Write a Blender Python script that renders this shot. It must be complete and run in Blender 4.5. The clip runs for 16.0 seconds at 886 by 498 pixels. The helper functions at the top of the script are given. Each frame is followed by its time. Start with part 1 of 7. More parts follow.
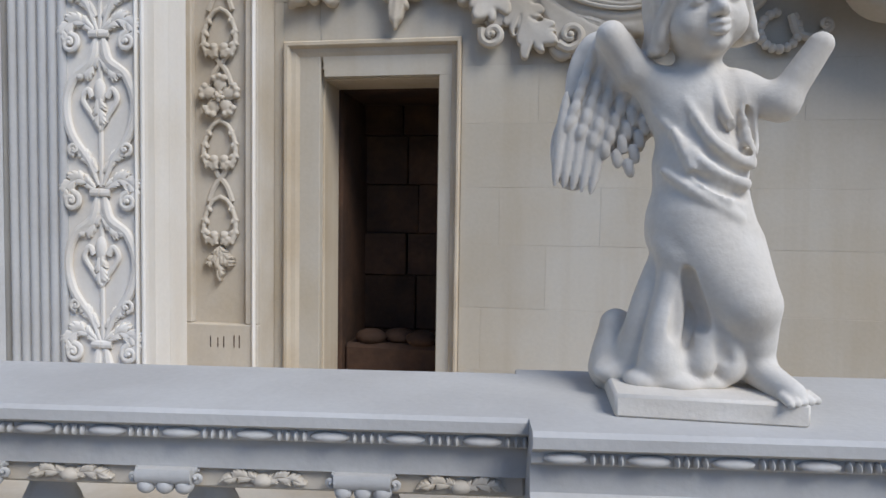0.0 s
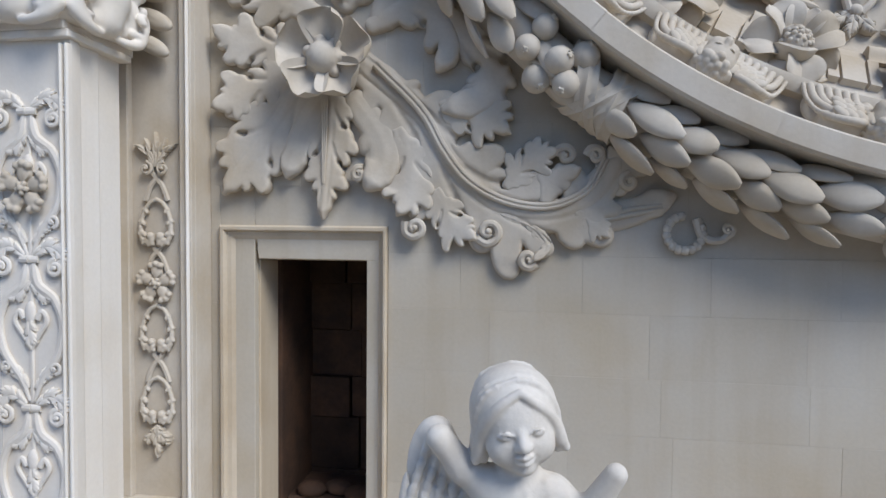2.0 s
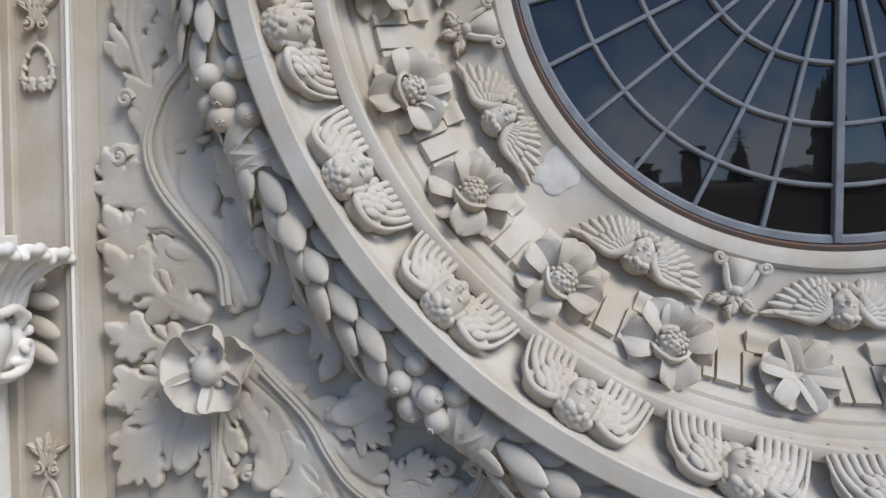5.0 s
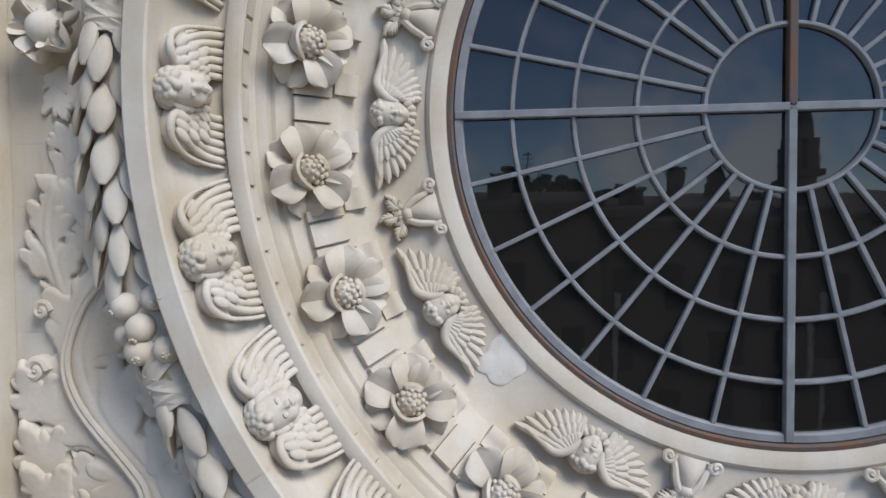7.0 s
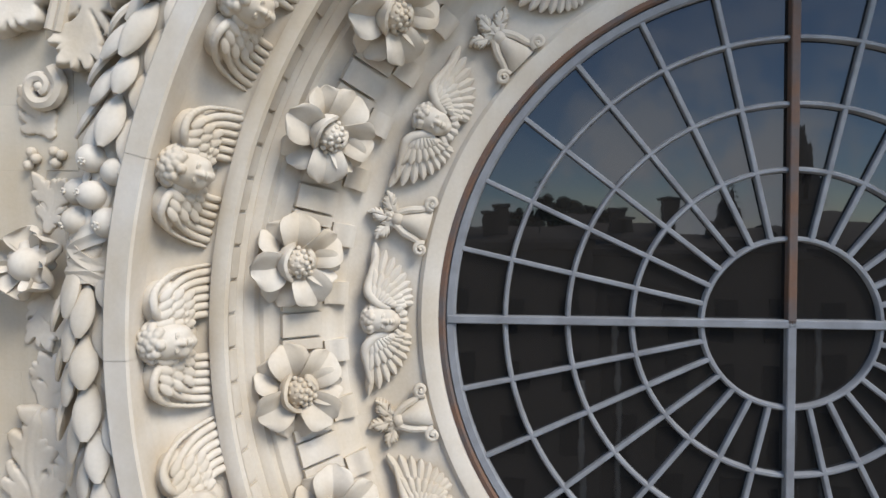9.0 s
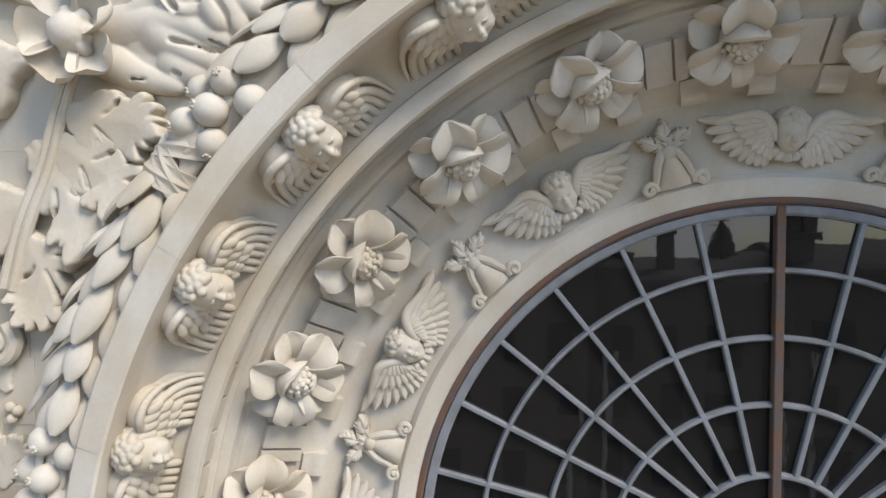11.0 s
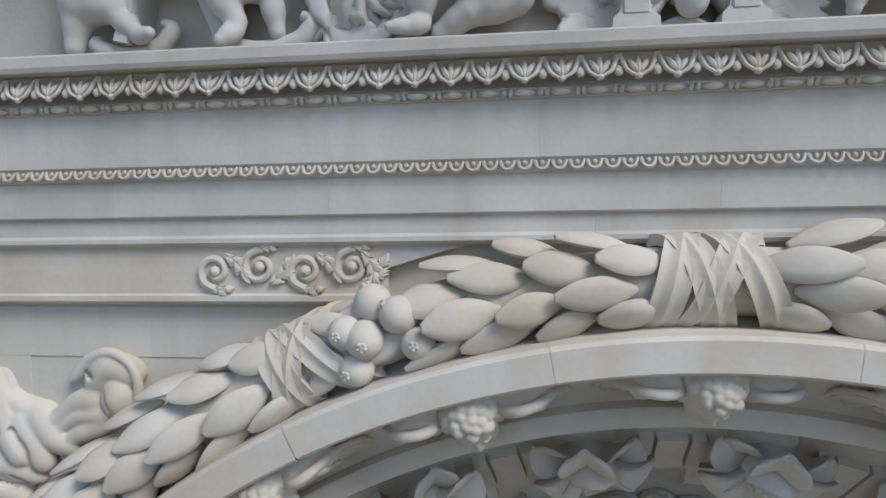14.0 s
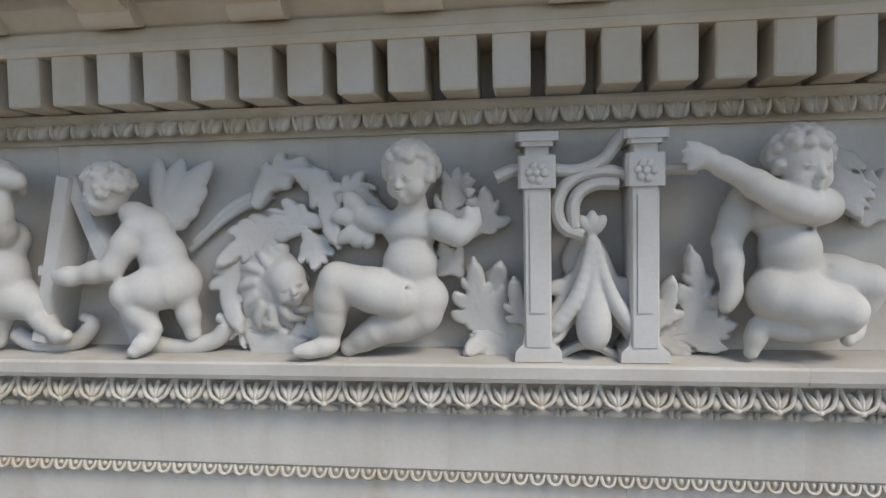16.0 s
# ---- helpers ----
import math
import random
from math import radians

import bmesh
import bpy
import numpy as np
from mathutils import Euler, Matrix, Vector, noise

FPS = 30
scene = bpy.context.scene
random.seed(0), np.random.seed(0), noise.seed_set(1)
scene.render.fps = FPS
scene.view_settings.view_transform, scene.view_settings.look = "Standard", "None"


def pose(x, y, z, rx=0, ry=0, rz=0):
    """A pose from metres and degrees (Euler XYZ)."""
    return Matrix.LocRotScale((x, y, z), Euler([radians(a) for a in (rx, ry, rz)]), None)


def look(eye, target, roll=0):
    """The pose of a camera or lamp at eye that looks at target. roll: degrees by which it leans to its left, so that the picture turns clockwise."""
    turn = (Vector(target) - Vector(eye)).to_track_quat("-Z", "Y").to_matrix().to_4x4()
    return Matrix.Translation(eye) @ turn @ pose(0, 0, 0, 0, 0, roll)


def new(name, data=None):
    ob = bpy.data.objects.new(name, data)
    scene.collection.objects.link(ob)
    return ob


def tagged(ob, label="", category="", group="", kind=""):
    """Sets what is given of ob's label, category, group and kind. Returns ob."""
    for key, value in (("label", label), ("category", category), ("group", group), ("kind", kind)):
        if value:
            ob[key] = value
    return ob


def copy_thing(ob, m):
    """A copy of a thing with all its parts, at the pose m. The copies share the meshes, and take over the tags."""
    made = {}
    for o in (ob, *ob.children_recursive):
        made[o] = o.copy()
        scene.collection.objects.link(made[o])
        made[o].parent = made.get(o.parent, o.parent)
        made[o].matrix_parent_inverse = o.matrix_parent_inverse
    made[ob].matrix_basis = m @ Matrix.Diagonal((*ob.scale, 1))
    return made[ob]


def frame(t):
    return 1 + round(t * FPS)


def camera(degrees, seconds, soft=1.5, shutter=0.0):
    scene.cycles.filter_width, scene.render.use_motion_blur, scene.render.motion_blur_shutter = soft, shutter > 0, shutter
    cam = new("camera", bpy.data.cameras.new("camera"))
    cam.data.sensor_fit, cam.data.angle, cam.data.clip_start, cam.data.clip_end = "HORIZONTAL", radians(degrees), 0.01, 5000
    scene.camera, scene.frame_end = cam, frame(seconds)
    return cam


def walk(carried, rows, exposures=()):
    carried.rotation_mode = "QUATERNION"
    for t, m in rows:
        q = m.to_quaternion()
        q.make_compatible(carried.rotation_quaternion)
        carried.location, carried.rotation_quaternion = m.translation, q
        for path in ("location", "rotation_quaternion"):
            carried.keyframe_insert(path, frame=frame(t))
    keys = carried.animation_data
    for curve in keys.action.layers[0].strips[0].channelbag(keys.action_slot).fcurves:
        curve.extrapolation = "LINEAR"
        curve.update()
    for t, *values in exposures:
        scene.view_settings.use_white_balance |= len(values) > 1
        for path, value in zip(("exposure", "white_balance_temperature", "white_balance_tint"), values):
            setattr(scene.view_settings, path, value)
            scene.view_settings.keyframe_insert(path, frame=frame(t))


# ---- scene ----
import itertools
cam = camera(70.0, 16.0)
PATH = [
    (0, (-3.281, -3.988, 1.238), (-3.586, -2.013, 1.148), 0.8),
    (0.5, (-3.154, -4.002, 1.521), (-3.462, -2.028, 1.428), 0.8),
    (1, (-3.047, -4.02, 1.815), (-3.352, -2.046, 1.726), 0.7),
    (1.5, (-2.931, -4.029, 2.096), (-3.237, -2.054, 2.013), 0.6),
    (2, (-2.805, -4.039, 2.406), (-3.11, -2.064, 2.326), 0.5),
    (2.5, (-2.693, -4.058, 2.72), (-2.993, -2.082, 2.642), 0.4),
    (3, (-2.565, -4.058, 3.062), (-2.864, -2.082, 2.985), 0.3),
    (3.5, (-2.444, -4.049, 3.395), (-2.743, -2.073, 3.313), 0.2),
    (4, (-2.331, -4.045, 3.726), (-2.626, -2.068, 3.644), 0.2),
    (4.2, (-2.288, -4.036, 3.847), (-2.581, -2.059, 3.766), 0.2),
    (6.3, (-1.915, -3.766, 5.211), (-2.152, -1.781, 5.152), -0.5),
    (6.5, (-1.881, -3.735, 5.344), (-2.117, -1.75, 5.285), -0.4),
    (7, (-1.831, -3.697, 5.696), (-2.066, -1.711, 5.632), -0.4),
    (7.5, (-1.814, -3.684, 6.014), (-2.049, -1.698, 5.952), -0.3),
    (8, (-1.774, -3.639, 6.395), (-2.012, -1.654, 6.333), -0.2),
    (8.5, (-1.768, -3.6, 6.733), (-2.008, -1.615, 6.674), -0.1),
    (9, (-1.77, -3.564, 7.122), (-2.011, -1.579, 7.062), -0.1),
    (9.2, (-1.775, -3.553, 7.271), (-2.015, -1.568, 7.213), -0.2),
    (11.3, (-1.561, -3.305, 8.874), (-1.803, -1.321, 8.797), -0.1),
    (11.5, (-1.522, -3.265, 9.015), (-1.764, -1.281, 8.937), -0.1),
    (12, (-1.403, -3.155, 9.393), (-1.648, -1.172, 9.307), -0.2),
    (12.5, (-1.278, -3.092, 9.722), (-1.518, -1.108, 9.638), -0.3),
    (13, (-1.11, -3.008, 10.125), (-1.348, -1.024, 10.04), -0.4),
    (13.5, (-0.939, -2.954, 10.491), (-1.177, -0.97, 10.409), -0.5),
    (14, (-0.76, -2.889, 10.892), (-0.999, -0.905, 10.807), -0.8),
    (14.5, (-0.609, -2.845, 11.237), (-0.85, -0.861, 11.146), -0.8),
    (15, (-0.465, -2.815, 11.591), (-0.71, -0.832, 11.496), -0.8),
    (15.5, (-0.396, -2.802, 11.916), (-0.638, -0.82, 11.814), -0.9),
    (16, (-0.349, -2.808, 12.251), (-0.595, -0.825, 12.151), -1.0),
]
EXPOSURES = [(0.0, 0.38, 5860, 10), (1.5, 0.44, 5800, 10), (4.0, 0.46, 5760, 10), (7.0, 0.60, 5860, 10), (9.0, 0.92, 6110, 10), (11.5, 0.94, 6310, 10), (12.0, 0.9, 6210, 10), (13.0, 0.72, 5910, 10), (14.0, 0.43, 5760, 10), (14.5, 0.33, 5740, 10), (15.2, 0.42, 5860, 10), (16.0, 0.62, 6160, 10)]
walk(cam, [(t, look(eye, target, roll)) for t, eye, target, roll in PATH], EXPOSURES)

# ---- light ----
SUN_EL, SUN_AZ = 46.0, 130.0  # degrees; azimuth clockwise from +y
world = bpy.data.worlds.new("sky")
scene.world = world
world.use_nodes = True
wn = world.node_tree.nodes
wl = world.node_tree.links
sky = wn.new("ShaderNodeTexSky")
sky.sky_type, sky.sun_disc = "NISHITA", False
sky.air_density, sky.dust_density, sky.ozone_density = 0.8, 0.0, 1.8
sky.sun_elevation, sky.sun_rotation = radians(SUN_EL), radians(SUN_AZ)
wn["Background"].inputs["Strength"].default_value = 0.12
coord, puff, cover, veil = wn.new("ShaderNodeTexCoord"), wn.new("ShaderNodeTexNoise"), wn.new("ShaderNodeMapRange"), wn.new("ShaderNodeMix")
puff.inputs["Scale"].default_value, puff.inputs["Detail"].default_value, puff.inputs["Roughness"].default_value = 5.5, 8, 0.62
cover.inputs["From Min"].default_value, cover.inputs["From Max"].default_value = 0.44, 0.60
veil.data_type = "RGBA"
veil.inputs["B"].default_value = (8.2, 8.4, 8.8, 1)
wl.new(coord.outputs["Generated"], puff.inputs["Vector"])
wl.new(puff.outputs["Fac"], cover.inputs["Value"])
high, thin, part_cover = wn.new("ShaderNodeSeparateXYZ"), wn.new("ShaderNodeMapRange"), wn.new("ShaderNodeMath")
thin.inputs["From Min"].default_value, thin.inputs["From Max"].default_value = 0.10, 0.34
thin.inputs["To Min"].default_value, thin.inputs["To Max"].default_value = 1.0, 0.08
part_cover.operation = "MULTIPLY"
wl.new(coord.outputs["Generated"], high.inputs["Vector"])
wl.new(high.outputs["Z"], thin.inputs["Value"])
wl.new(cover.outputs["Result"], part_cover.inputs[0])
wl.new(thin.outputs["Result"], part_cover.inputs[1])
wl.new(part_cover.outputs["Value"], veil.inputs["Factor"])
wl.new(sky.outputs[0], veil.inputs["A"])
wl.new(veil.outputs["Result"], wn["Background"].inputs["Color"])
sun = new("sun", bpy.data.lights.new("sun", "SUN"))
sun.data.energy, sun.data.angle, sun.data.color = 2.4, radians(27), (1.0, 0.93, 0.83)
az, el = radians(SUN_AZ), radians(SUN_EL)
to_sun = Vector((math.sin(az) * math.cos(el), math.cos(az) * math.cos(el), math.sin(el)))
sun.matrix_world = look(to_sun * 60, (0, 0, 0))


# ---- materials ----
def material(name, base, rough=0.85, metal=0.0, grain=40.0, blotch=1.6, vary=0.10, tint=None, bump=0.25, streak=0.0, per_object=0.0, spec=0.3):
    """A mineral or metal surface: two scales of tone, fine relief, optional run-off streaks and tone by piece."""
    m = bpy.data.materials.new(name)
    m.use_nodes = True
    nt = m.node_tree
    n, l = nt.nodes, nt.links
    b = n["Principled BSDF"]
    b.inputs["Roughness"].default_value, b.inputs["Metallic"].default_value = rough, metal
    b.inputs["Specular IOR Level"].default_value = spec
    geo = n.new("ShaderNodeNewGeometry")
    big, small = n.new("ShaderNodeTexNoise"), n.new("ShaderNodeTexNoise")
    big.inputs["Scale"].default_value, small.inputs["Scale"].default_value = blotch, grain
    big.inputs["Detail"].default_value, small.inputs["Detail"].default_value = 5, 4
    l.new(geo.outputs["Position"], big.inputs["Vector"])
    l.new(geo.outputs["Position"], small.inputs["Vector"])
    ramp = n.new("ShaderNodeValToRGB")
    other = tint or tuple(c * (1 - 2 * vary) for c in base)
    ramp.color_ramp.elements[0].color, ramp.color_ramp.elements[1].color = (*other, 1), (*base, 1)
    ramp.color_ramp.elements[0].position, ramp.color_ramp.elements[1].position = 0.32, 0.62
    l.new(big.outputs["Fac"], ramp.inputs["Fac"])
    fine = n.new("ShaderNodeMix")
    fine.data_type, fine.blend_type = "RGBA", "MULTIPLY"
    fine.inputs["Factor"].default_value = 1.0
    shade = n.new("ShaderNodeMapRange")
    shade.inputs["To Min"].default_value, shade.inputs["To Max"].default_value = 1 - vary, 1 + vary
    l.new(small.outputs["Fac"], shade.inputs["Value"])
    l.new(ramp.outputs["Color"], fine.inputs["A"])
    l.new(shade.outputs["Result"], fine.inputs["B"])
    colour = fine.outputs["Result"]
    if streak:
        mapping = n.new("ShaderNodeMapping")
        mapping.inputs["Scale"].default_value = (5.0, 5.0, 0.35)
        runs = n.new("ShaderNodeTexNoise")
        runs.inputs["Scale"].default_value, runs.inputs["Detail"].default_value = 1.3, 6
        l.new(geo.outputs["Position"], mapping.inputs["Vector"])
        l.new(mapping.outputs["Vector"], runs.inputs["Vector"])
        rr = n.new("ShaderNodeMapRange")
        rr.inputs["From Min"].default_value, rr.inputs["From Max"].default_value = 0.5, 0.75
        rr.inputs["To Min"].default_value, rr.inputs["To Max"].default_value = 0.0, streak
        l.new(runs.outputs["Fac"], rr.inputs["Value"])
        mix = n.new("ShaderNodeMix")
        mix.data_type = "RGBA"
        l.new(rr.outputs["Result"], mix.inputs["Factor"])
        l.new(colour, mix.inputs["A"])
        mix.inputs["B"].default_value = (base[0] * 0.72, base[1] * 0.62, base[2] * 0.48, 1)
        colour = mix.outputs["Result"]
    if per_object:
        info = n.new("ShaderNodeObjectInfo")
        pr = n.new("ShaderNodeMapRange")
        pr.inputs["To Min"].default_value, pr.inputs["To Max"].default_value = 1 - per_object, 1 + per_object * 0.6
        l.new(info.outputs["Random"], pr.inputs["Value"])
        mul = n.new("ShaderNodeMix")
        mul.data_type, mul.blend_type = "RGBA", "MULTIPLY"
        mul.inputs["Factor"].default_value = 1.0
        l.new(colour, mul.inputs["A"])
        l.new(pr.outputs["Result"], mul.inputs["B"])
        colour = mul.outputs["Result"]
    l.new(colour, b.inputs["Base Color"])
    bp = n.new("ShaderNodeBump")
    bp.inputs["Strength"].default_value, bp.inputs["Distance"].default_value = bump, 0.004
    l.new(small.outputs["Fac"], bp.inputs["Height"])
    l.new(bp.outputs["Normal"], b.inputs["Normal"])
    return m


STONE = material("carved_limestone", (0.564, 0.508, 0.423), tint=(0.477, 0.403, 0.299), vary=0.07, streak=0.28, blotch=2.1, bump=0.3)
WALLSTONE = material("wall_limestone", (0.531, 0.488, 0.411), tint=(0.465, 0.394, 0.286), vary=0.06, streak=0.3, per_object=0.04, blotch=0.9)
BLOCKSTONE = material("architrave_limestone", (0.539, 0.494, 0.427), tint=(0.448, 0.403, 0.34), vary=0.07, streak=0.38, per_object=0.07, blotch=1.9)
RIMSTONE = material("rim_limestone", (0.573, 0.516, 0.432), tint=(0.486, 0.411, 0.307), vary=0.07, streak=0.25, per_object=0.05, blotch=2.1)
PALE = material("pale_limestone", (0.80, 0.75, 0.67), tint=(0.74, 0.675, 0.575), vary=0.05, streak=0.18)
STATUE = material("bleached_limestone", (0.672, 0.627, 0.556), tint=(0.589, 0.539, 0.465), vary=0.08, blotch=6.0, grain=60, bump=0.4, streak=0.2)
FRIEZESTONE = material("frieze_limestone", (0.556, 0.519, 0.465), tint=(0.481, 0.436, 0.369), vary=0.06, blotch=3.0, grain=50, bump=0.35)
# limestone greyed so that the handrail's bluish shade sits in its base colour
RAILSTONE = material("shade_grey_limestone", (0.515, 0.502, 0.477), tint=(0.448, 0.432, 0.407), vary=0.07, blotch=2.5, grain=50, bump=0.4)
DOORSTONE = material("honey_limestone", (0.556, 0.477, 0.361), tint=(0.457, 0.365, 0.249), vary=0.06, streak=0.3)
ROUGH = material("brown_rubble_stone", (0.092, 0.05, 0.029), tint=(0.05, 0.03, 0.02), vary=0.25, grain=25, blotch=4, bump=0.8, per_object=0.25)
LEADGREY = material("grey_painted_metal", (0.228, 0.232, 0.237), tint=(0.166, 0.166, 0.17), rough=0.5, vary=0.08, blotch=6)
RUST = material("rusted_iron", (0.141, 0.079, 0.05), tint=(0.1, 0.083, 0.075), rough=0.75, vary=0.2, blotch=7)
# near-black colour that stands for the shade inside the window
DARK = material("unlit_interior_tone", (0.05, 0.04, 0.035), vary=0.15)
PAVING = material("street_paving", (0.50, 0.425, 0.32), vary=0.1, blotch=0.3, grain=4)
TOWN = material("town_plaster", (0.21, 0.175, 0.14), vary=0.15, blotch=0.2, grain=3, per_object=0.3)
ROOFDARK = material("dark_opening", (0.03, 0.03, 0.03), vary=0.1)
LEAFGREEN = material("tree_foliage", (0.05, 0.07, 0.03), vary=0.3, blotch=1, grain=6)

GLASS = bpy.data.materials.new("window_glass")
GLASS.use_nodes = True
gb = GLASS.node_tree.nodes["Principled BSDF"]
gb.inputs["Base Color"].default_value = (0.014, 0.0125, 0.011, 1)
gb.inputs["Roughness"].default_value, gb.inputs["Specular IOR Level"].default_value, gb.inputs["IOR"].default_value = 0.02, 0.62, 1.52
gnoise = GLASS.node_tree.nodes.new("ShaderNodeTexNoise")
gnoise.inputs["Scale"].default_value = 3.0
gbump = GLASS.node_tree.nodes.new("ShaderNodeBump")
gbump.inputs["Strength"].default_value, gbump.inputs["Distance"].default_value = 0.03, 0.01
GLASS.node_tree.links.new(gnoise.outputs["Fac"], gbump.inputs["Height"])
GLASS.node_tree.links.new(gbump.outputs["Normal"], gb.inputs["Normal"])

# ---- tools ----
ZC = 6.5  # height of the rose window's centre; its axis runs along y
TAU = 2 * math.pi


def mesh(name, verts, faces, mat, smooth=True):
    me = bpy.data.meshes.new(name)
    me.from_pydata([tuple(v) for v in verts], [], faces)
    me.validate()
    me.materials.append(mat)
    if smooth:
        me.polygons.foreach_set("use_smooth", [True] * len(me.polygons))
        me.set_sharp_from_angle(angle=radians(40))
    me.update()
    return me


def mesh_of(name, bm, mat, smooth=True):
    bmesh.ops.recalc_face_normals(bm, faces=bm.faces)
    me = bpy.data.meshes.new(name)
    bm.to_mesh(me)
    bm.free()
    me.materials.append(mat)
    if smooth:
        me.polygons.foreach_set("use_smooth", [True] * len(me.polygons))
        me.set_sharp_from_angle(angle=radians(38))
    return me


def part(name, data, parent, label="", m=None):
    ob = new(name, data)
    if parent:
        ob.parent = parent
    if m is not None:
        ob.matrix_basis = m
    if label:
        tagged(ob, label)
    return ob


def box(bm, x0, x1, y0, y1, z0, z1, bevel=0.0):
    """An upright box, its edges bevelled."""
    vs = bmesh.ops.create_cube(bm, size=1)["verts"]
    bmesh.ops.scale(bm, vec=(abs(x1 - x0), abs(y1 - y0), abs(z1 - z0)), verts=vs)
    bmesh.ops.translate(bm, vec=((x0 + x1) / 2, (y0 + y1) / 2, (z0 + z1) / 2), verts=vs)
    if bevel:
        es = list({e for v in vs for e in v.link_edges})
        bmesh.ops.bevel(bm, geom=es, offset=bevel, segments=1, affect="EDGES")


def box_mesh(name, x0, x1, y0, y1, z0, z1, mat, bevel=0.004):
    bm = bmesh.new()
    box(bm, x0, x1, y0, y1, z0, z1, bevel)
    return mesh_of(name, bm, mat, False)


def run(name, profile, x0, x1, mat, n=1):
    """A moulding along x: the profile is a closed loop of (y, z)."""
    k = len(profile)
    xs = [x0 + (x1 - x0) * i / n for i in range(n + 1)]
    verts = [(x, y, z) for x in xs for y, z in profile]
    faces = [(i * k + j, i * k + (j + 1) % k, (i + 1) * k + (j + 1) % k, (i + 1) * k + j) for i in range(n) for j in range(k)]
    faces += [tuple(range(k))[::-1], tuple(range(n * k, n * k + k))]
    bm = bmesh.new()
    me = mesh(name, verts, faces, mat, False)
    bm.from_mesh(me)
    bpy.data.meshes.remove(me)
    return mesh_of(name, bm, mat, False)


def rose(r, a, y):
    """A point of the rose; its outer rings are laid out a little wider than high."""
    return Vector((r * math.cos(a) * (1 + 0.012 * min(1.0, max(0.0, (r - 3.0) / 0.8))), y, ZC + r * math.sin(a)))


def lathe(name, profile, mat, n=192, a0=0.0, a1=TAU, closed=True):
    """A ring round the rose's axis: the profile is a loop of (radius, y)."""
    k = len(profile)
    full = abs(a1 - a0 - TAU) < 1e-6
    m = n if full else n + 1
    verts = [rose(r, a0 + (a1 - a0) * i / n, y) for i in range(m) for r, y in profile]
    faces = []
    for i in range(n):
        p, q = i * k, ((i + 1) % m) * k
        faces += [(p + j, p + (j + 1) % k, q + (j + 1) % k, q + j) for j in range(k if closed else k - 1)]
    me = mesh(name, verts, faces, mat)
    bm = bmesh.new()
    bm.from_mesh(me)
    bpy.data.meshes.remove(me)
    return mesh_of(name, bm, mat)


# ---- carving kit ----
class Soup:
    """Collects shapes into one mesh."""

    def __init__(self):
        self.v, self.f = [], []

    def add(self, shape, m=None):
        vs, fs = shape
        o = len(self.v)
        self.v += [m @ Vector(p) for p in vs] if m is not None else [Vector(p) for p in vs]
        self.f += [tuple(i + o for i in f) for f in fs]
        return self

    def data(self, name, mat, fix=True):
        me = mesh(name, self.v, self.f, mat)
        if fix:
            bm = bmesh.new()
            bm.from_mesh(me)
            bmesh.ops.recalc_face_normals(bm, faces=bm.faces)
            bm.to_mesh(me)
            bm.free()
        return me


def grid(rows):
    """Faces over rows of points, open at the ends."""
    n, k = len(rows), len(rows[0])
    return [p for r in rows for p in r], [(i * k + j, i * k + j + 1, (i + 1) * k + j + 1, (i + 1) * k + j) for i in range(n - 1) for j in range(k - 1)]


def loop_grid(rows, caps=True):
    """Faces over closed rings of points."""
    n, k = len(rows), len(rows[0])
    f = [(i * k + j, i * k + (j + 1) % k, (i + 1) * k + (j + 1) % k, (i + 1) * k + j) for i in range(n - 1) for j in range(k)]
    if caps:
        f += [tuple(range(k))[::-1], tuple(range((n - 1) * k, n * k))]
    return [p for r in rows for p in r], f


def spline(ctrl, n):
    """n + 1 points on a smooth curve through the control points."""
    P = [Vector(c) for c in ctrl]
    P = [2 * P[0] - P[1]] + P + [2 * P[-1] - P[-2]]
    out = []
    for i in range(n + 1):
        s = (len(P) - 3) * i / n
        k = min(int(s), len(P) - 4)
        t = s - k
        a, b, c, d = P[k:k + 4]
        out.append(0.5 * (2 * b + (c - a) * t + (2 * a - 5 * b + 4 * c - d) * t * t + (3 * b - a - 3 * c + d) * t ** 3))
    return out


def spiral(cx, cy, r0, r1, a0, turns, n=9):
    """2D points of a volute that winds from radius r0 in to r1."""
    return [(cx + (r0 + (r1 - r0) * i / n) * math.cos(radians(a0) + TAU * turns * i / n), cy + (r0 + (r1 - r0) * i / n) * math.sin(radians(a0) + TAU * turns * i / n)) for i in range(n + 1)]


def ellipsoid(c, r, u=12, v=8):
    c = Vector(c)
    rx, ry, rz = (r, r, r) if isinstance(r, (int, float)) else r
    rows = []
    for i in range(v + 1):
        p = math.pi * (i + 0.02 if i == 0 else i - 0.02 if i == v else i) / v
        rows.append([c + Vector((rx * math.sin(p) * math.cos(TAU * j / u), ry * math.sin(p) * math.sin(TAU * j / u), rz * math.cos(p))) for j in range(u)])
    return loop_grid(rows)


def tube(pts, radii, sides=8, flat=1.0, up=Vector((0, 0, 1))):
    """A round or flattened rod along 3D points; up is the flattened axis."""
    pts = [Vector(p) for p in pts]
    n = len(pts)
    rows = []
    for i, p in enumerate(pts):
        t = (pts[min(i + 1, n - 1)] - pts[max(i - 1, 0)]).normalized()
        s = t.cross(up)
        s = s.normalized() if s.length > 1e-5 else Vector((1, 0, 0))
        w = s.cross(t)
        r = radii if isinstance(radii, (int, float)) else radii[0] + (radii[1] - radii[0]) * i / (n - 1) if len(radii) == 2 else radii[i]
        rows.append([p + s * r * math.cos(TAU * j / sides) + w * r * flat * math.sin(TAU * j / sides) for j in range(sides)])
    return loop_grid(rows)


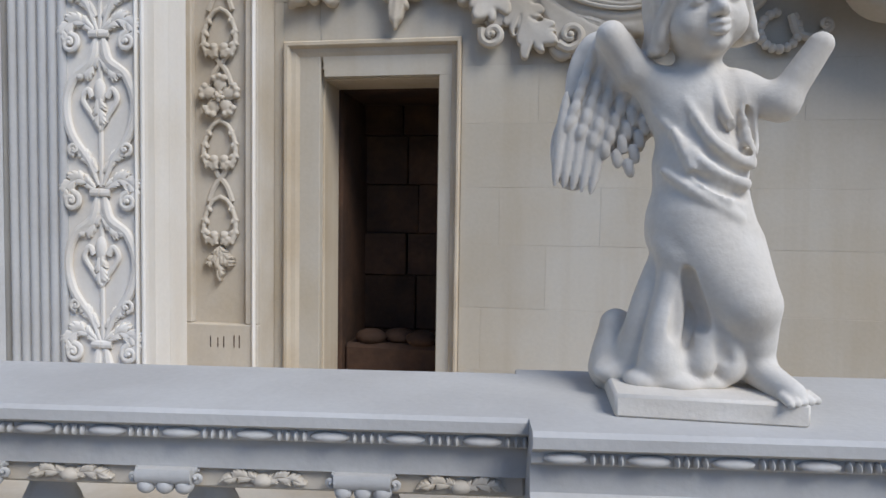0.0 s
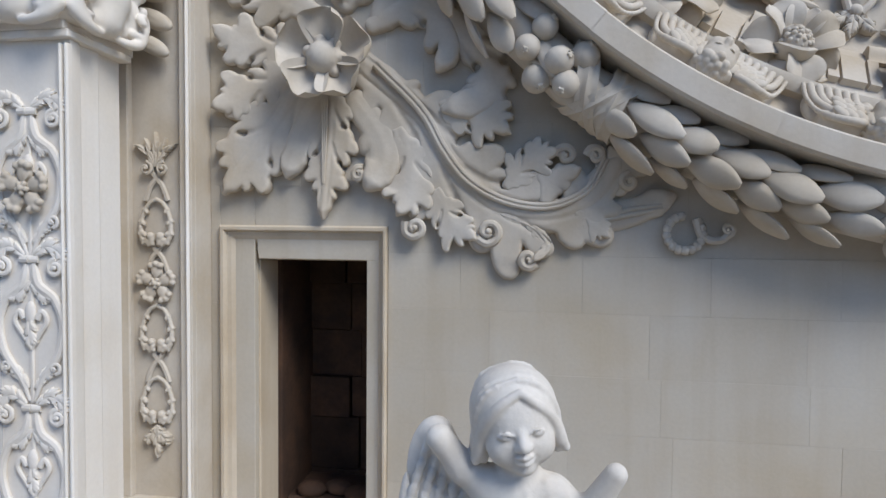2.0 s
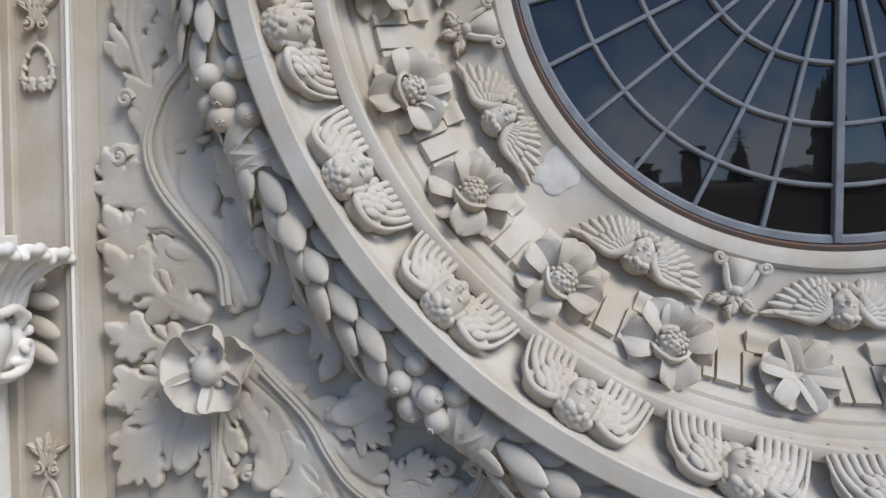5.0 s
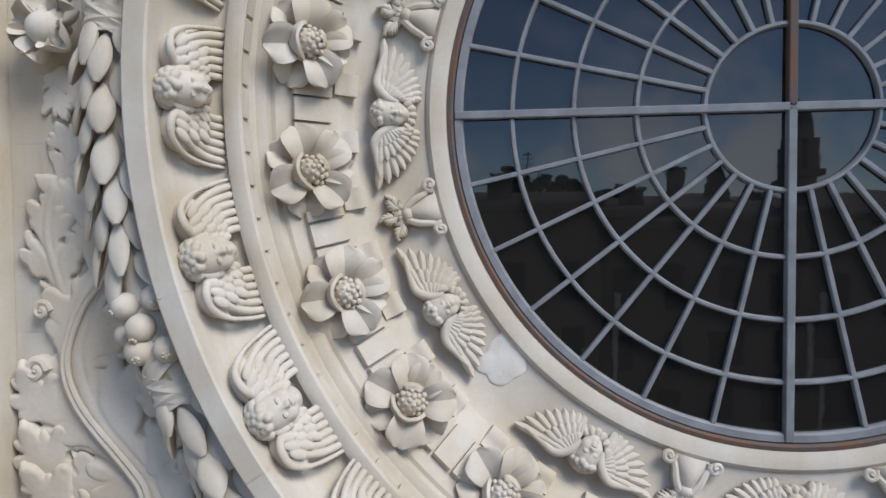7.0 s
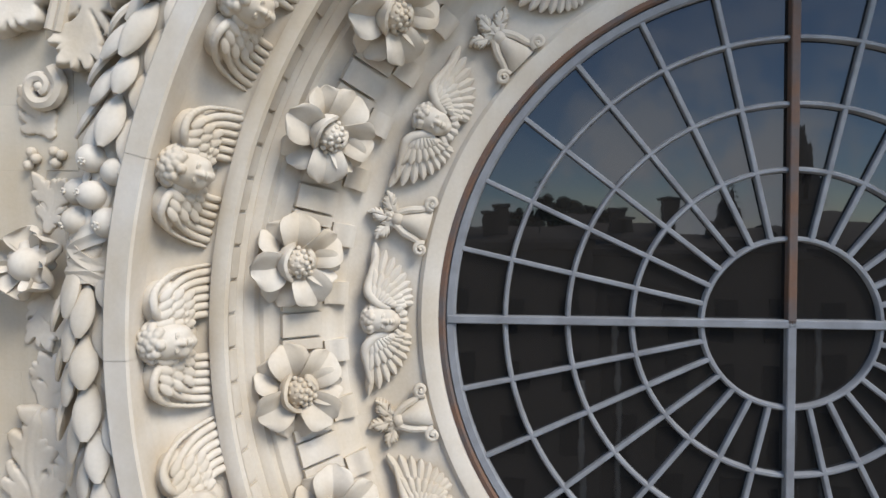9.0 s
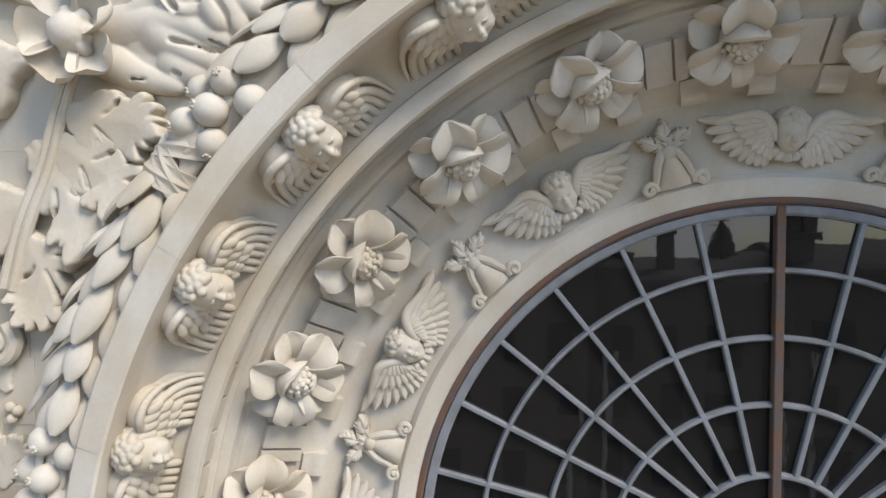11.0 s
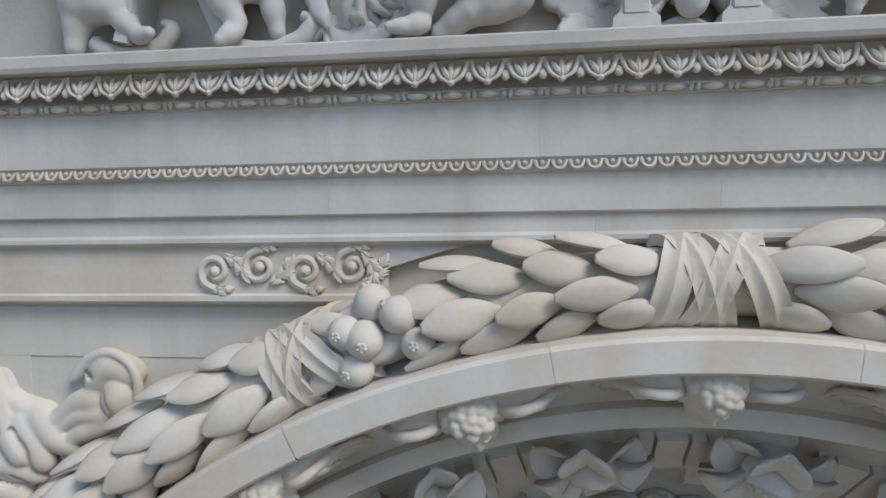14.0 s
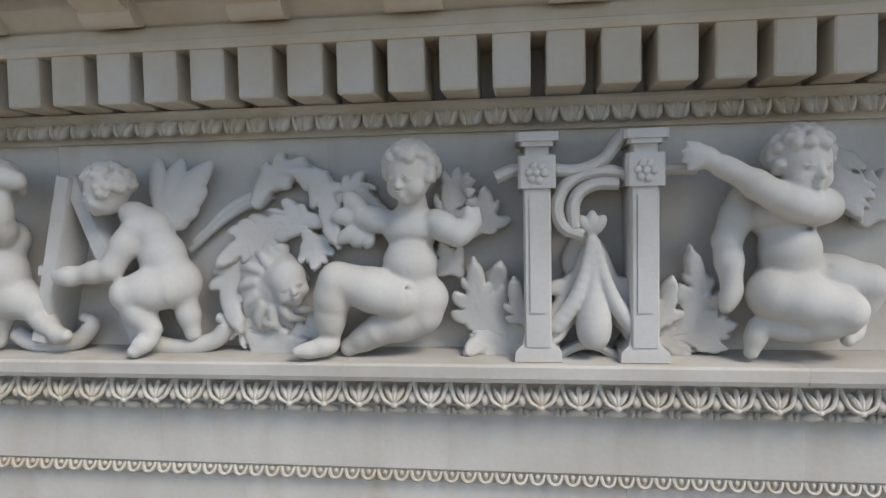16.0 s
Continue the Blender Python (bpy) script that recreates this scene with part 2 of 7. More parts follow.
def plump(L, W, T, n=8, crease=0.25, blunt=0.6, bow=0.0):
    """A fleshy leaf along +x, z up: almond outline, swollen, with a slight crease; its underside is flat."""
    rows = []
    for i in range(n + 1):
        u = i / n
        w = W * max(0.10, math.sin(math.pi * (0.05 + 0.91 * u) ** blunt)) ** 0.75
        t = T * max(0.2, math.sin(math.pi * (0.08 + 0.87 * u))) ** 0.6
        zb = bow * u * u
        rows.append([Vector((L * u, w * math.cos(q), zb + t * max(-0.45, math.sin(q)) * (1 - crease * (abs(math.cos(q)) < 0.2) * (0 < q < math.pi))))
                     for q in (TAU * (j + 0.5 * 0) / 12 for j in range(12))])
    return loop_grid(rows)


def aim(p0, p1, up):
    """A frame at p0 with x towards p1 and z nearest to up."""
    x = (Vector(p1) - Vector(p0)).normalized()
    y = Vector(up).cross(x)
    y = y.normalized() if y.length > 1e-5 else Vector((0, 1, 0))
    z = x.cross(y)
    m = Matrix((x, y, z)).transposed().to_4x4()
    m.translation = Vector(p0)
    return m


def acanthus(ctrl, width, lobes, height=0.06, lift=0.05, sides=(1, 1), base=0.0, fore=0.55, root=0.35, n=20, teeth=4):
    """A carved acanthus leaf over a plane (x, y; z out of it) along a curve: broad smooth blades cut into lobes that
    sweep forward, each with pointed teeth and an eyelet at its root; a lifted tip; flanks that run down into the ground."""
    N = lobes * n
    P = spline(ctrl, N)
    vs = (-1.0, -1.0, -0.94, -0.82, -0.66, -0.5, -0.34, -0.18, -0.07, 0.0, 0.07, 0.18, 0.34, 0.5, 0.66, 0.82, 0.94, 1.0, 1.0)
    rows = []
    for i, p in enumerate(P):
        u = i / N
        t = (P[min(i + 1, N)] - P[max(i - 1, 0)]).normalized()
        nrm = Vector((-t.y, t.x))
        env = (root + (1 - root) * min(1.0, u / 0.4) ** 0.8) * min(1.0, ((1 - u) / 0.5)) ** 0.7 if u < 1 else 0.0
        row = []
        for j, v in enumerate(vs):
            left = v < 0
            side = sides[0] if left else sides[1]
            a = abs(v)
            # lobes of the two flanks alternate a little
            s = (u * lobes + (0.0 if left else 0.3)) % 1.0
            slit = max(0.0, 1 - min(s, 1 - s) / 0.07) if 0.1 < u < 0.9 else 0.0
            lobe = math.sin(math.pi * s)
            tooth = 1 - ((s * teeth) % 1.0)
            sc = 0.80 + 0.20 * lobe - 0.25 * tooth - 0.34 * slit
            w = width * env * side * (1 - (1 - sc) * a ** 1.15)
            q = p + nrm * (w * (-1 if left else 1) * a) + t * (fore * w * a * a * (0.75 + 0.5 * lobe))
            skirt = j in (0, len(vs) - 1)
            blade = 0.95 + 0.12 * math.sin(math.pi * min(1, a * 1.05)) * lobe - 0.20 * (1 - lobe) ** 2 * min(1.0, a / 0.6) - 0.16 * a ** 6 - 0.14 * tooth * a ** 2 - (0.06 if a < 0.03 else 0.0)
            if slit > 0.3 and 0.3 < a < 0.6:
                blade -= 0.85 * slit
            z = base - 0.03 if skirt else base + (height * blade + lift * u ** 3 * (1 - 0.5 * a * a)) * (0.55 + 0.45 * min(1.0, env + 0.35))
            row.append(Vector((q.x, q.y, z)))
        rows.append(row)
    vv, ff = grid(rows)
    k = len(vs)
    ff += [tuple(range(k))[::-1], tuple(range(len(rows) * k - k, len(rows) * k))]
    return vv, ff


def stem(ctrl, r0, r1, n=24, z=0.03, ribs=2):
    """A fluted stalk lying on the plane: side by side rods that taper."""
    s = Soup()
    P = spline(ctrl, n)
    for k in range(ribs):
        off = (k - (ribs - 1) / 2)
        Q = []
        for i, p in enumerate(P):
            t = (P[min(i + 1, n)] - P[max(i - 1, 0)]).normalized()
            r = r0 + (r1 - r0) * i / n
            q = p + Vector((-t.y, t.x)) * off * r * 1.7
            Q.append(Vector((q.x, q.y, z)))
        s.add(tube(Q, [r0 + (r1 - r0) * i / n for i in range(n + 1)], 8, 1.0))
    return s.v, s.f


def volute(cx, cy, r, a0, turns, thick, z=0.03):
    """A scroll end: a rod that winds in to an eye."""
    P = spline(spiral(cx, cy, r, r * 0.22, a0, turns), 26)
    s = Soup()
    s.add(tube([Vector((p.x, p.y, z + 0.02 * i / 26)) for i, p in enumerate(P)], [thick * (1 - 0.45 * i / 26) for i in range(27)], 8))
    s.add(ellipsoid((cx, cy, z + 0.02), r * 0.27, 8, 6))
    return s.v, s.f


def petal(L, W, cup=0.06, notch=0.0, wave=0.012, n=6, m=6, thick=0.012, rise=0.03):
    """A broad, dished petal along +x with a rolled rim, solid."""
    top, low = [], []
    for i in range(n + 1):
        u = i / n
        r, q = [], []
        for j in range(m + 1):
            v = 2 * j / m - 1
            w = W * (0.30 + 0.70 * math.sin(math.pi * min(0.5 + 0.0, 0.12 + 0.42 * u)) ** 1.3) * (math.sqrt(max(0.0, 1 - max(0, (u - 0.62) / 0.46) ** 2)))
            x = L * u * (1 - notch * (1 - abs(v)) * u ** 4 * 0.8) - 0.10 * L * abs(v) ** 2 * u
            z = rise * u + cup * (abs(v) ** 2 * 0.9 * (0.35 + 0.65 * u)) + cup * 0.55 * max(0, u - 0.72) * 2 + wave * math.sin(9 * v + 3 * u) * u - (0.012 * u if abs(v) < 0.1 else 0.0)
            r.append(Vector((x, w * v, z)))
            q.append(Vector((x, w * v * 0.97, z - thick - 0.02 * (1 - u))))
        top.append(r)
        low.append(q)
    rows = [a + b[::-1] for a, b in zip(top, low)]
    return loop_grid(rows)


def on_wall(x, z, y=0.0, turn=0.0, tilt=0.0, size=1.0):
    """Places a shape carved over (x, y; z out) on a wall that faces -y: its x to the right, y up."""
    return pose(x, y, z, 90, 0, 0) @ pose(0, 0, 0, tilt, 0, turn) @ Matrix.Scale(size, 4)


def rose_frame(r, a, y, slope, out=0.0):
    """A frame on the rose's rings: x along the ring, y outwards along the ground (slope: its fall to the front, degrees), z out of it."""
    er, et, ey = Vector((math.cos(a), 0, math.sin(a))), Vector((math.sin(a), 0, -math.cos(a))), Vector((0, 1, 0))
    s = radians(slope)
    up = er * math.cos(s) - ey * math.sin(s)
    nrm = -er * math.sin(s) - ey * math.cos(s)
    m = Matrix((et, up, nrm)).transposed().to_4x4()
    m.translation = rose(r, a, y) + nrm * out
    return m


def hull(name, soup, mat, voxel=0.012, smooth=6):
    """Melts overlapping shapes into one carved body."""
    raw = bpy.data.meshes.new("raw")
    raw.from_pydata([tuple(v) for v in soup.v], [], soup.f)
    tmp = bpy.data.objects.new("raw", raw)
    scene.collection.objects.link(tmp)
    rm = tmp.modifiers.new("melt", "REMESH")
    rm.mode, rm.voxel_size, rm.use_smooth_shade = "VOXEL", voxel, True
    sm = tmp.modifiers.new("wear", "SMOOTH")
    sm.factor, sm.iterations = 0.5, smooth
    dg = bpy.context.evaluated_depsgraph_get()
    dg.update()
    me = bpy.data.meshes.new_from_object(tmp.evaluated_get(dg))
    me.name = name
    bpy.data.objects.remove(tmp)
    bpy.data.meshes.remove(raw)
    me.materials.clear()
    me.materials.append(mat)
    me.polygons.foreach_set("use_smooth", [True] * len(me.polygons))
    return me


class Clay:
    """A body modelled as a field of blended rods and balls, skinned at the end."""

    def __init__(self, lo, hi, voxel):
        self.lo, self.h = np.array(lo, dtype=float), voxel
        self.f = np.full([int((b - a) / voxel) + 2 for a, b in zip(lo, hi)], 0.5, dtype=np.float32)

    def window(self, lo, hi, margin):
        a = np.maximum(np.floor((np.array(lo) - margin - self.lo) / self.h).astype(int), 0)
        b = np.minimum(np.ceil((np.array(hi) + margin - self.lo) / self.h).astype(int) + 1, self.f.shape)
        if np.any(b <= a):
            return None, None
        axes = [(self.lo[i] + self.h * np.arange(a[i], b[i])).astype(np.float32) for i in range(3)]
        return tuple(slice(p, q) for p, q in zip(a, b)), np.meshgrid(*axes, indexing="ij", sparse=True)

    def blend(self, win, d, k, cut):
        a = self.f[win]
        if cut:
            h = np.maximum(k - np.abs(a + d), 0) / k
            self.f[win] = np.maximum(a, -d) + h * h * k * 0.25
        else:
            h = np.maximum(k - np.abs(a - d), 0) / k
            self.f[win] = np.minimum(a, d) - h * h * k * 0.25

    def rod(self, p0, p1, r0, r1=None, k=0.02, cut=False):
        r1 = r0 if r1 is None else r1
        p0, p1 = Vector(p0), Vector(p1)
        r = max(r0, r1)
        win, g = self.window([min(a, b) - r for a, b in zip(p0, p1)], [max(a, b) + r for a, b in zip(p0, p1)], 2 * k + 2 * self.h)
        if win is None:
            return
        e = p1 - p0
        q = max(e.length_squared, 1e-9)
        t = np.clip(((g[0] - p0.x) * e.x + (g[1] - p0.y) * e.y + (g[2] - p0.z) * e.z) / q, 0, 1)
        d = np.sqrt((g[0] - p0.x - t * e.x) ** 2 + (g[1] - p0.y - t * e.y) ** 2 + (g[2] - p0.z - t * e.z) ** 2) - (r0 + (r1 - r0) * t)
        self.blend(win, d, k, cut)

    def path(self, pts, r0, r1=None, k=0.015, cut=False, n=10):
        pts = spline(pts, n) if n else [Vector(p) for p in pts]
        r1 = r0 if r1 is None else r1
        m = len(pts) - 1
        for i in range(m):
            self.rod(pts[i], pts[i + 1], r0 + (r1 - r0) * i / m, r0 + (r1 - r0) * (i + 1) / m, k, cut)

    def ball(self, c, r, axes=None, k=0.02, cut=False):
        """An ellipsoid; axes: three unit vectors for its radii."""
        c = Vector(c)
        r = (r, r, r) if isinstance(r, (int, float)) else r
        ax = [Vector(a) for a in axes] if axes else [Vector((1, 0, 0)), Vector((0, 1, 0)), Vector((0, 0, 1))]
        ext = [math.sqrt(sum((ax[j][i] * r[j]) ** 2 for j in range(3))) for i in range(3)]
        win, g = self.window([c[i] - ext[i] for i in range(3)], [c[i] + ext[i] for i in range(3)], 2 * k + 2 * self.h)
        if win is None:
            return
        s0 = s1 = 0
        for a, q in zip(ax, r):
            p = (g[0] - c.x) * a.x + (g[1] - c.y) * a.y + (g[2] - c.z) * a.z
            s0 = s0 + (p / q) ** 2
            s1 = s1 + (p / (q * q)) ** 2
        k0, k1 = np.sqrt(s0), np.sqrt(s1) + 1e-6
        self.blend(win, k0 * (k0 - 1) / k1, k, cut)

    def blade(self, p0, p1, w, t, face=(0, -1, 0), k=0.004):
        """A feather or lock: a flat long ellipsoid from p0 to p1."""
        p0, p1 = Vector(p0), Vector(p1)
        x = (p1 - p0).normalized()
        y = Vector(face).cross(x).normalized()
        self.ball((p0 + p1) / 2, ((p1 - p0).length / 2, w, t), (x, y, x.cross(y)), k)

    def skin(self):
        f = self.f
        s = f < 0
        n = [m - 1 for m in f.shape]
        total = np.zeros(n, dtype=np.int8)
        for o in itertools.product((0, 1), repeat=3):
            total += s[o[0]:o[0] + n[0], o[1]:o[1] + n[1], o[2]:o[2] + n[2]]
        idx = np.argwhere((total > 0) & (total < 8))
        ids = np.full(n, -1, dtype=np.int64)
        ids[tuple(idx.T)] = np.arange(len(idx))
        acc, cnt = np.zeros((len(idx), 3)), np.zeros((len(idx), 1))
        for ax in range(3):
            for o in itertools.product((0, 1), repeat=3):
                if o[ax]:
                    continue
                a = idx + o
                b = a.copy()
                b[:, ax] += 1
                fa, fb = f[tuple(a.T)].astype(float), f[tuple(b.T)].astype(float)
                m = ((fa < 0) != (fb < 0))
                t = np.where(m, fa / np.where(fa == fb, 1, fa - fb), 0)
                p = np.tile(np.array(o, dtype=float), (len(idx), 1))
                p[:, ax] += t
                acc += p * m[:, None]
                cnt += m[:, None]
        verts = self.lo + self.h * (idx + acc / cnt)
        faces = []
        for ax in range(3):
            u, w = (ax + 1) % 3, (ax + 2) % 3
            lo_, hi_ = [slice(None)] * 3, [slice(None)] * 3
            lo_[ax], hi_[ax] = slice(0, -1), slice(1, None)
            a, b = s[tuple(lo_)], s[tuple(hi_)]
            e = np.argwhere(a != b)
            e = e[(e[:, u] > 0) & (e[:, w] > 0) & (e[:, u] < n[u]) & (e[:, w] < n[w])]
            inside = a[tuple(e.T)]
            quad = []
            for du, dw in ((-1, -1), (0, -1), (0, 0), (-1, 0)):
                c = e.copy()
                c[:, u] += du
                c[:, w] += dw
                quad.append(ids[tuple(c.T)])
            q = np.stack(quad, 1)
            q[~inside] = q[~inside][:, ::-1]
            faces.append(q)
        return verts.tolist(), np.concatenate(faces).tolist()

    def data(self, name, mat):
        vs, fs = self.skin()
        return mesh(name, vs, fs, mat)


def clay_head(C, c, r, face, up=(0, 0, 1), hair=46, seed=1):
    """A child's round head with full cheeks; hair: how many curls."""
    c, f, u = Vector(c), Vector(face).normalized(), Vector(up).normalized()
    u = (u - f * u.dot(f)).normalized()
    x = f.cross(u)
    ax = (x, f, u)

    def at(a, b, d):
        return c + x * (a * r) + f * (b * r) + u * (d * r)

    def R(*q):
        return tuple(v * r for v in q)

    C.ball(at(0, -0.08, 0.14), R(0.82, 0.92, 0.86), ax, 0.1 * r)
    C.ball(at(0, 0.2, -0.22), R(0.66, 0.68, 0.76), ax, 0.15 * r)
    C.ball(at(0, 0.66, -0.72), R(0.2, 0.18, 0.18), ax, 0.16 * r)
    for k in (-1, 1):
        C.ball(at(k * 0.36, 0.5, -0.36), R(0.31, 0.3, 0.32), ax, 0.16 * r)
    for k in (-1, 1):
        C.ball(at(k * 0.31, 0.93, 0.0), R(0.17, 0.11, 0.1), ax, 0.14 * r, True)
        C.ball(at(k * 0.31, 0.735, 0.0), R(0.135, 0.12, 0.085), ax, 0.025 * r)
        C.path([at(k * 0.15, 0.83, 0.03), at(k * 0.31, 0.86, 0.105), at(k * 0.46, 0.74, 0.0)], 0.036 * r, 0.026 * r, 0.015 * r, False, 8)
        C.ball(at(k * 0.83, -0.05, -0.14), R(0.1, 0.18, 0.24), ax, 0.05 * r)
    C.rod(at(0, 0.83, 0.06), at(0, 0.97, -0.18), 0.075 * r, 0.115 * r, 0.1 * r)
    for k in (-1, 1):
        C.ball(at(k * 0.1, 0.9, -0.22), R(0.075, 0.08, 0.07), ax, 0.05 * r)
        C.path([at(0, 0.93, -0.41), at(k * 0.1, 0.9, -0.4), at(k * 0.2, 0.8, -0.45)], 0.06 * r, 0.03 * r, 0.04 * r, False, 4)
        C.path([at(0, 0.9, -0.54), at(k * 0.1, 0.87, -0.53), at(k * 0.16, 0.8, -0.49)], 0.065 * r, 0.03 * r, 0.04 * r, False, 4)
        C.path([at(0, 0.99, -0.475), at(k * 0.1, 0.95, -0.47), at(k * 0.23, 0.82, -0.42)], 0.022 * r, 0.018 * r, 0.02 * r, True, 4)
    rng = random.Random(seed)
    for i in range(hair):
        zz = 1 - 1.35 * (i + 0.5) / hair
        a = i * 2.39996 + rng.uniform(-0.2, 0.2)
        q = math.sqrt(max(0, 1 - zz * zz))
        d = Vector((q * math.cos(a), q * math.sin(a), zz))
        if d.y > 0.30 and d.z < 0.52:
            continue
        n = (x * d.x + f * d.y + u * d.z).normalized()
        p = at(d.x * 0.86, d.y * 0.94 - 0.08, d.z * 0.9 + 0.14)
        w = r * (rng.uniform(0.165, 0.21) if hair < 80 else rng.uniform(0.125, 0.16))
        C.ball(p, R(0.2, 0.2, 0.2), ax, 0.05 * r)
        e1 = n.orthogonal().normalized()
        e2 = n.cross(e1)
        turn = rng.uniform(0, 6)
        C.path([p + n * w * (0.42 + 0.05 * j) + (e1 * math.cos(turn + 0.95 * j) + e2 * math.sin(turn + 0.95 * j)) * w * (0.85 - 0.09 * j) for j in range(8)], 0.45 * w, 0.32 * w, 0.012 * r, False, 0)


def clay_leaf(name, ctrl, width, lobes, height, lift, sides, base, fore, root, mat, teeth=4, voxel=None):
    """A large acanthus leaf in relief: fleshy fingers that grow out of a broad blade, sweep forward in groups and part at
    slits; x, y over the wall, z out of it."""
    N = 12 + 8 * lobes
    P = spline(ctrl, N)
    T = [(P[min(i + 1, N)] - P[max(i - 1, 0)]).normalized() for i in range(N + 1)]
    length = sum((P[i + 1] - P[i]).length for i in range(N))
    n = lobes * teeth
    pitch = length / (n + 0.6 * lobes)
    cap = 0.30 * pitch
    zs = height / (cap + 0.02)
    reach_most = 1.5 * width * max(sides)
    lo = [min(p[i] for p in P) - reach_most for i in range(2)] + [-0.02]
    hi = [max(p[i] for p in P) + reach_most for i in range(2)] + [(height + lift) / zs * 1.3 + 0.05]
    C = Clay(lo, hi, voxel or max(0.006, min(0.011, 0.13 * pitch)))

    def env(u):
        return (root + (1 - root) * min(1.0, u / 0.4) ** 0.8) * max(0.0, min(1.0, (1.06 - u) / 0.55)) ** 0.65

    def at(u, off, ahead, z):
        f = max(0.0, min(1.0, u)) * N
        k = min(int(f), N - 1)
        p, t = P[k].lerp(P[k + 1], f - k), T[k].lerp(T[k + 1], f - k).normalized()
        q = p + Vector((-t.y, t.x)) * off + t * ahead
        return Vector((q.x, q.y, z + lift * u ** 3 / zs))

    def half(u, side):
        return width * env(u) * sides[side]

    for side in (0, 1):
        sg = -1 if side == 0 else 1
        for i in range(16):  # the smooth blade
            u, v = i / 16 * 0.95, (i + 1) / 16 * 0.95
            C.rod(at(u, sg * 0.28 * half(u, side), 0, 0), at(v, sg * 0.28 * half(v, side), 0, 0), max(0.4 * pitch, 0.33 * half(u, side)), max(0.4 * pitch, 0.33 * half(v, side)), 0.2 * pitch)
        for i in range(n if sides[side] > 0.55 else 0):  # short blunt lobes along its edge, in groups
            g, j = divmod(i, teeth)
            u = 0.05 + 0.90 * (i + 0.6 * g + 0.7 * side + 0.2) / (n + 0.6 * lobes + 0.7)
            ph = (j + 0.6) / teeth
            w = half(u, side)
            if w < 0.012:
                continue
            reach = w * (0.50 + 0.68 * math.sin(math.pi * ph ** 1.15)) * (1 + 0.07 * math.sin(2.7 * i + 5 * u + 3 * side))
            r = min(0.60 * pitch, 0.36 * reach)
            swing = fore * w * (0.45 + 0.75 * ph)
            pts = spline([at(u, sg * 0.38 * reach, 0, 0), at(u, sg * 0.75 * reach, 0.35 * swing, 0.0), at(u, sg * 0.95 * reach, 0.8 * swing, 0.1 * r), at(u, sg * 1.0 * reach, 1.2 * swing, 0.2 * r)], 6)
            q = (1.2, 1.15, 1.06, 0.96, 0.82, 0.6, 0.22)
            for a in range(6):
                C.rod(pts[a], pts[a + 1], r * q[a], r * q[a + 1], 0.08 * r)
        for g in range(1, lobes if sides[side] > 0.55 else 0):  # a drilled eyelet at the root of each parting
            u = 0.05 + 0.90 * (g * (teeth + 0.6) - 0.45 + 0.7 * side) / (n + 0.6 * lobes + 0.7)
            w = half(u, side)
            C.rod(at(u, sg * 0.60 * w, 0.0, 0.3 * cap), at(u, sg * 0.74 * w, 0.2 * fore * w, 0.3 * cap), 0.20 * pitch, 0.12 * pitch, 0.03 * pitch, True)
            C.path([at(u, sg * 0.62 * w, 0, 0.8 * cap), at(u - 0.05, sg * 0.40 * w, 0, 0.98 * cap), at(u - 0.13, sg * 0.20 * w, 0, 1.06 * cap)], 0.13 * pitch, 0.09 * pitch, 0.12 * pitch, True, 6)
    for a in range(3):
        C.rod(at(0.9 + 0.033 * a, 0, 0, 0), at(0.933 + 0.033 * a, 0, 0.3 * pitch * (a == 2), 0), 0.6 * pitch * (1 - 0.22 * a), 0.6 * pitch * (0.78 - 0.22 * a), 0.2 * pitch)
    # dress the face: dished beside the midrib, rising to the rim and the tip, with two incised lines
    gx, gy, gz = np.meshgrid(*[C.lo[i] + C.h * np.arange(C.f.shape[i]) for i in range(3)], indexing="ij", sparse=True)
    near, rise = np.full((C.f.shape[0], C.f.shape[1], 1), 9.0), np.zeros((C.f.shape[0], C.f.shape[1], 1))
    for i, p in enumerate(spline(ctrl, 90)):
        d = np.sqrt((gx - p.x) ** 2 + (gy - p.y) ** 2)
        rise = np.where(d < near, lift * (i / 90) ** 3 / zs, rise)
        near = np.minimum(near, d)
    across = np.minimum(near / (0.9 * width), 1.2)
    ripple = 0.06 * np.sin(gx * 9 / width * 0.22 + 1.7) * np.sin(gy * 8 / width * 0.22)
    lines = (0.14 if lobes > 2 else 0.0) * np.exp(-((near - 0.16 * width) / (0.6 * C.h + 0.02 * width)) ** 2)
    top = gz - (cap * (0.92 - (0.16 if lobes > 2 else 0.07) * np.sin(np.pi * np.minimum(across, 1)) - 0.14 * across ** 3 + ripple - lines) + rise)
    k = 0.16 * pitch
    h = np.maximum(k - np.abs(C.f - top), 0) / k
    C.f = (np.maximum(C.f, top) + h * h * k * 0.25).astype(np.float32)
    C.f[:, :, 0] = np.maximum(C.f[:, :, 0], 0.001)
    vs, fs = C.skin()
    return mesh(name, [(x, y, base + (z + 0.02) * zs - 0.025) for x, y, z in vs], fs, mat)


def quill(L, W, T, n=7, ridge=0.35):
    """A feather along +x, z up: even sides, a round tip and a raised shaft."""
    rows = []
    for i in range(n + 1):
        u = i / n
        w = W * (0.62 + 0.38 * min(1, u / 0.5)) * math.sqrt(max(0.02, 1 - max(0, (u - 0.68) / 0.33) ** 2.4))
        t = T * (0.75 + 0.25 * math.sin(math.pi * u))
        rows.append([Vector((L * u, w * a, t * b)) for a, b in ((-1, -0.8), (-1, 0.25), (-0.75, 0.62), (-0.3, 0.85), (0, 0.85 + ridge * 0.4), (0.3, 0.85), (0.75, 0.62), (1, 0.25), (1, -0.8))])
    return loop_grid(rows)


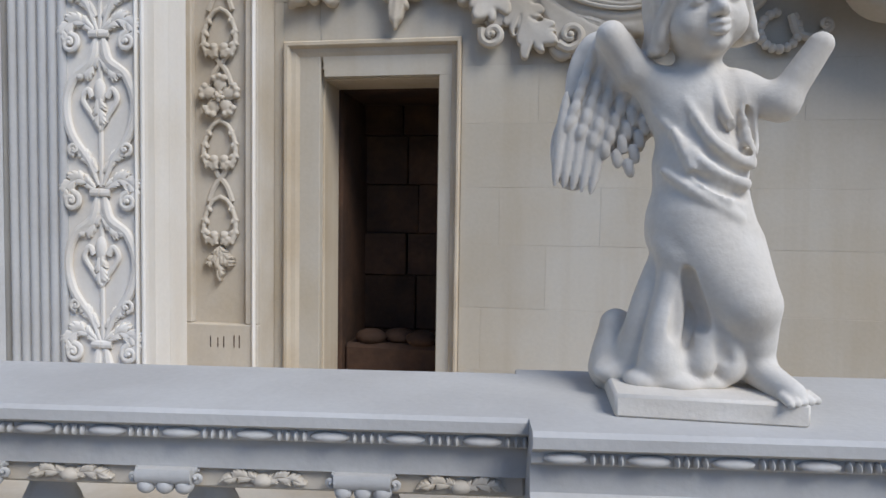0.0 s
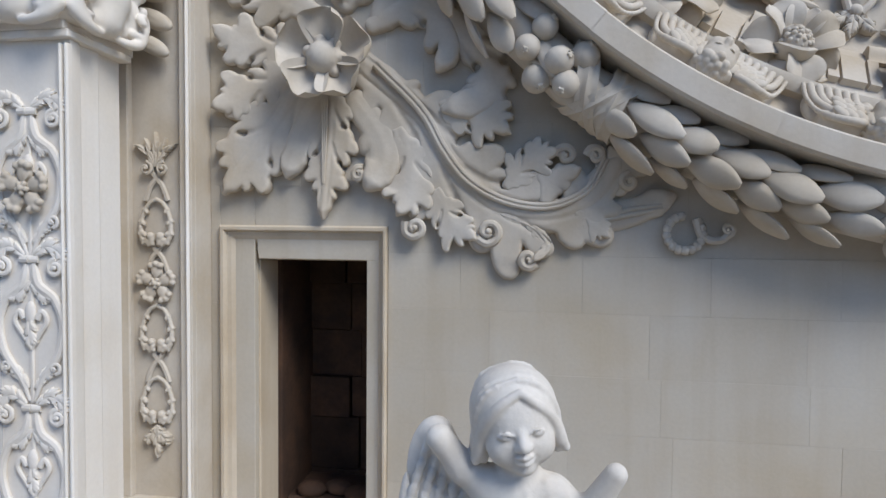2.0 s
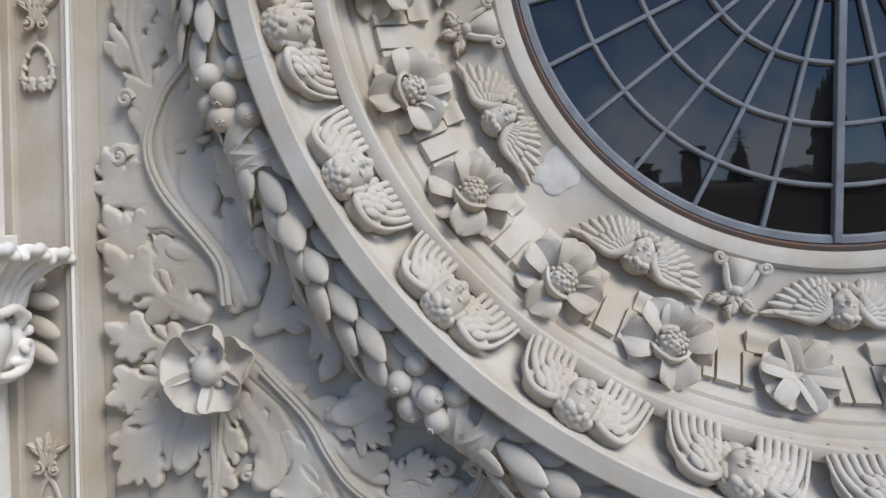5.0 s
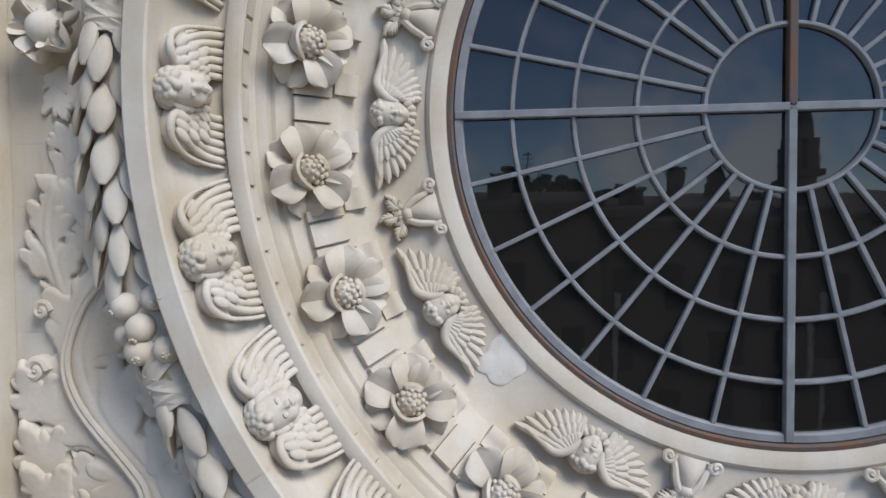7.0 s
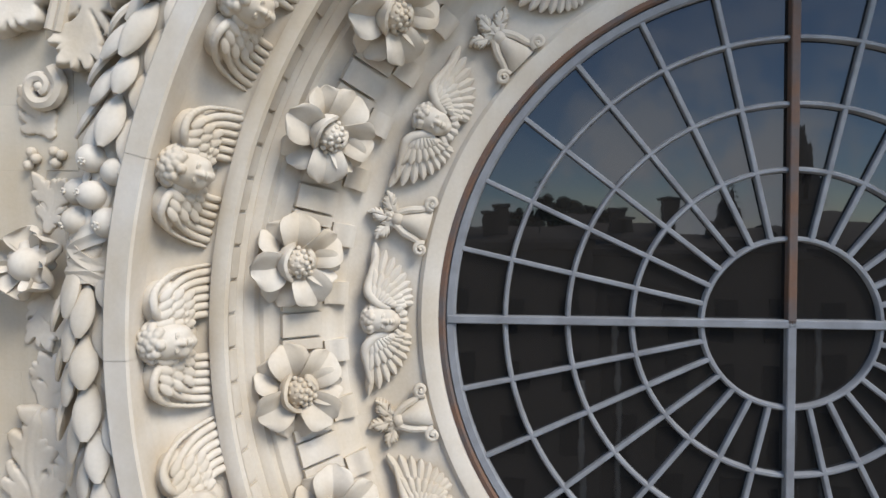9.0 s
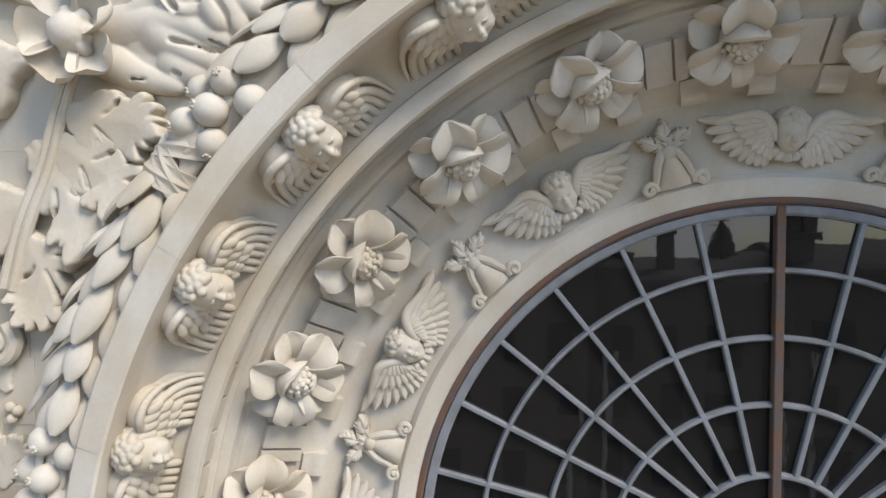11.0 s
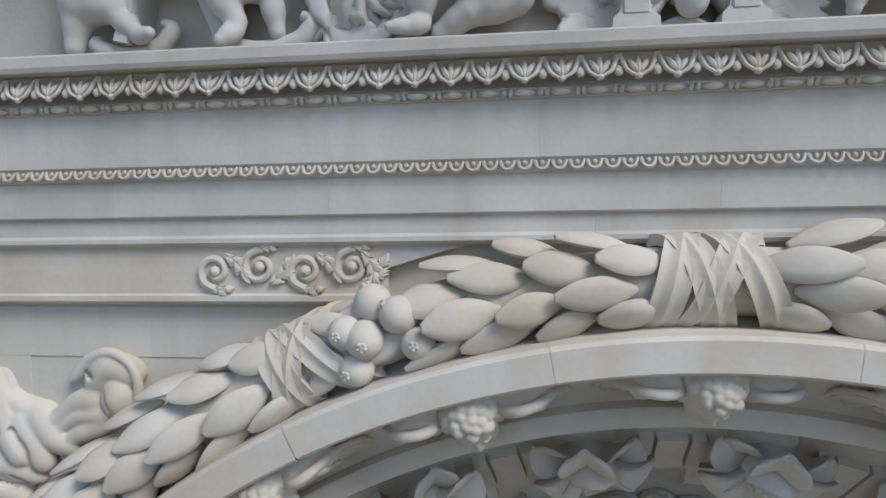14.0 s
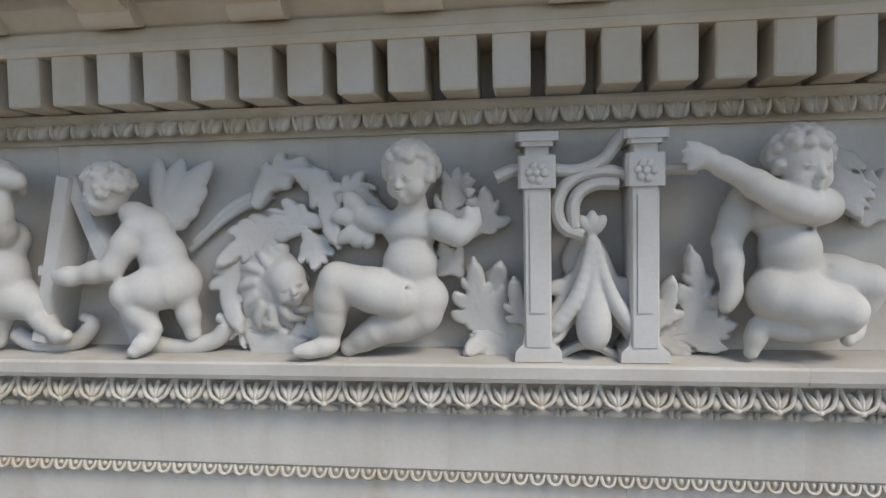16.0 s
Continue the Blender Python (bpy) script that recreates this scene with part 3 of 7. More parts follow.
def scale_feather(s, p0, p1, w, t, up=(0, 0, 1)):
    s.add(quill((Vector(p1) - Vector(p0)).length, w, t), aim(p0, p1, up))

# ---- wall ----
wall = tagged(new("wall_north"), "pale limestone ashlar wall with carved ornament", "wall", kind="structure")


def backing():
    """The wall's core: a plate with a round hole for the rose, met by plain slabs."""
    R, N = 3.99, 160
    verts, faces = [], []
    x0, x1, z0, z1 = -4.722, 4.8, 2.162, 11.0
    for d in (0.006, 0.5):
        for i in range(N):
            a = TAU * i / N
            c, s = math.cos(a), math.sin(a)
            verts.append((R * c, d, ZC + R * s))
            k = min([(x1 if c > 0 else -x0) / abs(c) if abs(c) > 1e-6 else 1e9, ((z1 - ZC) if s > 0 else (ZC - z0)) / abs(s) if abs(s) > 1e-6 else 1e9])
            verts.append((k * c, d, ZC + k * s))
    for i in range(N):
        j = (i + 1) % N
        faces.append((2 * i, 2 * i + 1, 2 * j + 1, 2 * j))
        o = 2 * N
        faces.append((o + 2 * i, o + 2 * j, o + 2 * j + 1, o + 2 * i + 1))
        faces.append((2 * i, 2 * j, o + 2 * j, o + 2 * i))
        faces.append((2 * i + 1, o + 2 * i + 1, o + 2 * j + 1, 2 * j + 1))
    me = mesh("core", verts, faces, WALLSTONE, False)
    bm = bmesh.new()
    bm.from_mesh(me)
    return mesh_of("core", bm, WALLSTONE, False)


part("core", backing(), wall)
# corners of the plate and what lies beside and below it
for name, a in (("slab", (-6.6, -4.722, 0.006, 0.5, -0.6, 11.0)), ("slab", (-3.938, 4.8, 0.006, 0.5, -0.6, 2.162)), ("slab", (-4.722, -3.938, 0.006, 0.5, -0.6, -0.012)),
                ("slab", (-6.6, 4.8, 0.006, 0.5, 11.0, 14.2))):
    part(name, box_mesh(name, *a, WALLSTONE), wall)

# ---- the rose's body, ring by ring ----
rose_window = tagged(new("rose_window"), "deep round rose window of carved pale limestone rings", "rose window")
part("inner_bevel", lathe("inner_bevel", [(2.325, 0.95), (2.325, 0.80), (2.34, 0.787), (2.45, 0.777), (2.48, 0.80), (2.50, 0.95)], STONE), rose_window)
part("cherub_bed", lathe("cherub_bed", [(2.47, 0.96), (2.47, 0.815), (2.60, 0.81), (2.80, 0.79), (2.93, 0.75), (2.99, 0.70), (2.99, 0.96)], STONE), rose_window)
part("flower_bed", lathe("flower_bed", [(2.97, 0.96), (2.97, 0.72), (3.02, 0.66), (3.14, 0.53), (3.30, 0.40), (3.36, 0.36), (3.39, 0.33), (3.42, 0.33), (3.43, 0.28), (3.47, 0.26), (3.5, 0.26), (3.5, 0.96)], STONE), rose_window)
part("step_ring", lathe("step_ring", [(3.49, 0.96), (3.49, 0.25), (3.535, 0.225), (3.535, 0.05), (3.50, 0.045), (3.475, 0.025), (3.465, -0.005), (3.475, -0.035), (3.52, -0.045), (3.565, -0.03), (3.60, 0.06), (3.60, 0.96)], STONE), rose_window)
part("cove", lathe("cove", [(3.56, 0.6), (3.56, 0.03), (3.66, 0.005), (3.735, -0.06), (3.785, -0.17), (3.805, -0.29), (3.81, -0.40), (3.93, -0.40), (3.98, 0.0), (3.98, 0.6)], STONE), rose_window)
patch = Clay((-0.2, -0.26, -0.03), (0.2, 0.26, 0.06), 0.008)
for a, b, r in ((-0.05, 0.07, 0.10), (0.04, -0.04, 0.12), (-0.03, -0.13, 0.08), (0.07, 0.12, 0.07), (-0.1, -0.03, 0.07), (0.1, -0.12, 0.06)):
    patch.ball((a, b, 0.0), (r, r * 1.1, 0.014), None, 0.02)
part("plaster_patch", patch.data("plaster_patch", STATUE), rose_window, "smooth white repair of plaster", rose_frame(2.60, radians(222), 0.81, 6))
RIM = [(3.80, -0.28), (3.80, -0.425), (3.812, -0.438), (3.935, -0.438), (3.952, -0.42), (3.955, -0.2), (4.06, -0.02), (4.08, 0.05), (3.9, 0.05)]
rrng = random.Random(17)
for i in range(22):  # long curved blocks with hair joints
    a0, a1 = TAU * i / 22 + 0.02, TAU * (i + 1) / 22 + 0.0196
    d = rrng.uniform(-0.002, 0.002)
    part("rim_block", lathe("rim_block", [(r + d, y + d) for r, y in RIM], RIMSTONE, 12, a0, a1, False), rose_window)

# ---- glazing ----
window = tagged(new("window_1"), "round window of dark panes between grey glazing bars", "window", kind="structure")
part("frame", lathe("frame", [(2.215, 0.90), (2.215, 0.83), (2.23, 0.815), (2.275, 0.81), (2.29, 0.83), (2.29, 0.90)], LEADGREY, 144), window, "grey painted outer frame")
part("rust_rim", lathe("rust_rim", [(2.285, 0.90), (2.285, 0.80), (2.30, 0.785), (2.33, 0.79), (2.33, 0.90)], RUST, 144), window, "rusted iron rim")
RINGS = (0.56, 1.013, 1.442, 1.87)
for r in RINGS:
    w = 0.019
    part("ring_bar", lathe("ring_bar", [(r - w, 0.88), (r - w, 0.835), (r - 0.008, 0.82), (r + 0.008, 0.82), (r + w, 0.835), (r + w, 0.88)], LEADGREY, 112), window)
NSP = 28


def bar(r0, r1, w, y0, y1, mat):
    bm = bmesh.new()
    vs = [(r0, -w), (r1, -w), (r1, w), (r0, w)]
    f = bm.faces.new([bm.verts.new((x, y0, z)) for x, z in vs])
    g = bmesh.ops.extrude_face_region(bm, geom=[f])
    bmesh.ops.translate(bm, vec=(0, y1 - y0, 0), verts=[v for v in g["geom"] if isinstance(v, bmesh.types.BMVert)])
    bmesh.ops.bevel(bm, geom=bm.edges[:], offset=0.006, segments=1, affect="EDGES")
    return mesh_of("spoke", bm, mat, False)


spoke = bar(RINGS[0], 2.225, 0.017, 0.88, 0.822, LEADGREY)
cross = bar(0.0, 2.275, 0.028, 0.885, 0.80, LEADGREY)
crossr = bar(0.0, 2.275, 0.028, 0.885, 0.80, RUST)
for i in range(NSP):
    m = pose(0, 0, ZC, 0, -360 * i / NSP, 0)
    if i % 7 == 0:
        part("main_bar", crossr if i == 7 else cross, window, m=m)
    else:
        part("spoke", spoke, window, m=m)


def pane(r0, r1, a0, a1, n=4):
    verts = [rose(r, a0 + (a1 - a0) * i / n, 0.862 + d) for d in (0, 0.006) for i in range(n + 1) for r in (r0, r1)]
    k = 2 * (n + 1)
    faces = [(2 * i, 2 * i + 2, 2 * i + 3, 2 * i + 1) for i in range(n)] + [(k + 2 * i, k + 2 * i + 1, k + 2 * i + 3, k + 2 * i + 2) for i in range(n)]
    return mesh("pane", verts, faces, GLASS, False)


prng = random.Random(21)
edges = (0.0,) + RINGS + (2.245,)
for j in range(5):
    steps = 4 if j == 0 else NSP
    for i in range(steps):
        c = rose((edges[j] + edges[j + 1]) / 2, TAU * (i + 0.5) / steps, 0.862)
        tilt = Matrix.Translation(c) @ pose(0, 0, 0, prng.uniform(-0.35, 0.35), 0, prng.uniform(-0.35, 0.35)) @ Matrix.Translation(-c)
        part("pane", pane(max(edges[j], 0.001), edges[j + 1], TAU * i / steps, TAU * (i + 1) / steps, 10 if j == 0 else 3), window, m=tilt)
# a plain board closes the window; the interior's darkness is its colour
part("back_board", lathe("back_board", [(0.0, 1.0), (2.6, 1.0), (2.6, 1.02), (0.0, 1.02)], DARK, 48), window, "flat board painted dark in place of the unlit interior behind the glass")

# ---- the square below and the town across it ----
ground = tagged(new("ground", box_mesh("ground", -400, 400, -400, 12, -9.6, -9.5, PAVING, 0)), "pale stone paving of the square below", "ground", kind="structure")
facade_below = tagged(new("wall_below", box_mesh("wall_below", -6.6, 4.8, -1.2, 0.5, -9.5, -0.6, WALLSTONE, 0.02)), "plain limestone wall below the balcony", "wall", kind="structure")


def town_house(x, y, w, d, h, cols, rows, seed):
    """A plastered house with a cornice, a low tiled roof, windows, pale strips and chimneys."""
    rg = random.Random(seed)
    top = tagged(new("town_house"), "dim plastered town house with a low tiled roof across the square", "house", "houses across the square")
    top.matrix_basis = pose(x, y, -9.5)
    part("body", box_mesh("body", -w / 2, w / 2, -d, 0, 0, h, TOWN, 0.05), top)
    part("cornice", box_mesh("cornice", -w / 2 - 0.2, w / 2 + 0.2, -d, 0.3, h - 0.5, h - 0.1, TOWN, 0.05), top)
    rise = rg.uniform(0.5, 1.6)
    roof = loop_grid([[Vector((sx, yy, zz)) for yy, zz in ((0.2, h - 0.1), (-d / 2, h + rise), (-d, h - 0.1))] for sx in (-w / 2 - 0.1, w / 2 + 0.1)])
    part("roof", Soup().add(roof).data("roof", TOWN), top)
    win = box_mesh("window", -0.55, 0.55, -0.05, 0.06, -0.9, 0.9, ROOFDARK, 0.02)
    for i in range(cols):
        for j in range(rows):
            part("window", win, top, m=pose(-w / 2 + w * (i + 0.5) / cols, 0.02, 2.4 + (h - 4) * (j + 0.3) / rows))
    # two added pale strips, coloured to stand for sunlit gaps in the house row
    for i in range(2):
        part("lit_strip", box_mesh("lit_strip", -w / 2 + 0.8 + i * (w - 1.8), -w / 2 + 1.05 + i * (w - 1.8), -0.05, 0.2, 0, h - 4 - 3 * i, PALE, 0.05), top)
    for i in range(3):
        cx, ch = rg.uniform(-w / 2 + 0.8, w / 2 - 0.8), rg.uniform(0.9, 2.2)
        part("chimney", box_mesh("chimney", cx - 0.4, cx + 0.4, -2.6, -1.8, h - 0.3, h + ch, TOWN, 0.04), top)
        part("chimney_cap", box_mesh("chimney_cap", cx - 0.5, cx + 0.5, -2.7, -1.7, h + ch, h + ch + 0.18, TOWN, 0.04), top)
    ax = rg.uniform(-w / 3, w / 3)
    s = Soup().add(tube([(ax, -3, h), (ax, -3, h + 3.2)], 0.04, 6))
    for i in range(4):
        s.add(tube([(ax - 0.5 + 0.08 * i, -3, h + 2.2 + 0.28 * i), (ax + 0.5 - 0.08 * i, -3, h + 2.2 + 0.28 * i)], 0.025, 6))
    part("aerial", s.data("aerial", ROOFDARK), top)
    return top


for k, (x, w, h) in enumerate(((-44, 16, 16.8), (-29, 14, 17.4), (-15, 12, 16.6), (-3.5, 11, 16.4), (7, 10, 15.9), (19, 14, 16.0), (33, 13, 16.6), (46, 14, 16))):
    town_house(x, -26 - (k % 3), w, 10, h, 4, 4, k)


def belfry(x, y, w, h):
    top = tagged(new("bell_tower"), "dim stone bell tower with arched openings above the roofs", "tower")
    top.matrix_basis = pose(x, y, -9.5)
    part("shaft", box_mesh("shaft", -w / 2, w / 2, -w, 0, 0, h * 0.86, TOWN, 0.05), top)
    part("cornice", box_mesh("cornice", -w / 2 - 0.3, w / 2 + 0.3, -w - 0.3, 0.3, h * 0.86, h * 0.88, TOWN, 0.05), top)
    for k in (-1, 1):
        for q in (-w + 0.3, -0.3):
            part("pier", box_mesh("pier", k * w * 0.34 - 0.3, k * w * 0.34 + 0.3, q - 0.3, q + 0.3, h * 0.88, h * 0.96, TOWN, 0.04), top)
    ring = [[Vector((r * math.cos(TAU * i / 12), -w / 2 + r * math.sin(TAU * i / 12), zz)) for i in range(12)] for r, zz in ((w * 0.52, h * 0.96), (w * 0.5, h * 0.98), (w * 0.36, h * 1.03), (w * 0.12, h * 1.06), (0.05, h * 1.09))]
    part("cupola", Soup().add(loop_grid(ring)).data("cupola", TOWN), top)


belfry(13.0, -29.5, 1.2, 20.4)
belfry(9.4, -30.5, 1.3, 17.2)


def far_tree(x, y, h, seed):
    """A tree on a terrace: a trunk, limbs and a crown of many small leaf clumps."""
    rg = random.Random(seed)
    top = tagged(new("tree"), "dark leafy tree rising between the houses across the square", "tree", "trees across the square")
    top.matrix_basis = pose(x, y, -9.5)
    s = Soup().add(tube(spline([(0, 0, 0), (0.2, 0, h * 0.4), (-0.1, 0, h * 0.8)], 8), [0.35, 0.12], 8))
    for k in range(5):
        a = k * 1.3
        s.add(tube([(0, 0, h * 0.6 + 0.3 * k), (1.6 * math.cos(a), 1.6 * math.sin(a), h * 0.8 + 0.2 * k)], [0.12, 0.04], 6))
    part("trunk", s.data("trunk", ROOFDARK), top)
    c = Soup()
    for k in range(150):
        a, u, q = rg.uniform(0, TAU), rg.uniform(-1, 1), rg.uniform(0.5, 1.0) ** 0.5
        p = Vector((2.6 * q * math.sqrt(1 - u * u) * math.cos(a), 2.2 * q * math.sqrt(1 - u * u) * math.sin(a), h * 0.86 + 2.0 * q * u))
        r = rg.uniform(0.22, 0.5)
        c.add(ellipsoid(p, (r, r * rg.uniform(0.6, 1), r * rg.uniform(0.5, 0.9)), 6, 4))
    tagged(part("crown", c.data("crown", LEAFGREEN), top), kind="stuff")


for k, (x, y, h) in enumerate(((-0.5, -33, 19.0), (2.8, -34, 18.2), (-8.5, -33, 18.0), (16.5, -34, 17.0))):
    far_tree(x, y, h, k)
# ---- entablature ----
entablature = tagged(new("entablature"), "long limestone entablature with plain fasciae and carved mouldings", "entablature", kind="structure")
X0, X1 = -6.6, 4.8
ENT = [("lower_band", [(0.01, 10.52), (-0.06, 10.52), (-0.075, 10.535), (-0.075, 10.56), (-0.06, 10.57), (-0.06, 10.79), (0.01, 10.79)]),
       ("fascia", [(0.01, 10.79), (-0.075, 10.79), (-0.10, 10.81), (-0.10, 10.83), (-0.09, 10.845), (-0.09, 10.925), (0.01, 10.925)]),
       ("fascia", [(0.01, 10.925), (-0.105, 10.925), (-0.115, 10.935), (-0.115, 11.10), (0.01, 11.10)]),
       ("fascia", [(0.01, 11.10), (-0.125, 11.10), (-0.135, 11.115), (-0.135, 11.15), (-0.15, 11.165), (-0.15, 11.41), (0.01, 11.41)]),
       ("crown", [(0.01, 11.41), (-0.165, 11.41), (-0.165, 11.455), (-0.14, 11.475), (-0.14, 11.55), (-0.19, 11.575), (-0.28, 11.58), (-0.29, 11.60), (-0.29, 11.645), (-0.28, 11.655), (0.01, 11.67)]),
       ("frieze_ground", [(0.01, 11.67), (-0.02, 11.67), (-0.02, 12.62), (0.01, 12.62)]),
       ("bed_moulding", [(0.01, 12.62), (-0.05, 12.62), (-0.06, 12.64), (-0.08, 12.68), (-0.13, 12.73), (-0.15, 12.74), (-0.06, 12.75), (-0.06, 13.03), (0.01, 13.03)]),
       ("upper_moulding", [(0.01, 13.03), (-0.33, 13.03), (-0.34, 13.05), (-0.40, 13.10), (-0.42, 13.12), (-0.42, 13.29), (0.01, 13.29)])]
brng = random.Random(31)
for name, prof in ENT:
    if name == "lower_band":
        part(name, run(name, prof, X0, -1.36, STONE), entablature)
        part(name, run(name, prof, 1.36, X1, STONE), entablature)
        for k in (-1, 1):  # its ends are cut to the curve of the garland
            cut = [(k * x, ZC + math.sqrt(4.40 ** 2 - x * x)) for x in (1.36, 1.25, 1.12, 1.0, 0.88, 0.78, 0.69)]
            outline = cut + [(k * 0.69, 10.79), (k * 1.36, 10.79)]
            bm = bmesh.new()
            bm.faces.new([bm.verts.new((x, 0.008, zz)) for x, zz in outline])
            g = bmesh.ops.extrude_face_region(bm, geom=bm.faces[:])
            bmesh.ops.translate(bm, vec=(0, -0.069, 0), verts=[v for v in g["geom"] if isinstance(v, bmesh.types.BMVert)])
            part("band_end", mesh_of("band_end", bm, BLOCKSTONE, False), entablature)
    elif name in ("fascia", "frieze_ground", "crown"):
        x = X0
        while x < X1:  # laid in long blocks with fine joints
            x1 = min(X1, x + brng.uniform(1.0, 1.9))
            part(name + "_block", run(name + "_block", [(y + brng.uniform(-0.0007, 0.0007) * (y < 0), zz) for y, zz in prof], x, x1 - 0.0008, BLOCKSTONE), entablature)
            x = x1
    else:
        part(name, run(name, prof, X0, X1, STONE), entablature)


# ---- ornaments of the rose ----
def melted(soup, voxel, smooth=2):
    """The soup's shapes fused into one skin, as a shape."""
    me = hull("melt", soup, STONE, voxel, smooth)
    shape = [v.co.copy() for v in me.vertices], [tuple(p.vertices) for p in me.polygons]
    bpy.data.meshes.remove(me)
    return shape


def cove_cherub():
    """Head and drooping wings; x along the ring, y outwards, z off the cove."""
    top = new("cherub_relief")
    C = Clay((-0.18, -0.17, -0.16), (0.18, 0.26, 0.30), 0.0058)
    clay_head(C, (0, 0.05, 0.095), 0.131, (0, -0.12, 1), (0, 1, 0.1), 100, 3)
    C.ball((0, -0.03, -0.03), (0.10, 0.12, 0.12), None, 0.04)
    part("head", C.data("head", STONE), top)
    for k in (-1, 1):
        # a thick shoulder that stands off the cove, bends over and runs in to the tip
        W = Clay((-0.46 if k < 0 else 0.0, -0.27, -0.10), (0.0 if k < 0 else 0.46, 0.24, 0.23), 0.0058)
        edge = spline([(k * 0.09, 0.0, 0.05), (k * 0.12, 0.09, 0.11), (k * 0.185, 0.14, 0.15), (k * 0.275, 0.13, 0.135), (k * 0.345, 0.04, 0.075), (k * 0.385, -0.09, 0.03), (k * 0.40, -0.205, 0.02)], 24)
        for i in range(24):
            r0, r1 = (0.013 + 0.007 * math.sin(math.pi * min(1, q / 17)) - 0.003 * q / 24 for q in (i, i + 1))
            W.rod(edge[i], edge[i + 1], r0, r1, 0.012)
        W.ball((k * 0.2, 0.06, 0.03), (0.13, 0.11, 0.10), (Vector((1, 0, 0)), Vector((0, 0.9, 0.43)), Vector((0, -0.43, 0.9))), 0.03)
        W.ball((k * 0.27, -0.08, -0.02), (0.12, 0.14, 0.05), None, 0.03)
        for i in range(6):  # long quills nested inside the edge, parted by deep grooves
            o = 0.022 + 0.046 * i
            pts = [(k * (0.17 - 0.1 * o), 0.10 - 0.6 * o, 0.125 - 0.2 * o), (k * (0.265 - 0.7 * o), 0.075 - 0.5 * o, 0.115 - 0.15 * o), (k * (0.335 - 0.92 * o), -0.02 - 0.2 * o, 0.06), (k * (0.37 - 1.0 * o), -0.11 - 0.08 * o, 0.03), (k * (0.385 - 1.05 * o), -0.205, 0.018)]
            W.path(pts, 0.0215, 0.0205, 0.002, False, 12)
        for i in range(7):
            o = 0.001 + 0.046 * i
            pts = [(k * (0.215 - 0.4 * o), 0.085 - 0.55 * o, 0.15 - 0.18 * o), (k * (0.265 - 0.7 * o), 0.075 - 0.5 * o, 0.14 - 0.15 * o), (k * (0.335 - 0.92 * o), -0.02 - 0.2 * o, 0.085), (k * (0.37 - 1.0 * o), -0.11 - 0.08 * o, 0.053), (k * (0.385 - 1.05 * o), -0.215, 0.04)]
            W.path(pts, 0.0115, 0.0085, 0.003, True, 12)
        for row in range(3):
            for i in range(4):
                f = i / 3.4
                p0 = Vector((k * (0.085 + 0.15 * f - 0.01 * row), 0.125 - 0.07 * row - 0.02 * f, 0.135 - 0.03 * row))
                W.blade(p0, p0 + Vector((k * (0.025 + 0.05 * f), -0.095 + 0.03 * f, -0.006)), 0.026, 0.017, (0, 0, 1), 0.002)
        part("wing", W.data("wing", STONE), top)
    return top


def inner_cherub():
    """Child's head over a collar of plumes, with wings spread along the ring."""
    top = new("winged_cherub")
    C = Clay((-0.15, -0.14, -0.12), (0.15, 0.22, 0.22), 0.0058)
    clay_head(C, (0, 0.05, 0.04), 0.118, (0, -0.25, 1), (0, 1, 0.1), 90, 4)
    C.ball((0, -0.05, 0.03), (0.06, 0.06, 0.06), None, 0.04)
    part("head", C.data("head", STONE), top)
    for k in (-1, 1):
        s = Soup()
        s.add(ellipsoid((k * 0.2, 0.03, 0.0), (0.17, 0.13, 0.045), 16, 8))
        s.add(tube(spline([(k * 0.085, -0.01, 0.06), (k * 0.12, 0.08, 0.075), (k * 0.2, 0.145, 0.075), (k * 0.31, 0.13, 0.06), (k * 0.45, 0.10, 0.045)], 16), [0.03 + 0.012 * math.sin(math.pi * i / 16) - 0.018 * i / 16 for i in range(17)], 10))
        for i in range(9):  # quills fanned from the shoulder
            f = i / 8
            a = radians(2 - 92 * f)
            r0 = Vector((k * (0.22 - 0.10 * f), 0.10 - 0.125 * f, 0.045))
            Lf = 0.31 - 0.165 * f ** 0.8
            scale_feather(s, r0, r0 + Vector((k * math.cos(a) * Lf, math.sin(a) * Lf, -0.022)), 0.03, 0.026)
        for row in range(2):  # two rows of rounded coverts over them
            for i in range(8 - row):
                f = i / 7
                a = radians(0 - 92 * f)
                r0 = Vector((k * (0.19 - 0.085 * f - 0.05 * row * (1 - f)), 0.105 - 0.13 * f, 0.072 + 0.012 * row))
                Lf = 0.16 - 0.06 * row - 0.06 * f
                scale_feather(s, r0, r0 + Vector((k * math.cos(a) * Lf, math.sin(a) * Lf, -0.012)), 0.026, 0.02)
        part("wing", s.data("wing", STONE), top)
    plume = Soup().add(quill(0.09, 0.027, 0.022)).data("plume", STONE)
    for row in range(2):
        for i in range(5):
            a = -90 + (i - 2) * 24
            r0 = 0.055 + 0.03 * row
            part("plume", plume, top, m=pose(r0 * math.cos(radians(a)), r0 * math.sin(radians(a)), 0.05 + 0.02 * row, 0, 6, a) @ Matrix.Diagonal((1 - 0.4 * row, 1, 1, 1)))
    return top


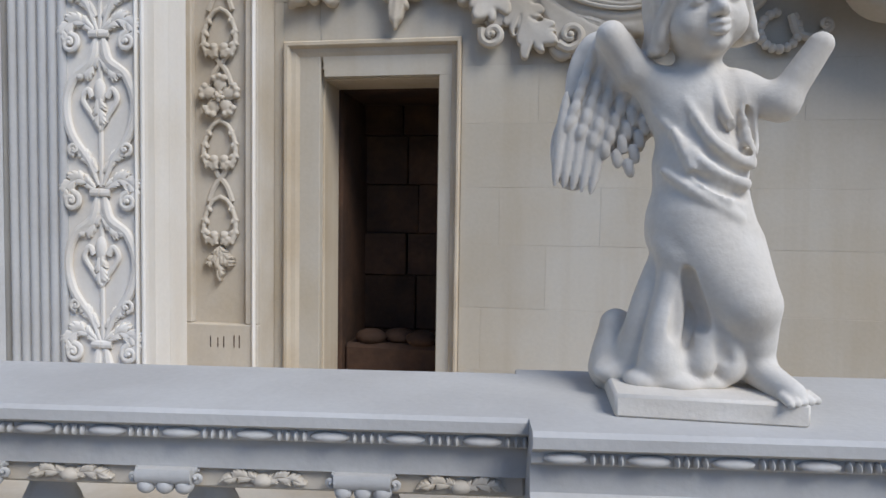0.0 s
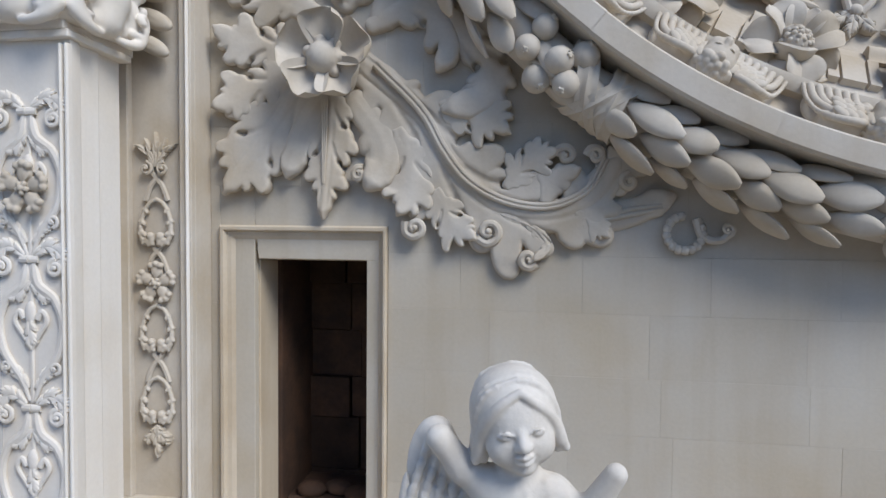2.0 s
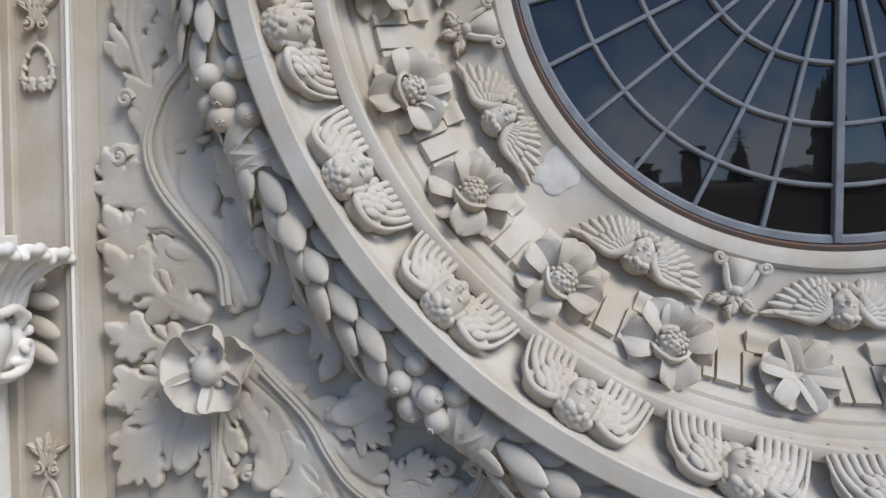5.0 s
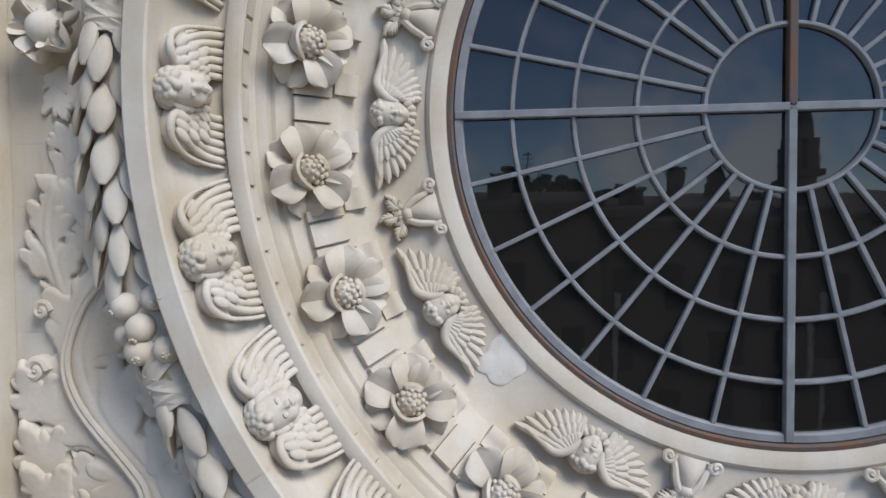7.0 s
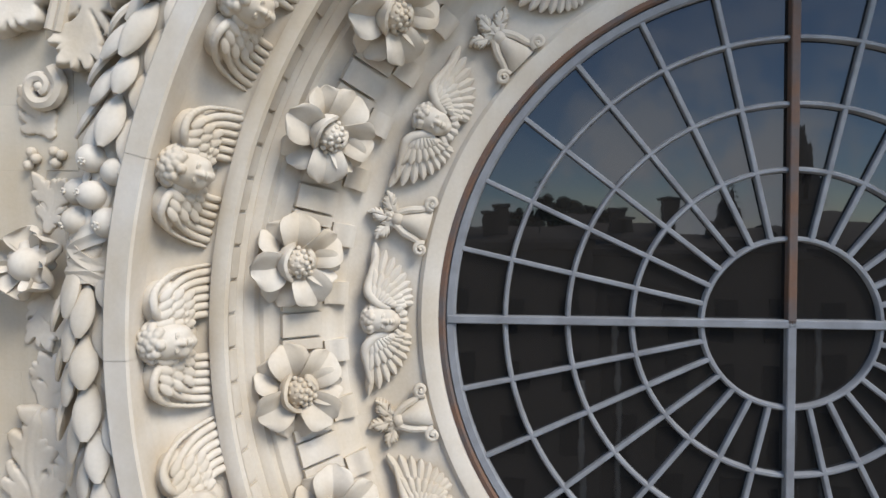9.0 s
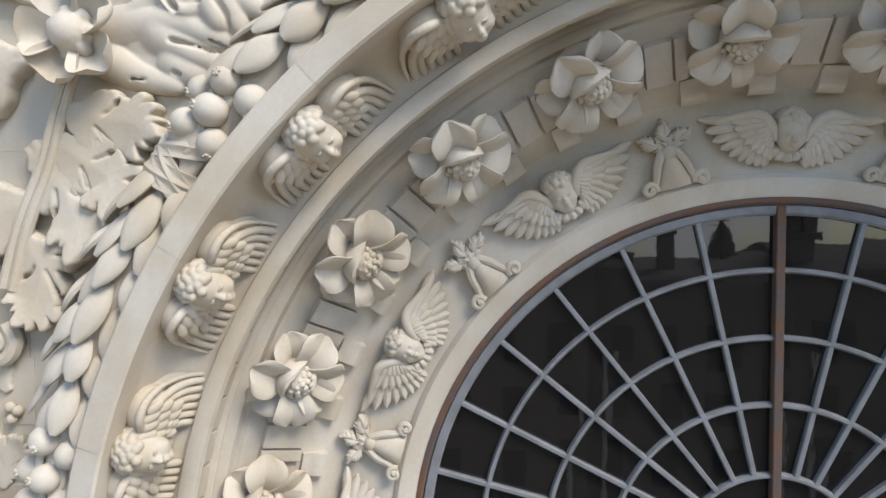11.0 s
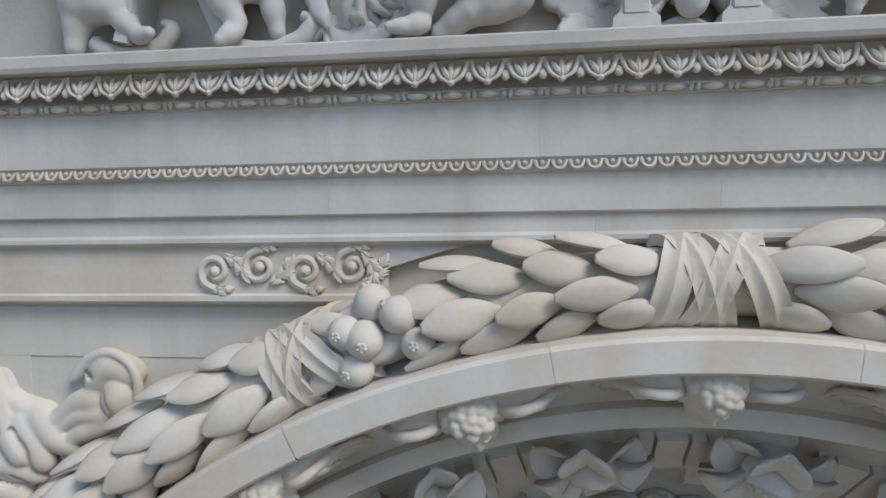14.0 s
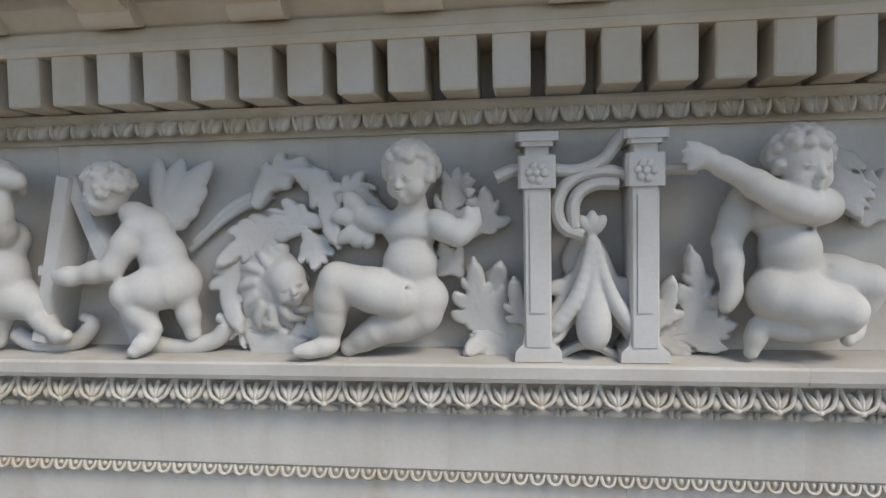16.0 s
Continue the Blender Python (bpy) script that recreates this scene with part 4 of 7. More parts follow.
def lily():
    """A small bell-shaped lily with curled ends; y outwards."""
    s = Soup()
    # the bell
    rows = []
    for i in range(9):
        u = i / 8
        w = 0.045 + 0.08 * u ** 1.2
        rows.append([Vector((w * math.cos(q), 0.03 - 0.2 * u, 0.062 * (1 + 0.5 * math.sin(math.pi * u)) * max(-0.3, math.sin(q)))) for q in (TAU * j / 14 for j in range(14))])
    s.add(loop_grid(rows))
    for k in (-1, 1):
        s.add(tube(spline([(k * 0.035, 0.05, 0.04), (k * 0.075, -0.02, 0.045), (k * 0.10, -0.10, 0.04), (k * 0.145, -0.165, 0.035)], 12), [0.026] * 6 + [0.025, 0.024, 0.023, 0.022, 0.021, 0.02, 0.02], 8))
        s.add(volute(k * 0.15, -0.15, 0.042, 200 if k > 0 else -20, 1.3 * -k, 0.022, 0.045))
        s.add(acanthus([(k * 0.01, 0.05), (k * 0.07, 0.10), (k * 0.16, 0.15)], 0.06, 2, 0.05, 0.02))
    s.add(ellipsoid((0, 0.04, 0.035), (0.05, 0.045, 0.045), 12, 8))
    s.add(acanthus([(0, 0.06), (0, 0.13), (0, 0.24)], 0.06, 2, 0.06, 0.02))
    return s.data("lily_ornament", STONE)


def fat_petal(L, W, T=0.05, arch=0.05, n=12, m=12, crease=0.014, notch=0.10, cup=0.10):
    """A thick petal along +x, dished and round-edged, with a crease down its middle and a lip that turns over."""
    rows = []
    for i in range(n + 1):
        u = i / n
        w = W * (0.30 + 0.70 * math.sin(math.pi * (0.06 + 0.5 * u)) ** 1.3) * max(0.12, 1 - max(0, (u - 0.66) / 0.36) ** 3) ** 0.5
        fat = T * (1 - 0.35 * u) * max(0.15, 1 - max(0, (u - 0.8) / 0.21) ** 4) ** 0.5
        top, low = [], []
        for j in range(m + 1):
            v = math.sin(math.pi / 2 * (2 * j / m - 1))
            x = L * u * (1 - notch * (1 - abs(v)) ** 2 * u ** 6) - 0.06 * L * v * v * u
            mid = arch * math.sin(math.pi * 0.88 * u) + cup * v * v * (0.3 + 0.7 * u) * (1 - 0.5 * u ** 3) - crease * math.exp(-14 * v * v) * min(1, 4 * (1 - u) + 0.3) - 0.02 * max(0, abs(v) - 0.72) * 3 * u
            h = fat * 0.5 * max(0.1, 1 - abs(v) ** 5) ** 0.5
            top.append(Vector((x, w * v, mid + h)))
            low.append(Vector((x, w * v, mid - h)))
        rows.append(top + low[::-1])
    return loop_grid(rows)


def rosette(name, mat, petals=7, L=0.28, W=0.122):
    """A flower with thick arched petals round a drooping bud of berries held by a large sepal and a small one."""
    top = new(name)
    p = Soup().add(fat_petal(L, W, 0.046, 0.085, notch=0.07)).data("petal", mat)
    q = Soup().add(fat_petal(L * 0.98, W * 0.95, 0.046, 0.07, notch=0.14, crease=0.02)).data("petal", mat)
    for i in range(petals):
        part("petal", p if i % 2 == 0 else q, top, m=pose(0, 0, 0.045 if i % 2 == 0 else 0.012, 9 * math.sin(2.3 * i), -6 - 6 * (i % 3), 360 * i / petals + 6 * math.sin(5 * i)) @ pose(0.03, 0, 0))
    part("calyx", Soup().add(ellipsoid((0, 0, -0.02), (0.16, 0.16, 0.07), 16, 8)).data("calyx", mat), top)
    part("bud", Soup().add(ellipsoid((0, 0, 0.12), (0.088, 0.088, 0.115), 16, 12)).data("bud", mat), top)
    bs = Soup()
    rng = random.Random(7)
    for i in range(26):
        a, d = i * 2.39996, 0.094 * math.sqrt((i + 0.5) / 26)
        bs.add(ellipsoid((d * math.cos(a), d * math.sin(a) - 0.012, 0.228 - 0.075 * (d / 0.094) ** 2), rng.uniform(0.017, 0.021), 8, 6))
    tagged(part("berry_mass", bs.data("berry_mass", mat), top), kind="stuff")

    def sepal(width, tall):
        rows = []
        for i in range(10):  # a shell that cups the bud and closes to a blunt tip
            u = i / 9
            r, zz = 0.07 + 0.052 * math.sin(math.pi * (0.12 + 0.70 * u)), 0.02 + tall * u
            h = radians(width) * math.sqrt(max(0.03, 1 - max(0, (u - 0.35) / 0.68) ** 2))
            out = [Vector((r * math.cos(h * v), r * math.sin(h * v), zz + 0.012 * (1 - v * v) - 0.006 * math.exp(-30 * v * v))) for v in (-1, -0.75, -0.5, -0.25, 0, 0.25, 0.5, 0.75, 1)]
            rows.append(out + [Vector((v.x * 0.80, v.y * 0.80, v.z)) for v in out[::-1]])
        return Soup().add(loop_grid(rows)).data("sepal", mat)

    part("sepal", sepal(88, 0.245), top, m=pose(0, 0, 0, 0, 0, 90))
    part("sepal", sepal(52, 0.18), top, m=pose(0, 0, 0, 0, 0, -75))
    return top


def open_rosette(name, mat):
    """A flat flower of six broad heart-shaped petals that meet at a small eye."""
    top = new(name)
    p = Soup().add(fat_petal(0.26, 0.165, 0.05, 0.03, crease=0.03, notch=0.16)).data("petal", mat)
    for i in range(6):
        part("petal", p, top, m=pose(0, 0, 0.06 + 0.012 * (i % 2), 3 * math.sin(2 * i), -3, 60 * i + 25))
    part("calyx", Soup().add(ellipsoid((0, 0, 0.02), (0.17, 0.17, 0.07), 16, 8)).data("calyx", mat), top)
    return top


def repeat(first, places, label, category, group):
    """Sets the first thing and copies it to the other places."""
    tagged(first, label, category, group)
    first.matrix_basis = places[0]
    for m in places[1:]:
        copy_thing(first, m)


def in_cove(i):
    """The cherubs hang from the rim by their shoulders: flat to the cove at the crown, turned out to face the square at the foot."""
    a = radians(15 * i)
    lean = 50 + (17 if math.sin(a) < 0 else 9) * math.sin(a)
    c, q = math.cos(radians(lean)), math.sin(radians(lean))
    return rose_frame(3.72 - 0.14 * c + 0.13 * q, a, -0.33 + 0.14 * q + 0.13 * c, lean) @ pose(0, 0, 0, 0, 0, 2.5 * math.sin(5 * i)) @ Matrix.Scale(1.03 + 0.03 * math.sin(7.3 * i), 4)


repeat(cove_cherub(), [in_cove(i) for i in range(24)],
       "carved limestone cherub head with drooping wings in the cove", "cherub relief", "cherub heads round the cove")
repeat(inner_cherub(), [rose_frame(2.69, radians(30 * i), 0.80, 10, 0.03) @ pose(0, 0, 0, 0, 0, 3 * math.sin(4 * i)) @ Matrix.Scale(1.0, 4) for i in range(12)],
       "carved limestone cherub face with spread wings beside the window", "cherub relief", "winged faces round the window")
li = lily()
for i in range(12):
    if i == 7:  # lost, and filled with plaster
        continue
    ob = tagged(new("lily_ornament", li), "small carved limestone lily with curled ends", "carved ornament", "lilies round the window")
    ob.matrix_basis = rose_frame(2.665, radians(30 * i + 15), 0.805, 8, 0.015) @ Matrix.Scale(1.08, 4)
fl = tagged(rosette("rosette", STONE), "carved limestone flower with broad petals and a berried bud", "rosette", "rosettes round the rose")
for i in range(24):  # all nod a little towards the ground
    a = radians(15 * i + 7.5)
    nod = 29 + 19 * math.sin(a)
    tip_r, tip_y = 3.15 - 0.05 * max(0, math.sin(a)), 0.25 - 0.05 * max(0, math.sin(a))
    m = rose_frame(tip_r + 0.265 * math.sin(radians(nod)), a, tip_y + 0.265 * math.cos(radians(nod)), nod) @ pose(0, 0, 0, 0, 0, 25 * math.sin(3.7 * i)) @ Matrix.Scale(1.04, 4)
    if i == 0:
        fl.matrix_basis = m
    elif i == 17:
        plain = tagged(open_rosette("rosette", STONE), "flat carved limestone flower of six heart-shaped petals", "rosette", "rosettes round the rose")
        plain.matrix_basis = rose_frame(3.18, a, 0.47, 24)
    else:
        copy_thing(fl, m)


def block(name, w, h, d, mat, wavy=0.0):
    """A small bracket: a block whose face rolls in an S."""
    rows = []
    for x in (-w / 2, w / 2):
        ring = [Vector((x, -h / 2, -0.08)), Vector((x, h / 2, -0.08))]
        for i in range(9):
            u = 1 - i / 8
            ring.append(Vector((x, -h / 2 + h * u, d + wavy * math.sin(TAU * u))))
        rows.append(ring)
    bm = bmesh.new()
    vs, fs = loop_grid(rows)
    me = mesh(name, vs, fs, mat)
    bm.from_mesh(me)
    return mesh_of(name, bm, mat)


bracket = block("bracket", 0.15, 0.17, 0.06, STONE, 0.014)
for i in range(48):
    part("bracket", bracket, rose_window, m=rose_frame(3.045, radians(7.5 * i + 3.75), 0.655, 38))
plate, rail_strip = block("plate", 0.15, 0.27, 0.035, STONE), block("slip", 0.07, 0.27, 0.035, STONE)
for i in range(24):
    part("plate", plate, rose_window, m=rose_frame(3.20, radians(15 * i), 0.47, 41))
    for k in (-1, 1):
        part("slip", rail_strip, rose_window, m=rose_frame(3.20, radians(15 * i), 0.47, 41) @ pose(k * 0.13, 0, 0))
tooth = block("step_block", 0.188, 0.16, 0.034, STONE)
for i in range(104):
    part("step_block", tooth, rose_window, m=rose_frame(3.545, TAU * i / 104, 0.135, 90))

# ---- garland of laurel and fruit round the rose ----
garland = tagged(new("laurel_garland"), "carved limestone garland of laurel leaves and fruit bound by ribbons", "garland")
GR, GY, GT = 4.135, -0.15, 0.145
part("core", lathe("core", [(GR + GT * math.cos(radians(q)), GY + GT * math.sin(radians(q)) * 1.05) for q in range(0, 360, 24)], STONE, 160), garland)
leaf_a = Soup().add(plump(0.32, 0.08, 0.036, 12, 0.10, 1.15, -0.03)).data("leaf", STONE)
leaf_b = Soup().add(plump(0.29, 0.082, 0.038, 12, 0.05, 1.25, -0.025)).data("leaf", STONE)
leaf_c = Soup().add(plump(0.34, 0.074, 0.034, 12, 0.14, 1.05, -0.03)).data("leaf", STONE)


def fruit_mesh():
    s = Soup().add(ellipsoid((0, 0, 0), (0.083, 0.083, 0.086), 18, 12))
    s.add(ellipsoid((0.0, 0.0, 0.083), (0.022, 0.022, 0.012), 8, 6))
    for i in range(5):
        s.add(ellipsoid((0.017 * math.cos(i * TAU / 5), 0.017 * math.sin(i * TAU / 5), 0.09), 0.008, 6, 5))
    return s.data("fruit", STONE)


fruit = fruit_mesh()


def on_garland(a, phi, rho=1.0):
    """A frame on the garland: x down along it away from the crown of the rose, z off its surface."""
    er, et, ey = Vector((math.cos(a), 0, math.sin(a))), Vector((-math.sin(a), 0, math.cos(a))), Vector((0, 1, 0))
    x = et if math.cos(a) < 0 else -et
    n = (-ey * math.cos(phi) + er * math.sin(phi)).normalized()
    m = Matrix((x, n.cross(x), n)).transposed().to_4x4()
    m.translation = rose(GR, a, GY) + n * GT * rho
    return m


def band_over(a, lean, seed):
    """One fold of ribbon over the garland, from rim to wall."""
    pts = []
    for i in range(15):
        q = -70 + 185 * i / 14
        aa = a + lean * (i / 14 - 0.5)
        er = Vector((math.cos(aa), 0, math.sin(aa)))
        n = (Vector((0, -1, 0)) * math.cos(radians(q)) + er * math.sin(radians(q)))
        pts.append(rose(GR, aa, GY) + n * (GT + 0.055))
    rows = []
    for i, p in enumerate(pts):
        q = -70 + 185 * i / 14
        n = (Vector((0, -1, 0)) * math.cos(radians(q)) + Vector((math.cos(a), 0, math.sin(a))) * math.sin(radians(q)))
        w = Vector((-math.sin(a), 0, math.cos(a)))
        ring = []
        for j in range(9):
            v = j / 4 - 1
            ring.append(p + w * v * 0.07 + n * (0.006 * math.cos(2 * math.pi * v) - 0.006 * v * v))
        ring += [p - w * (j / 2 - 1) * 0.068 - n * 0.05 for j in range(5)]
        rows.append(ring)
    vs, fs = loop_grid(rows)
    return Soup().add((vs, fs)).data("ribbon", STONE)


RIBBONS = (114, 143.5, 173.5, 204, 234, 264)
rng = random.Random(11)
spans = [(92, 114)] + [(RIBBONS[i], RIBBONS[i + 1]) for i in range(5)]
PHI = (-42, -6, 32, 70)
for mirrored in (False, True):
    flip = (lambda d: 180 - d) if mirrored else (lambda d: d)
    for lo, hi in spans:
        stop = hi - (8.0 if hi - lo > 25 else 7.5)
        for row, ph in enumerate(PHI):
            d = lo + 1.6 + (1.85 if row % 2 else 0)
            while d < stop - 1.0:
                a = radians(flip(d))
                m = on_garland(a, radians(ph + rng.uniform(-5, 5)), 0.93 + 0.12 * (row % 2) + rng.uniform(-0.06, 0.06))
                part("leaf", rng.choice((leaf_a, leaf_b, leaf_c)), garland, m=m @ pose(-0.1, 0, 0, rng.uniform(-10, 10), -21 + rng.uniform(-4, 4), rng.uniform(-8, 8)) @ Matrix.Scale(rng.uniform(0.9, 1.08), 4))
                d += 3.75 + rng.uniform(-0.25, 0.25)
        for d, ph in ((hi - 7.0, -30), (hi - 7.2, 25), (hi - 5.0, 58), (hi - 4.8, 2), (hi - 3.0, -34), (hi - 3.2, 28)):
            a = radians(flip(d + rng.uniform(-0.5, 0.5)))
            part("fruit", fruit, garland, m=on_garland(a, radians(ph + rng.uniform(-7, 7)), 1.22) @ pose(0, 0, 0, rng.uniform(-40, 40), rng.uniform(-10, 50), 0) @ Matrix.Scale(rng.uniform(0.88, 1.06), 4))
            part("leaf", leaf_c, garland, m=on_garland(a, radians(ph + 22), 0.95) @ pose(0.02, 0, 0, 0, -10, rng.uniform(-30, 30)) @ Matrix.Scale(0.75, 4))
        a = radians(flip(hi))
        for k, lean in enumerate((0.085, -0.08, 0.02)):
            part("ribbon", band_over(a + radians(1.1 * (k - 1)), lean, k), garland, "crossed flat ribbon")
for k, lean in enumerate((0.07, -0.07, 0.045, -0.045)):
    part("ribbon", band_over(radians(90 + 1.3 * (k - 1.5)), lean, k), garland, "crossed flat ribbon")

# ---- ashlar facing of the wall ----
def clear_of_rose(x0, x1, z0, z1):
    dx, dz = max(x0, -x1, 0) if x0 * x1 > 0 else 0, max(z0 - ZC, ZC - z1, 0)
    return math.hypot(dx, dz) > 4.08


rng = random.Random(5)
z = -0.55
while z < 10.4:
    h = rng.choice((0.36, 0.40, 0.44))
    z1 = min(z + h, 10.5)
    x = -5.03 + rng.uniform(-0.5, 0)
    while x < 1.9:
        x1 = x + rng.uniform(0.55, 1.0)
        a, b = max(x, -5.03), min(x1, 1.9)
        if z < 2.38 and b > -4.96 and a < -3.80:  # the doorway
            pieces = [(a, -4.97), (-3.79, b)]
        else:
            pieces = [(a, b)]
        for p, q in pieces:
            if q - p > 0.06 and clear_of_rose(p, q, z, z1):
                me = box_mesh("ashlar", -(q - p) / 2, (q - p) / 2, 0.0, 0.05, 0.0, z1 - z - 0.0006, WALLSTONE, 0.0007)
                part("ashlar", me, wall, m=pose((p + q) / 2, rng.uniform(-0.0008, 0.0005), z))
        x = x1 + 0.0008
    z = z1

# ---- doorway ----
door_frame = tagged(new("door_1"), "moulded limestone frame round a dark doorway", "doorway", kind="structure")
# profile across the frame from its outer edge (0) to the opening (1): offset and depth
OUT, INN = (-4.96, -3.795, 2.385), (-4.71, -3.95, 2.15)


def door_moulding():
    prof = [(0.0, 0.03), (0.0, -0.03), (0.05, -0.045), (0.13, -0.045), (0.17, -0.03), (0.19, -0.014), (0.30, -0.008), (0.40, 0.006), (0.48, 0.026), (0.55, 0.044), (0.60, 0.05), (0.61, 0.036), (0.67, 0.03), (0.73, 0.036), (0.75, 0.062), (0.98, 0.066), (1.0, 0.075), (1.0, 0.36)]
    rows = []
    for k in range(4):
        row = []
        for u, d in prof:
            l, r, t = (OUT[i] + (INN[i] - OUT[i]) * u for i in range(3))
            x, zz = ((l, -0.02), (l, t), (r, t), (r, -0.02))[k]
            row.append(Vector((x, d, zz)))
        rows.append(row)
    vs, fs = grid(rows)
    me = mesh("moulding", vs, fs, DOORSTONE, False)
    return me


part("moulding", door_moulding(), door_frame)
passage = tagged(new("wall_passage"), "rough brown stone passage behind the doorway", "passage", kind="structure")
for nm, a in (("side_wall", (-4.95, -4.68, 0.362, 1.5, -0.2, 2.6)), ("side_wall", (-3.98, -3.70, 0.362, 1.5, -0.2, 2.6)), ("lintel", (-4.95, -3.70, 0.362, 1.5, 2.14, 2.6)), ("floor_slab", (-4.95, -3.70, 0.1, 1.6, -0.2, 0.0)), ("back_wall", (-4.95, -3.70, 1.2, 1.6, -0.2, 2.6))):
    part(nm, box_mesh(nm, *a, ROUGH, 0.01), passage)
rng = random.Random(8)
z = 0.0
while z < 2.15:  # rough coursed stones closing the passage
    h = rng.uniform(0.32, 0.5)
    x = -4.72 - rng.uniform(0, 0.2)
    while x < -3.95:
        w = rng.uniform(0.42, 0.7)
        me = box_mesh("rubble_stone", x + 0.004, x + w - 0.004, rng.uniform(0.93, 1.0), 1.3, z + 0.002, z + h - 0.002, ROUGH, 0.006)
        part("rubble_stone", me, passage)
        x += w
    z += h
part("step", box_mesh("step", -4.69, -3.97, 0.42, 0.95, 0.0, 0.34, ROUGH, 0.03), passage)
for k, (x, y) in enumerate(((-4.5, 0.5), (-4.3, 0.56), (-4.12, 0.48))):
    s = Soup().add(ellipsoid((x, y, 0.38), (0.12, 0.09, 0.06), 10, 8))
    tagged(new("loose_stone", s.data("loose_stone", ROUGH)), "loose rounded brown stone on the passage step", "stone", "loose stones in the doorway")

# ---- pier with the sunk strip, beside the doorway ----
pier = tagged(new("wall_pier"), "narrow limestone pier with a sunk carved strip", "pier", kind="structure")
ZS = (0.56, 3.25)
part("pier_body", box_mesh("pier_body", -5.70, -5.04, -0.19, 0.02, -0.6, 10.5, STONE, 0.004), pier)
for a in ((-5.70, -5.485, -0.24, -0.185, ZS[0], 10.5), (-5.125, -5.04, -0.24, -0.185, ZS[0], 10.5), (-5.70, -5.04, -0.24, -0.185, -0.6, ZS[0])):
    part("border", box_mesh("border", *a, STONE, 0.008), pier)
part("bead", box_mesh("bead", -5.145, -5.132, -0.205, -0.185, ZS[0], 10.5, STONE, 0.004), pier)
# the outer bead takes the paler stone, which paints in the pier's sunlit edge
part("bead", box_mesh("bead", -5.075, -5.05, -0.262, -0.235, -0.6, 10.5, PALE, 0.01), pier)
# scratched letters under the strip, drawn as strokes
for i, (x, h) in enumerate(((-5.36, 0.07), (-5.31, 0.06), (-5.27, 0.07), (-5.2, 0.08), (-5.165, 0.08))):
    part("scratch", box_mesh("scratch", x, x + 0.006, -0.243, -0.236, 0.41, 0.41 + h, ROUGH, 0.001), pier, "scratched stroke of worn lettering")


def drop_piece(kind):
    s = Soup()
    if kind == "loop":  # two leafy stems that close in a pair of curls
        C = Clay((-0.17, -0.16, -0.02), (0.17, 0.22, 0.08), 0.005)
        for k in (-1, 1):
            pts = spline([(0, 0.19, 0.02), (k * 0.06, 0.15, 0.02), (k * 0.105, 0.04, 0.025), (k * 0.095, -0.07, 0.03), (k * 0.03, -0.10, 0.03), (k * 0.032, -0.05, 0.035)], 24)
            C.path(pts, 0.012, 0.018, 0.006, False, 0)
            for q, sz in ((6, 0.8), (9, 1.0), (12, 1.15), (15, 1.2), (17, 1.1), (19, 0.9)):  # leaflets along the stem
                a = pts[q]
                d = (pts[q + 1] - pts[q - 1]).normalized()
                o = Vector((d.y, -d.x, 0)) * (1 if k > 0 else -1)
                C.blade(a, a + (o * 0.7 + d * 0.7) * 0.05 * sz, 0.015 * sz, 0.02, (0, 0, 1), 0.003)
                C.blade(a, a + (-o * 0.6 + d * 0.8) * 0.032 * sz, 0.011 * sz, 0.018, (0, 0, 1), 0.003)
            C.ball((k * 0.034, -0.052, 0.035), (0.028, 0.026, 0.024), None, 0.005)
        return C.data("carving", STONE)
    if kind == "tip":
        for k, L in ((-1, 0.1), (0, 0.17), (1, 0.1)):
            s.add(acanthus([(0, 0.05), (k * 0.05, -0.03), (k * 0.09, -L + 0.03)] if k else [(0, 0.06), (0, -0.05), (0, -L)], 0.045, 3, 0.045, 0.01))
    if kind == "palmette":
        for k in range(-2, 3):
            s.add(acanthus([(0, -0.08), (k * 0.035, 0.02), (k * 0.075, 0.15 - 0.04 * abs(k))], 0.026, 2, 0.04, 0.01))
        for k in (-1, 1):
            s.add(volute(k * 0.06, -0.09, 0.045, 90, 1.3 * k, 0.014, 0.03))
    if kind == "twist":
        for k in (-1, 1):
            s.add(tube([Vector((p.x, p.y, 0.015)) for p in spline([(k * 0.05, 0.12), (k * 0.02, 0.05), (-k * 0.04, -0.02), (-k * 0.08, -0.12)], 14)], [0.018, 0.018], 6, 0.7))
    if kind == "flower":  # five lobed petals, drilled between
        C = Clay((-0.17, -0.17, -0.02), (0.17, 0.17, 0.09), 0.005)
        for i in range(5):
            a = radians(90 + 72 * i)
            d, q = Vector((math.cos(a), math.sin(a), 0)), Vector((-math.sin(a), math.cos(a), 0))
            C.ball(d * 0.075 + Vector((0, 0, 0.02)), (0.055, 0.042, 0.026), (d, q, Vector((0, 0, 1))), 0.008)
            for e in (-1, 0, 1):
                C.ball(d * (0.115 + 0.012 * (e == 0)) + q * (0.034 * e) + Vector((0, 0, 0.035)), 0.021, None, 0.012)
            C.rod(d * 0.04 + Vector((0, 0, 0.052)), d * 0.11 + Vector((0, 0, 0.06)), 0.008, 0.005, 0.008, True)
            b = a + radians(36)
            C.rod((0.035 * math.cos(b), 0.035 * math.sin(b), 0.03), (0.075 * math.cos(b), 0.075 * math.sin(b), 0.03), 0.011, 0.007, 0.004, True)
            C.ball((0.026 * math.cos(b), 0.026 * math.sin(b), 0.045), 0.014, None, 0.004)
        C.ball((0, 0, 0.05), 0.018, None, 0.004)
        return C.data("carving", STONE)
    return s.data("carving", STONE)


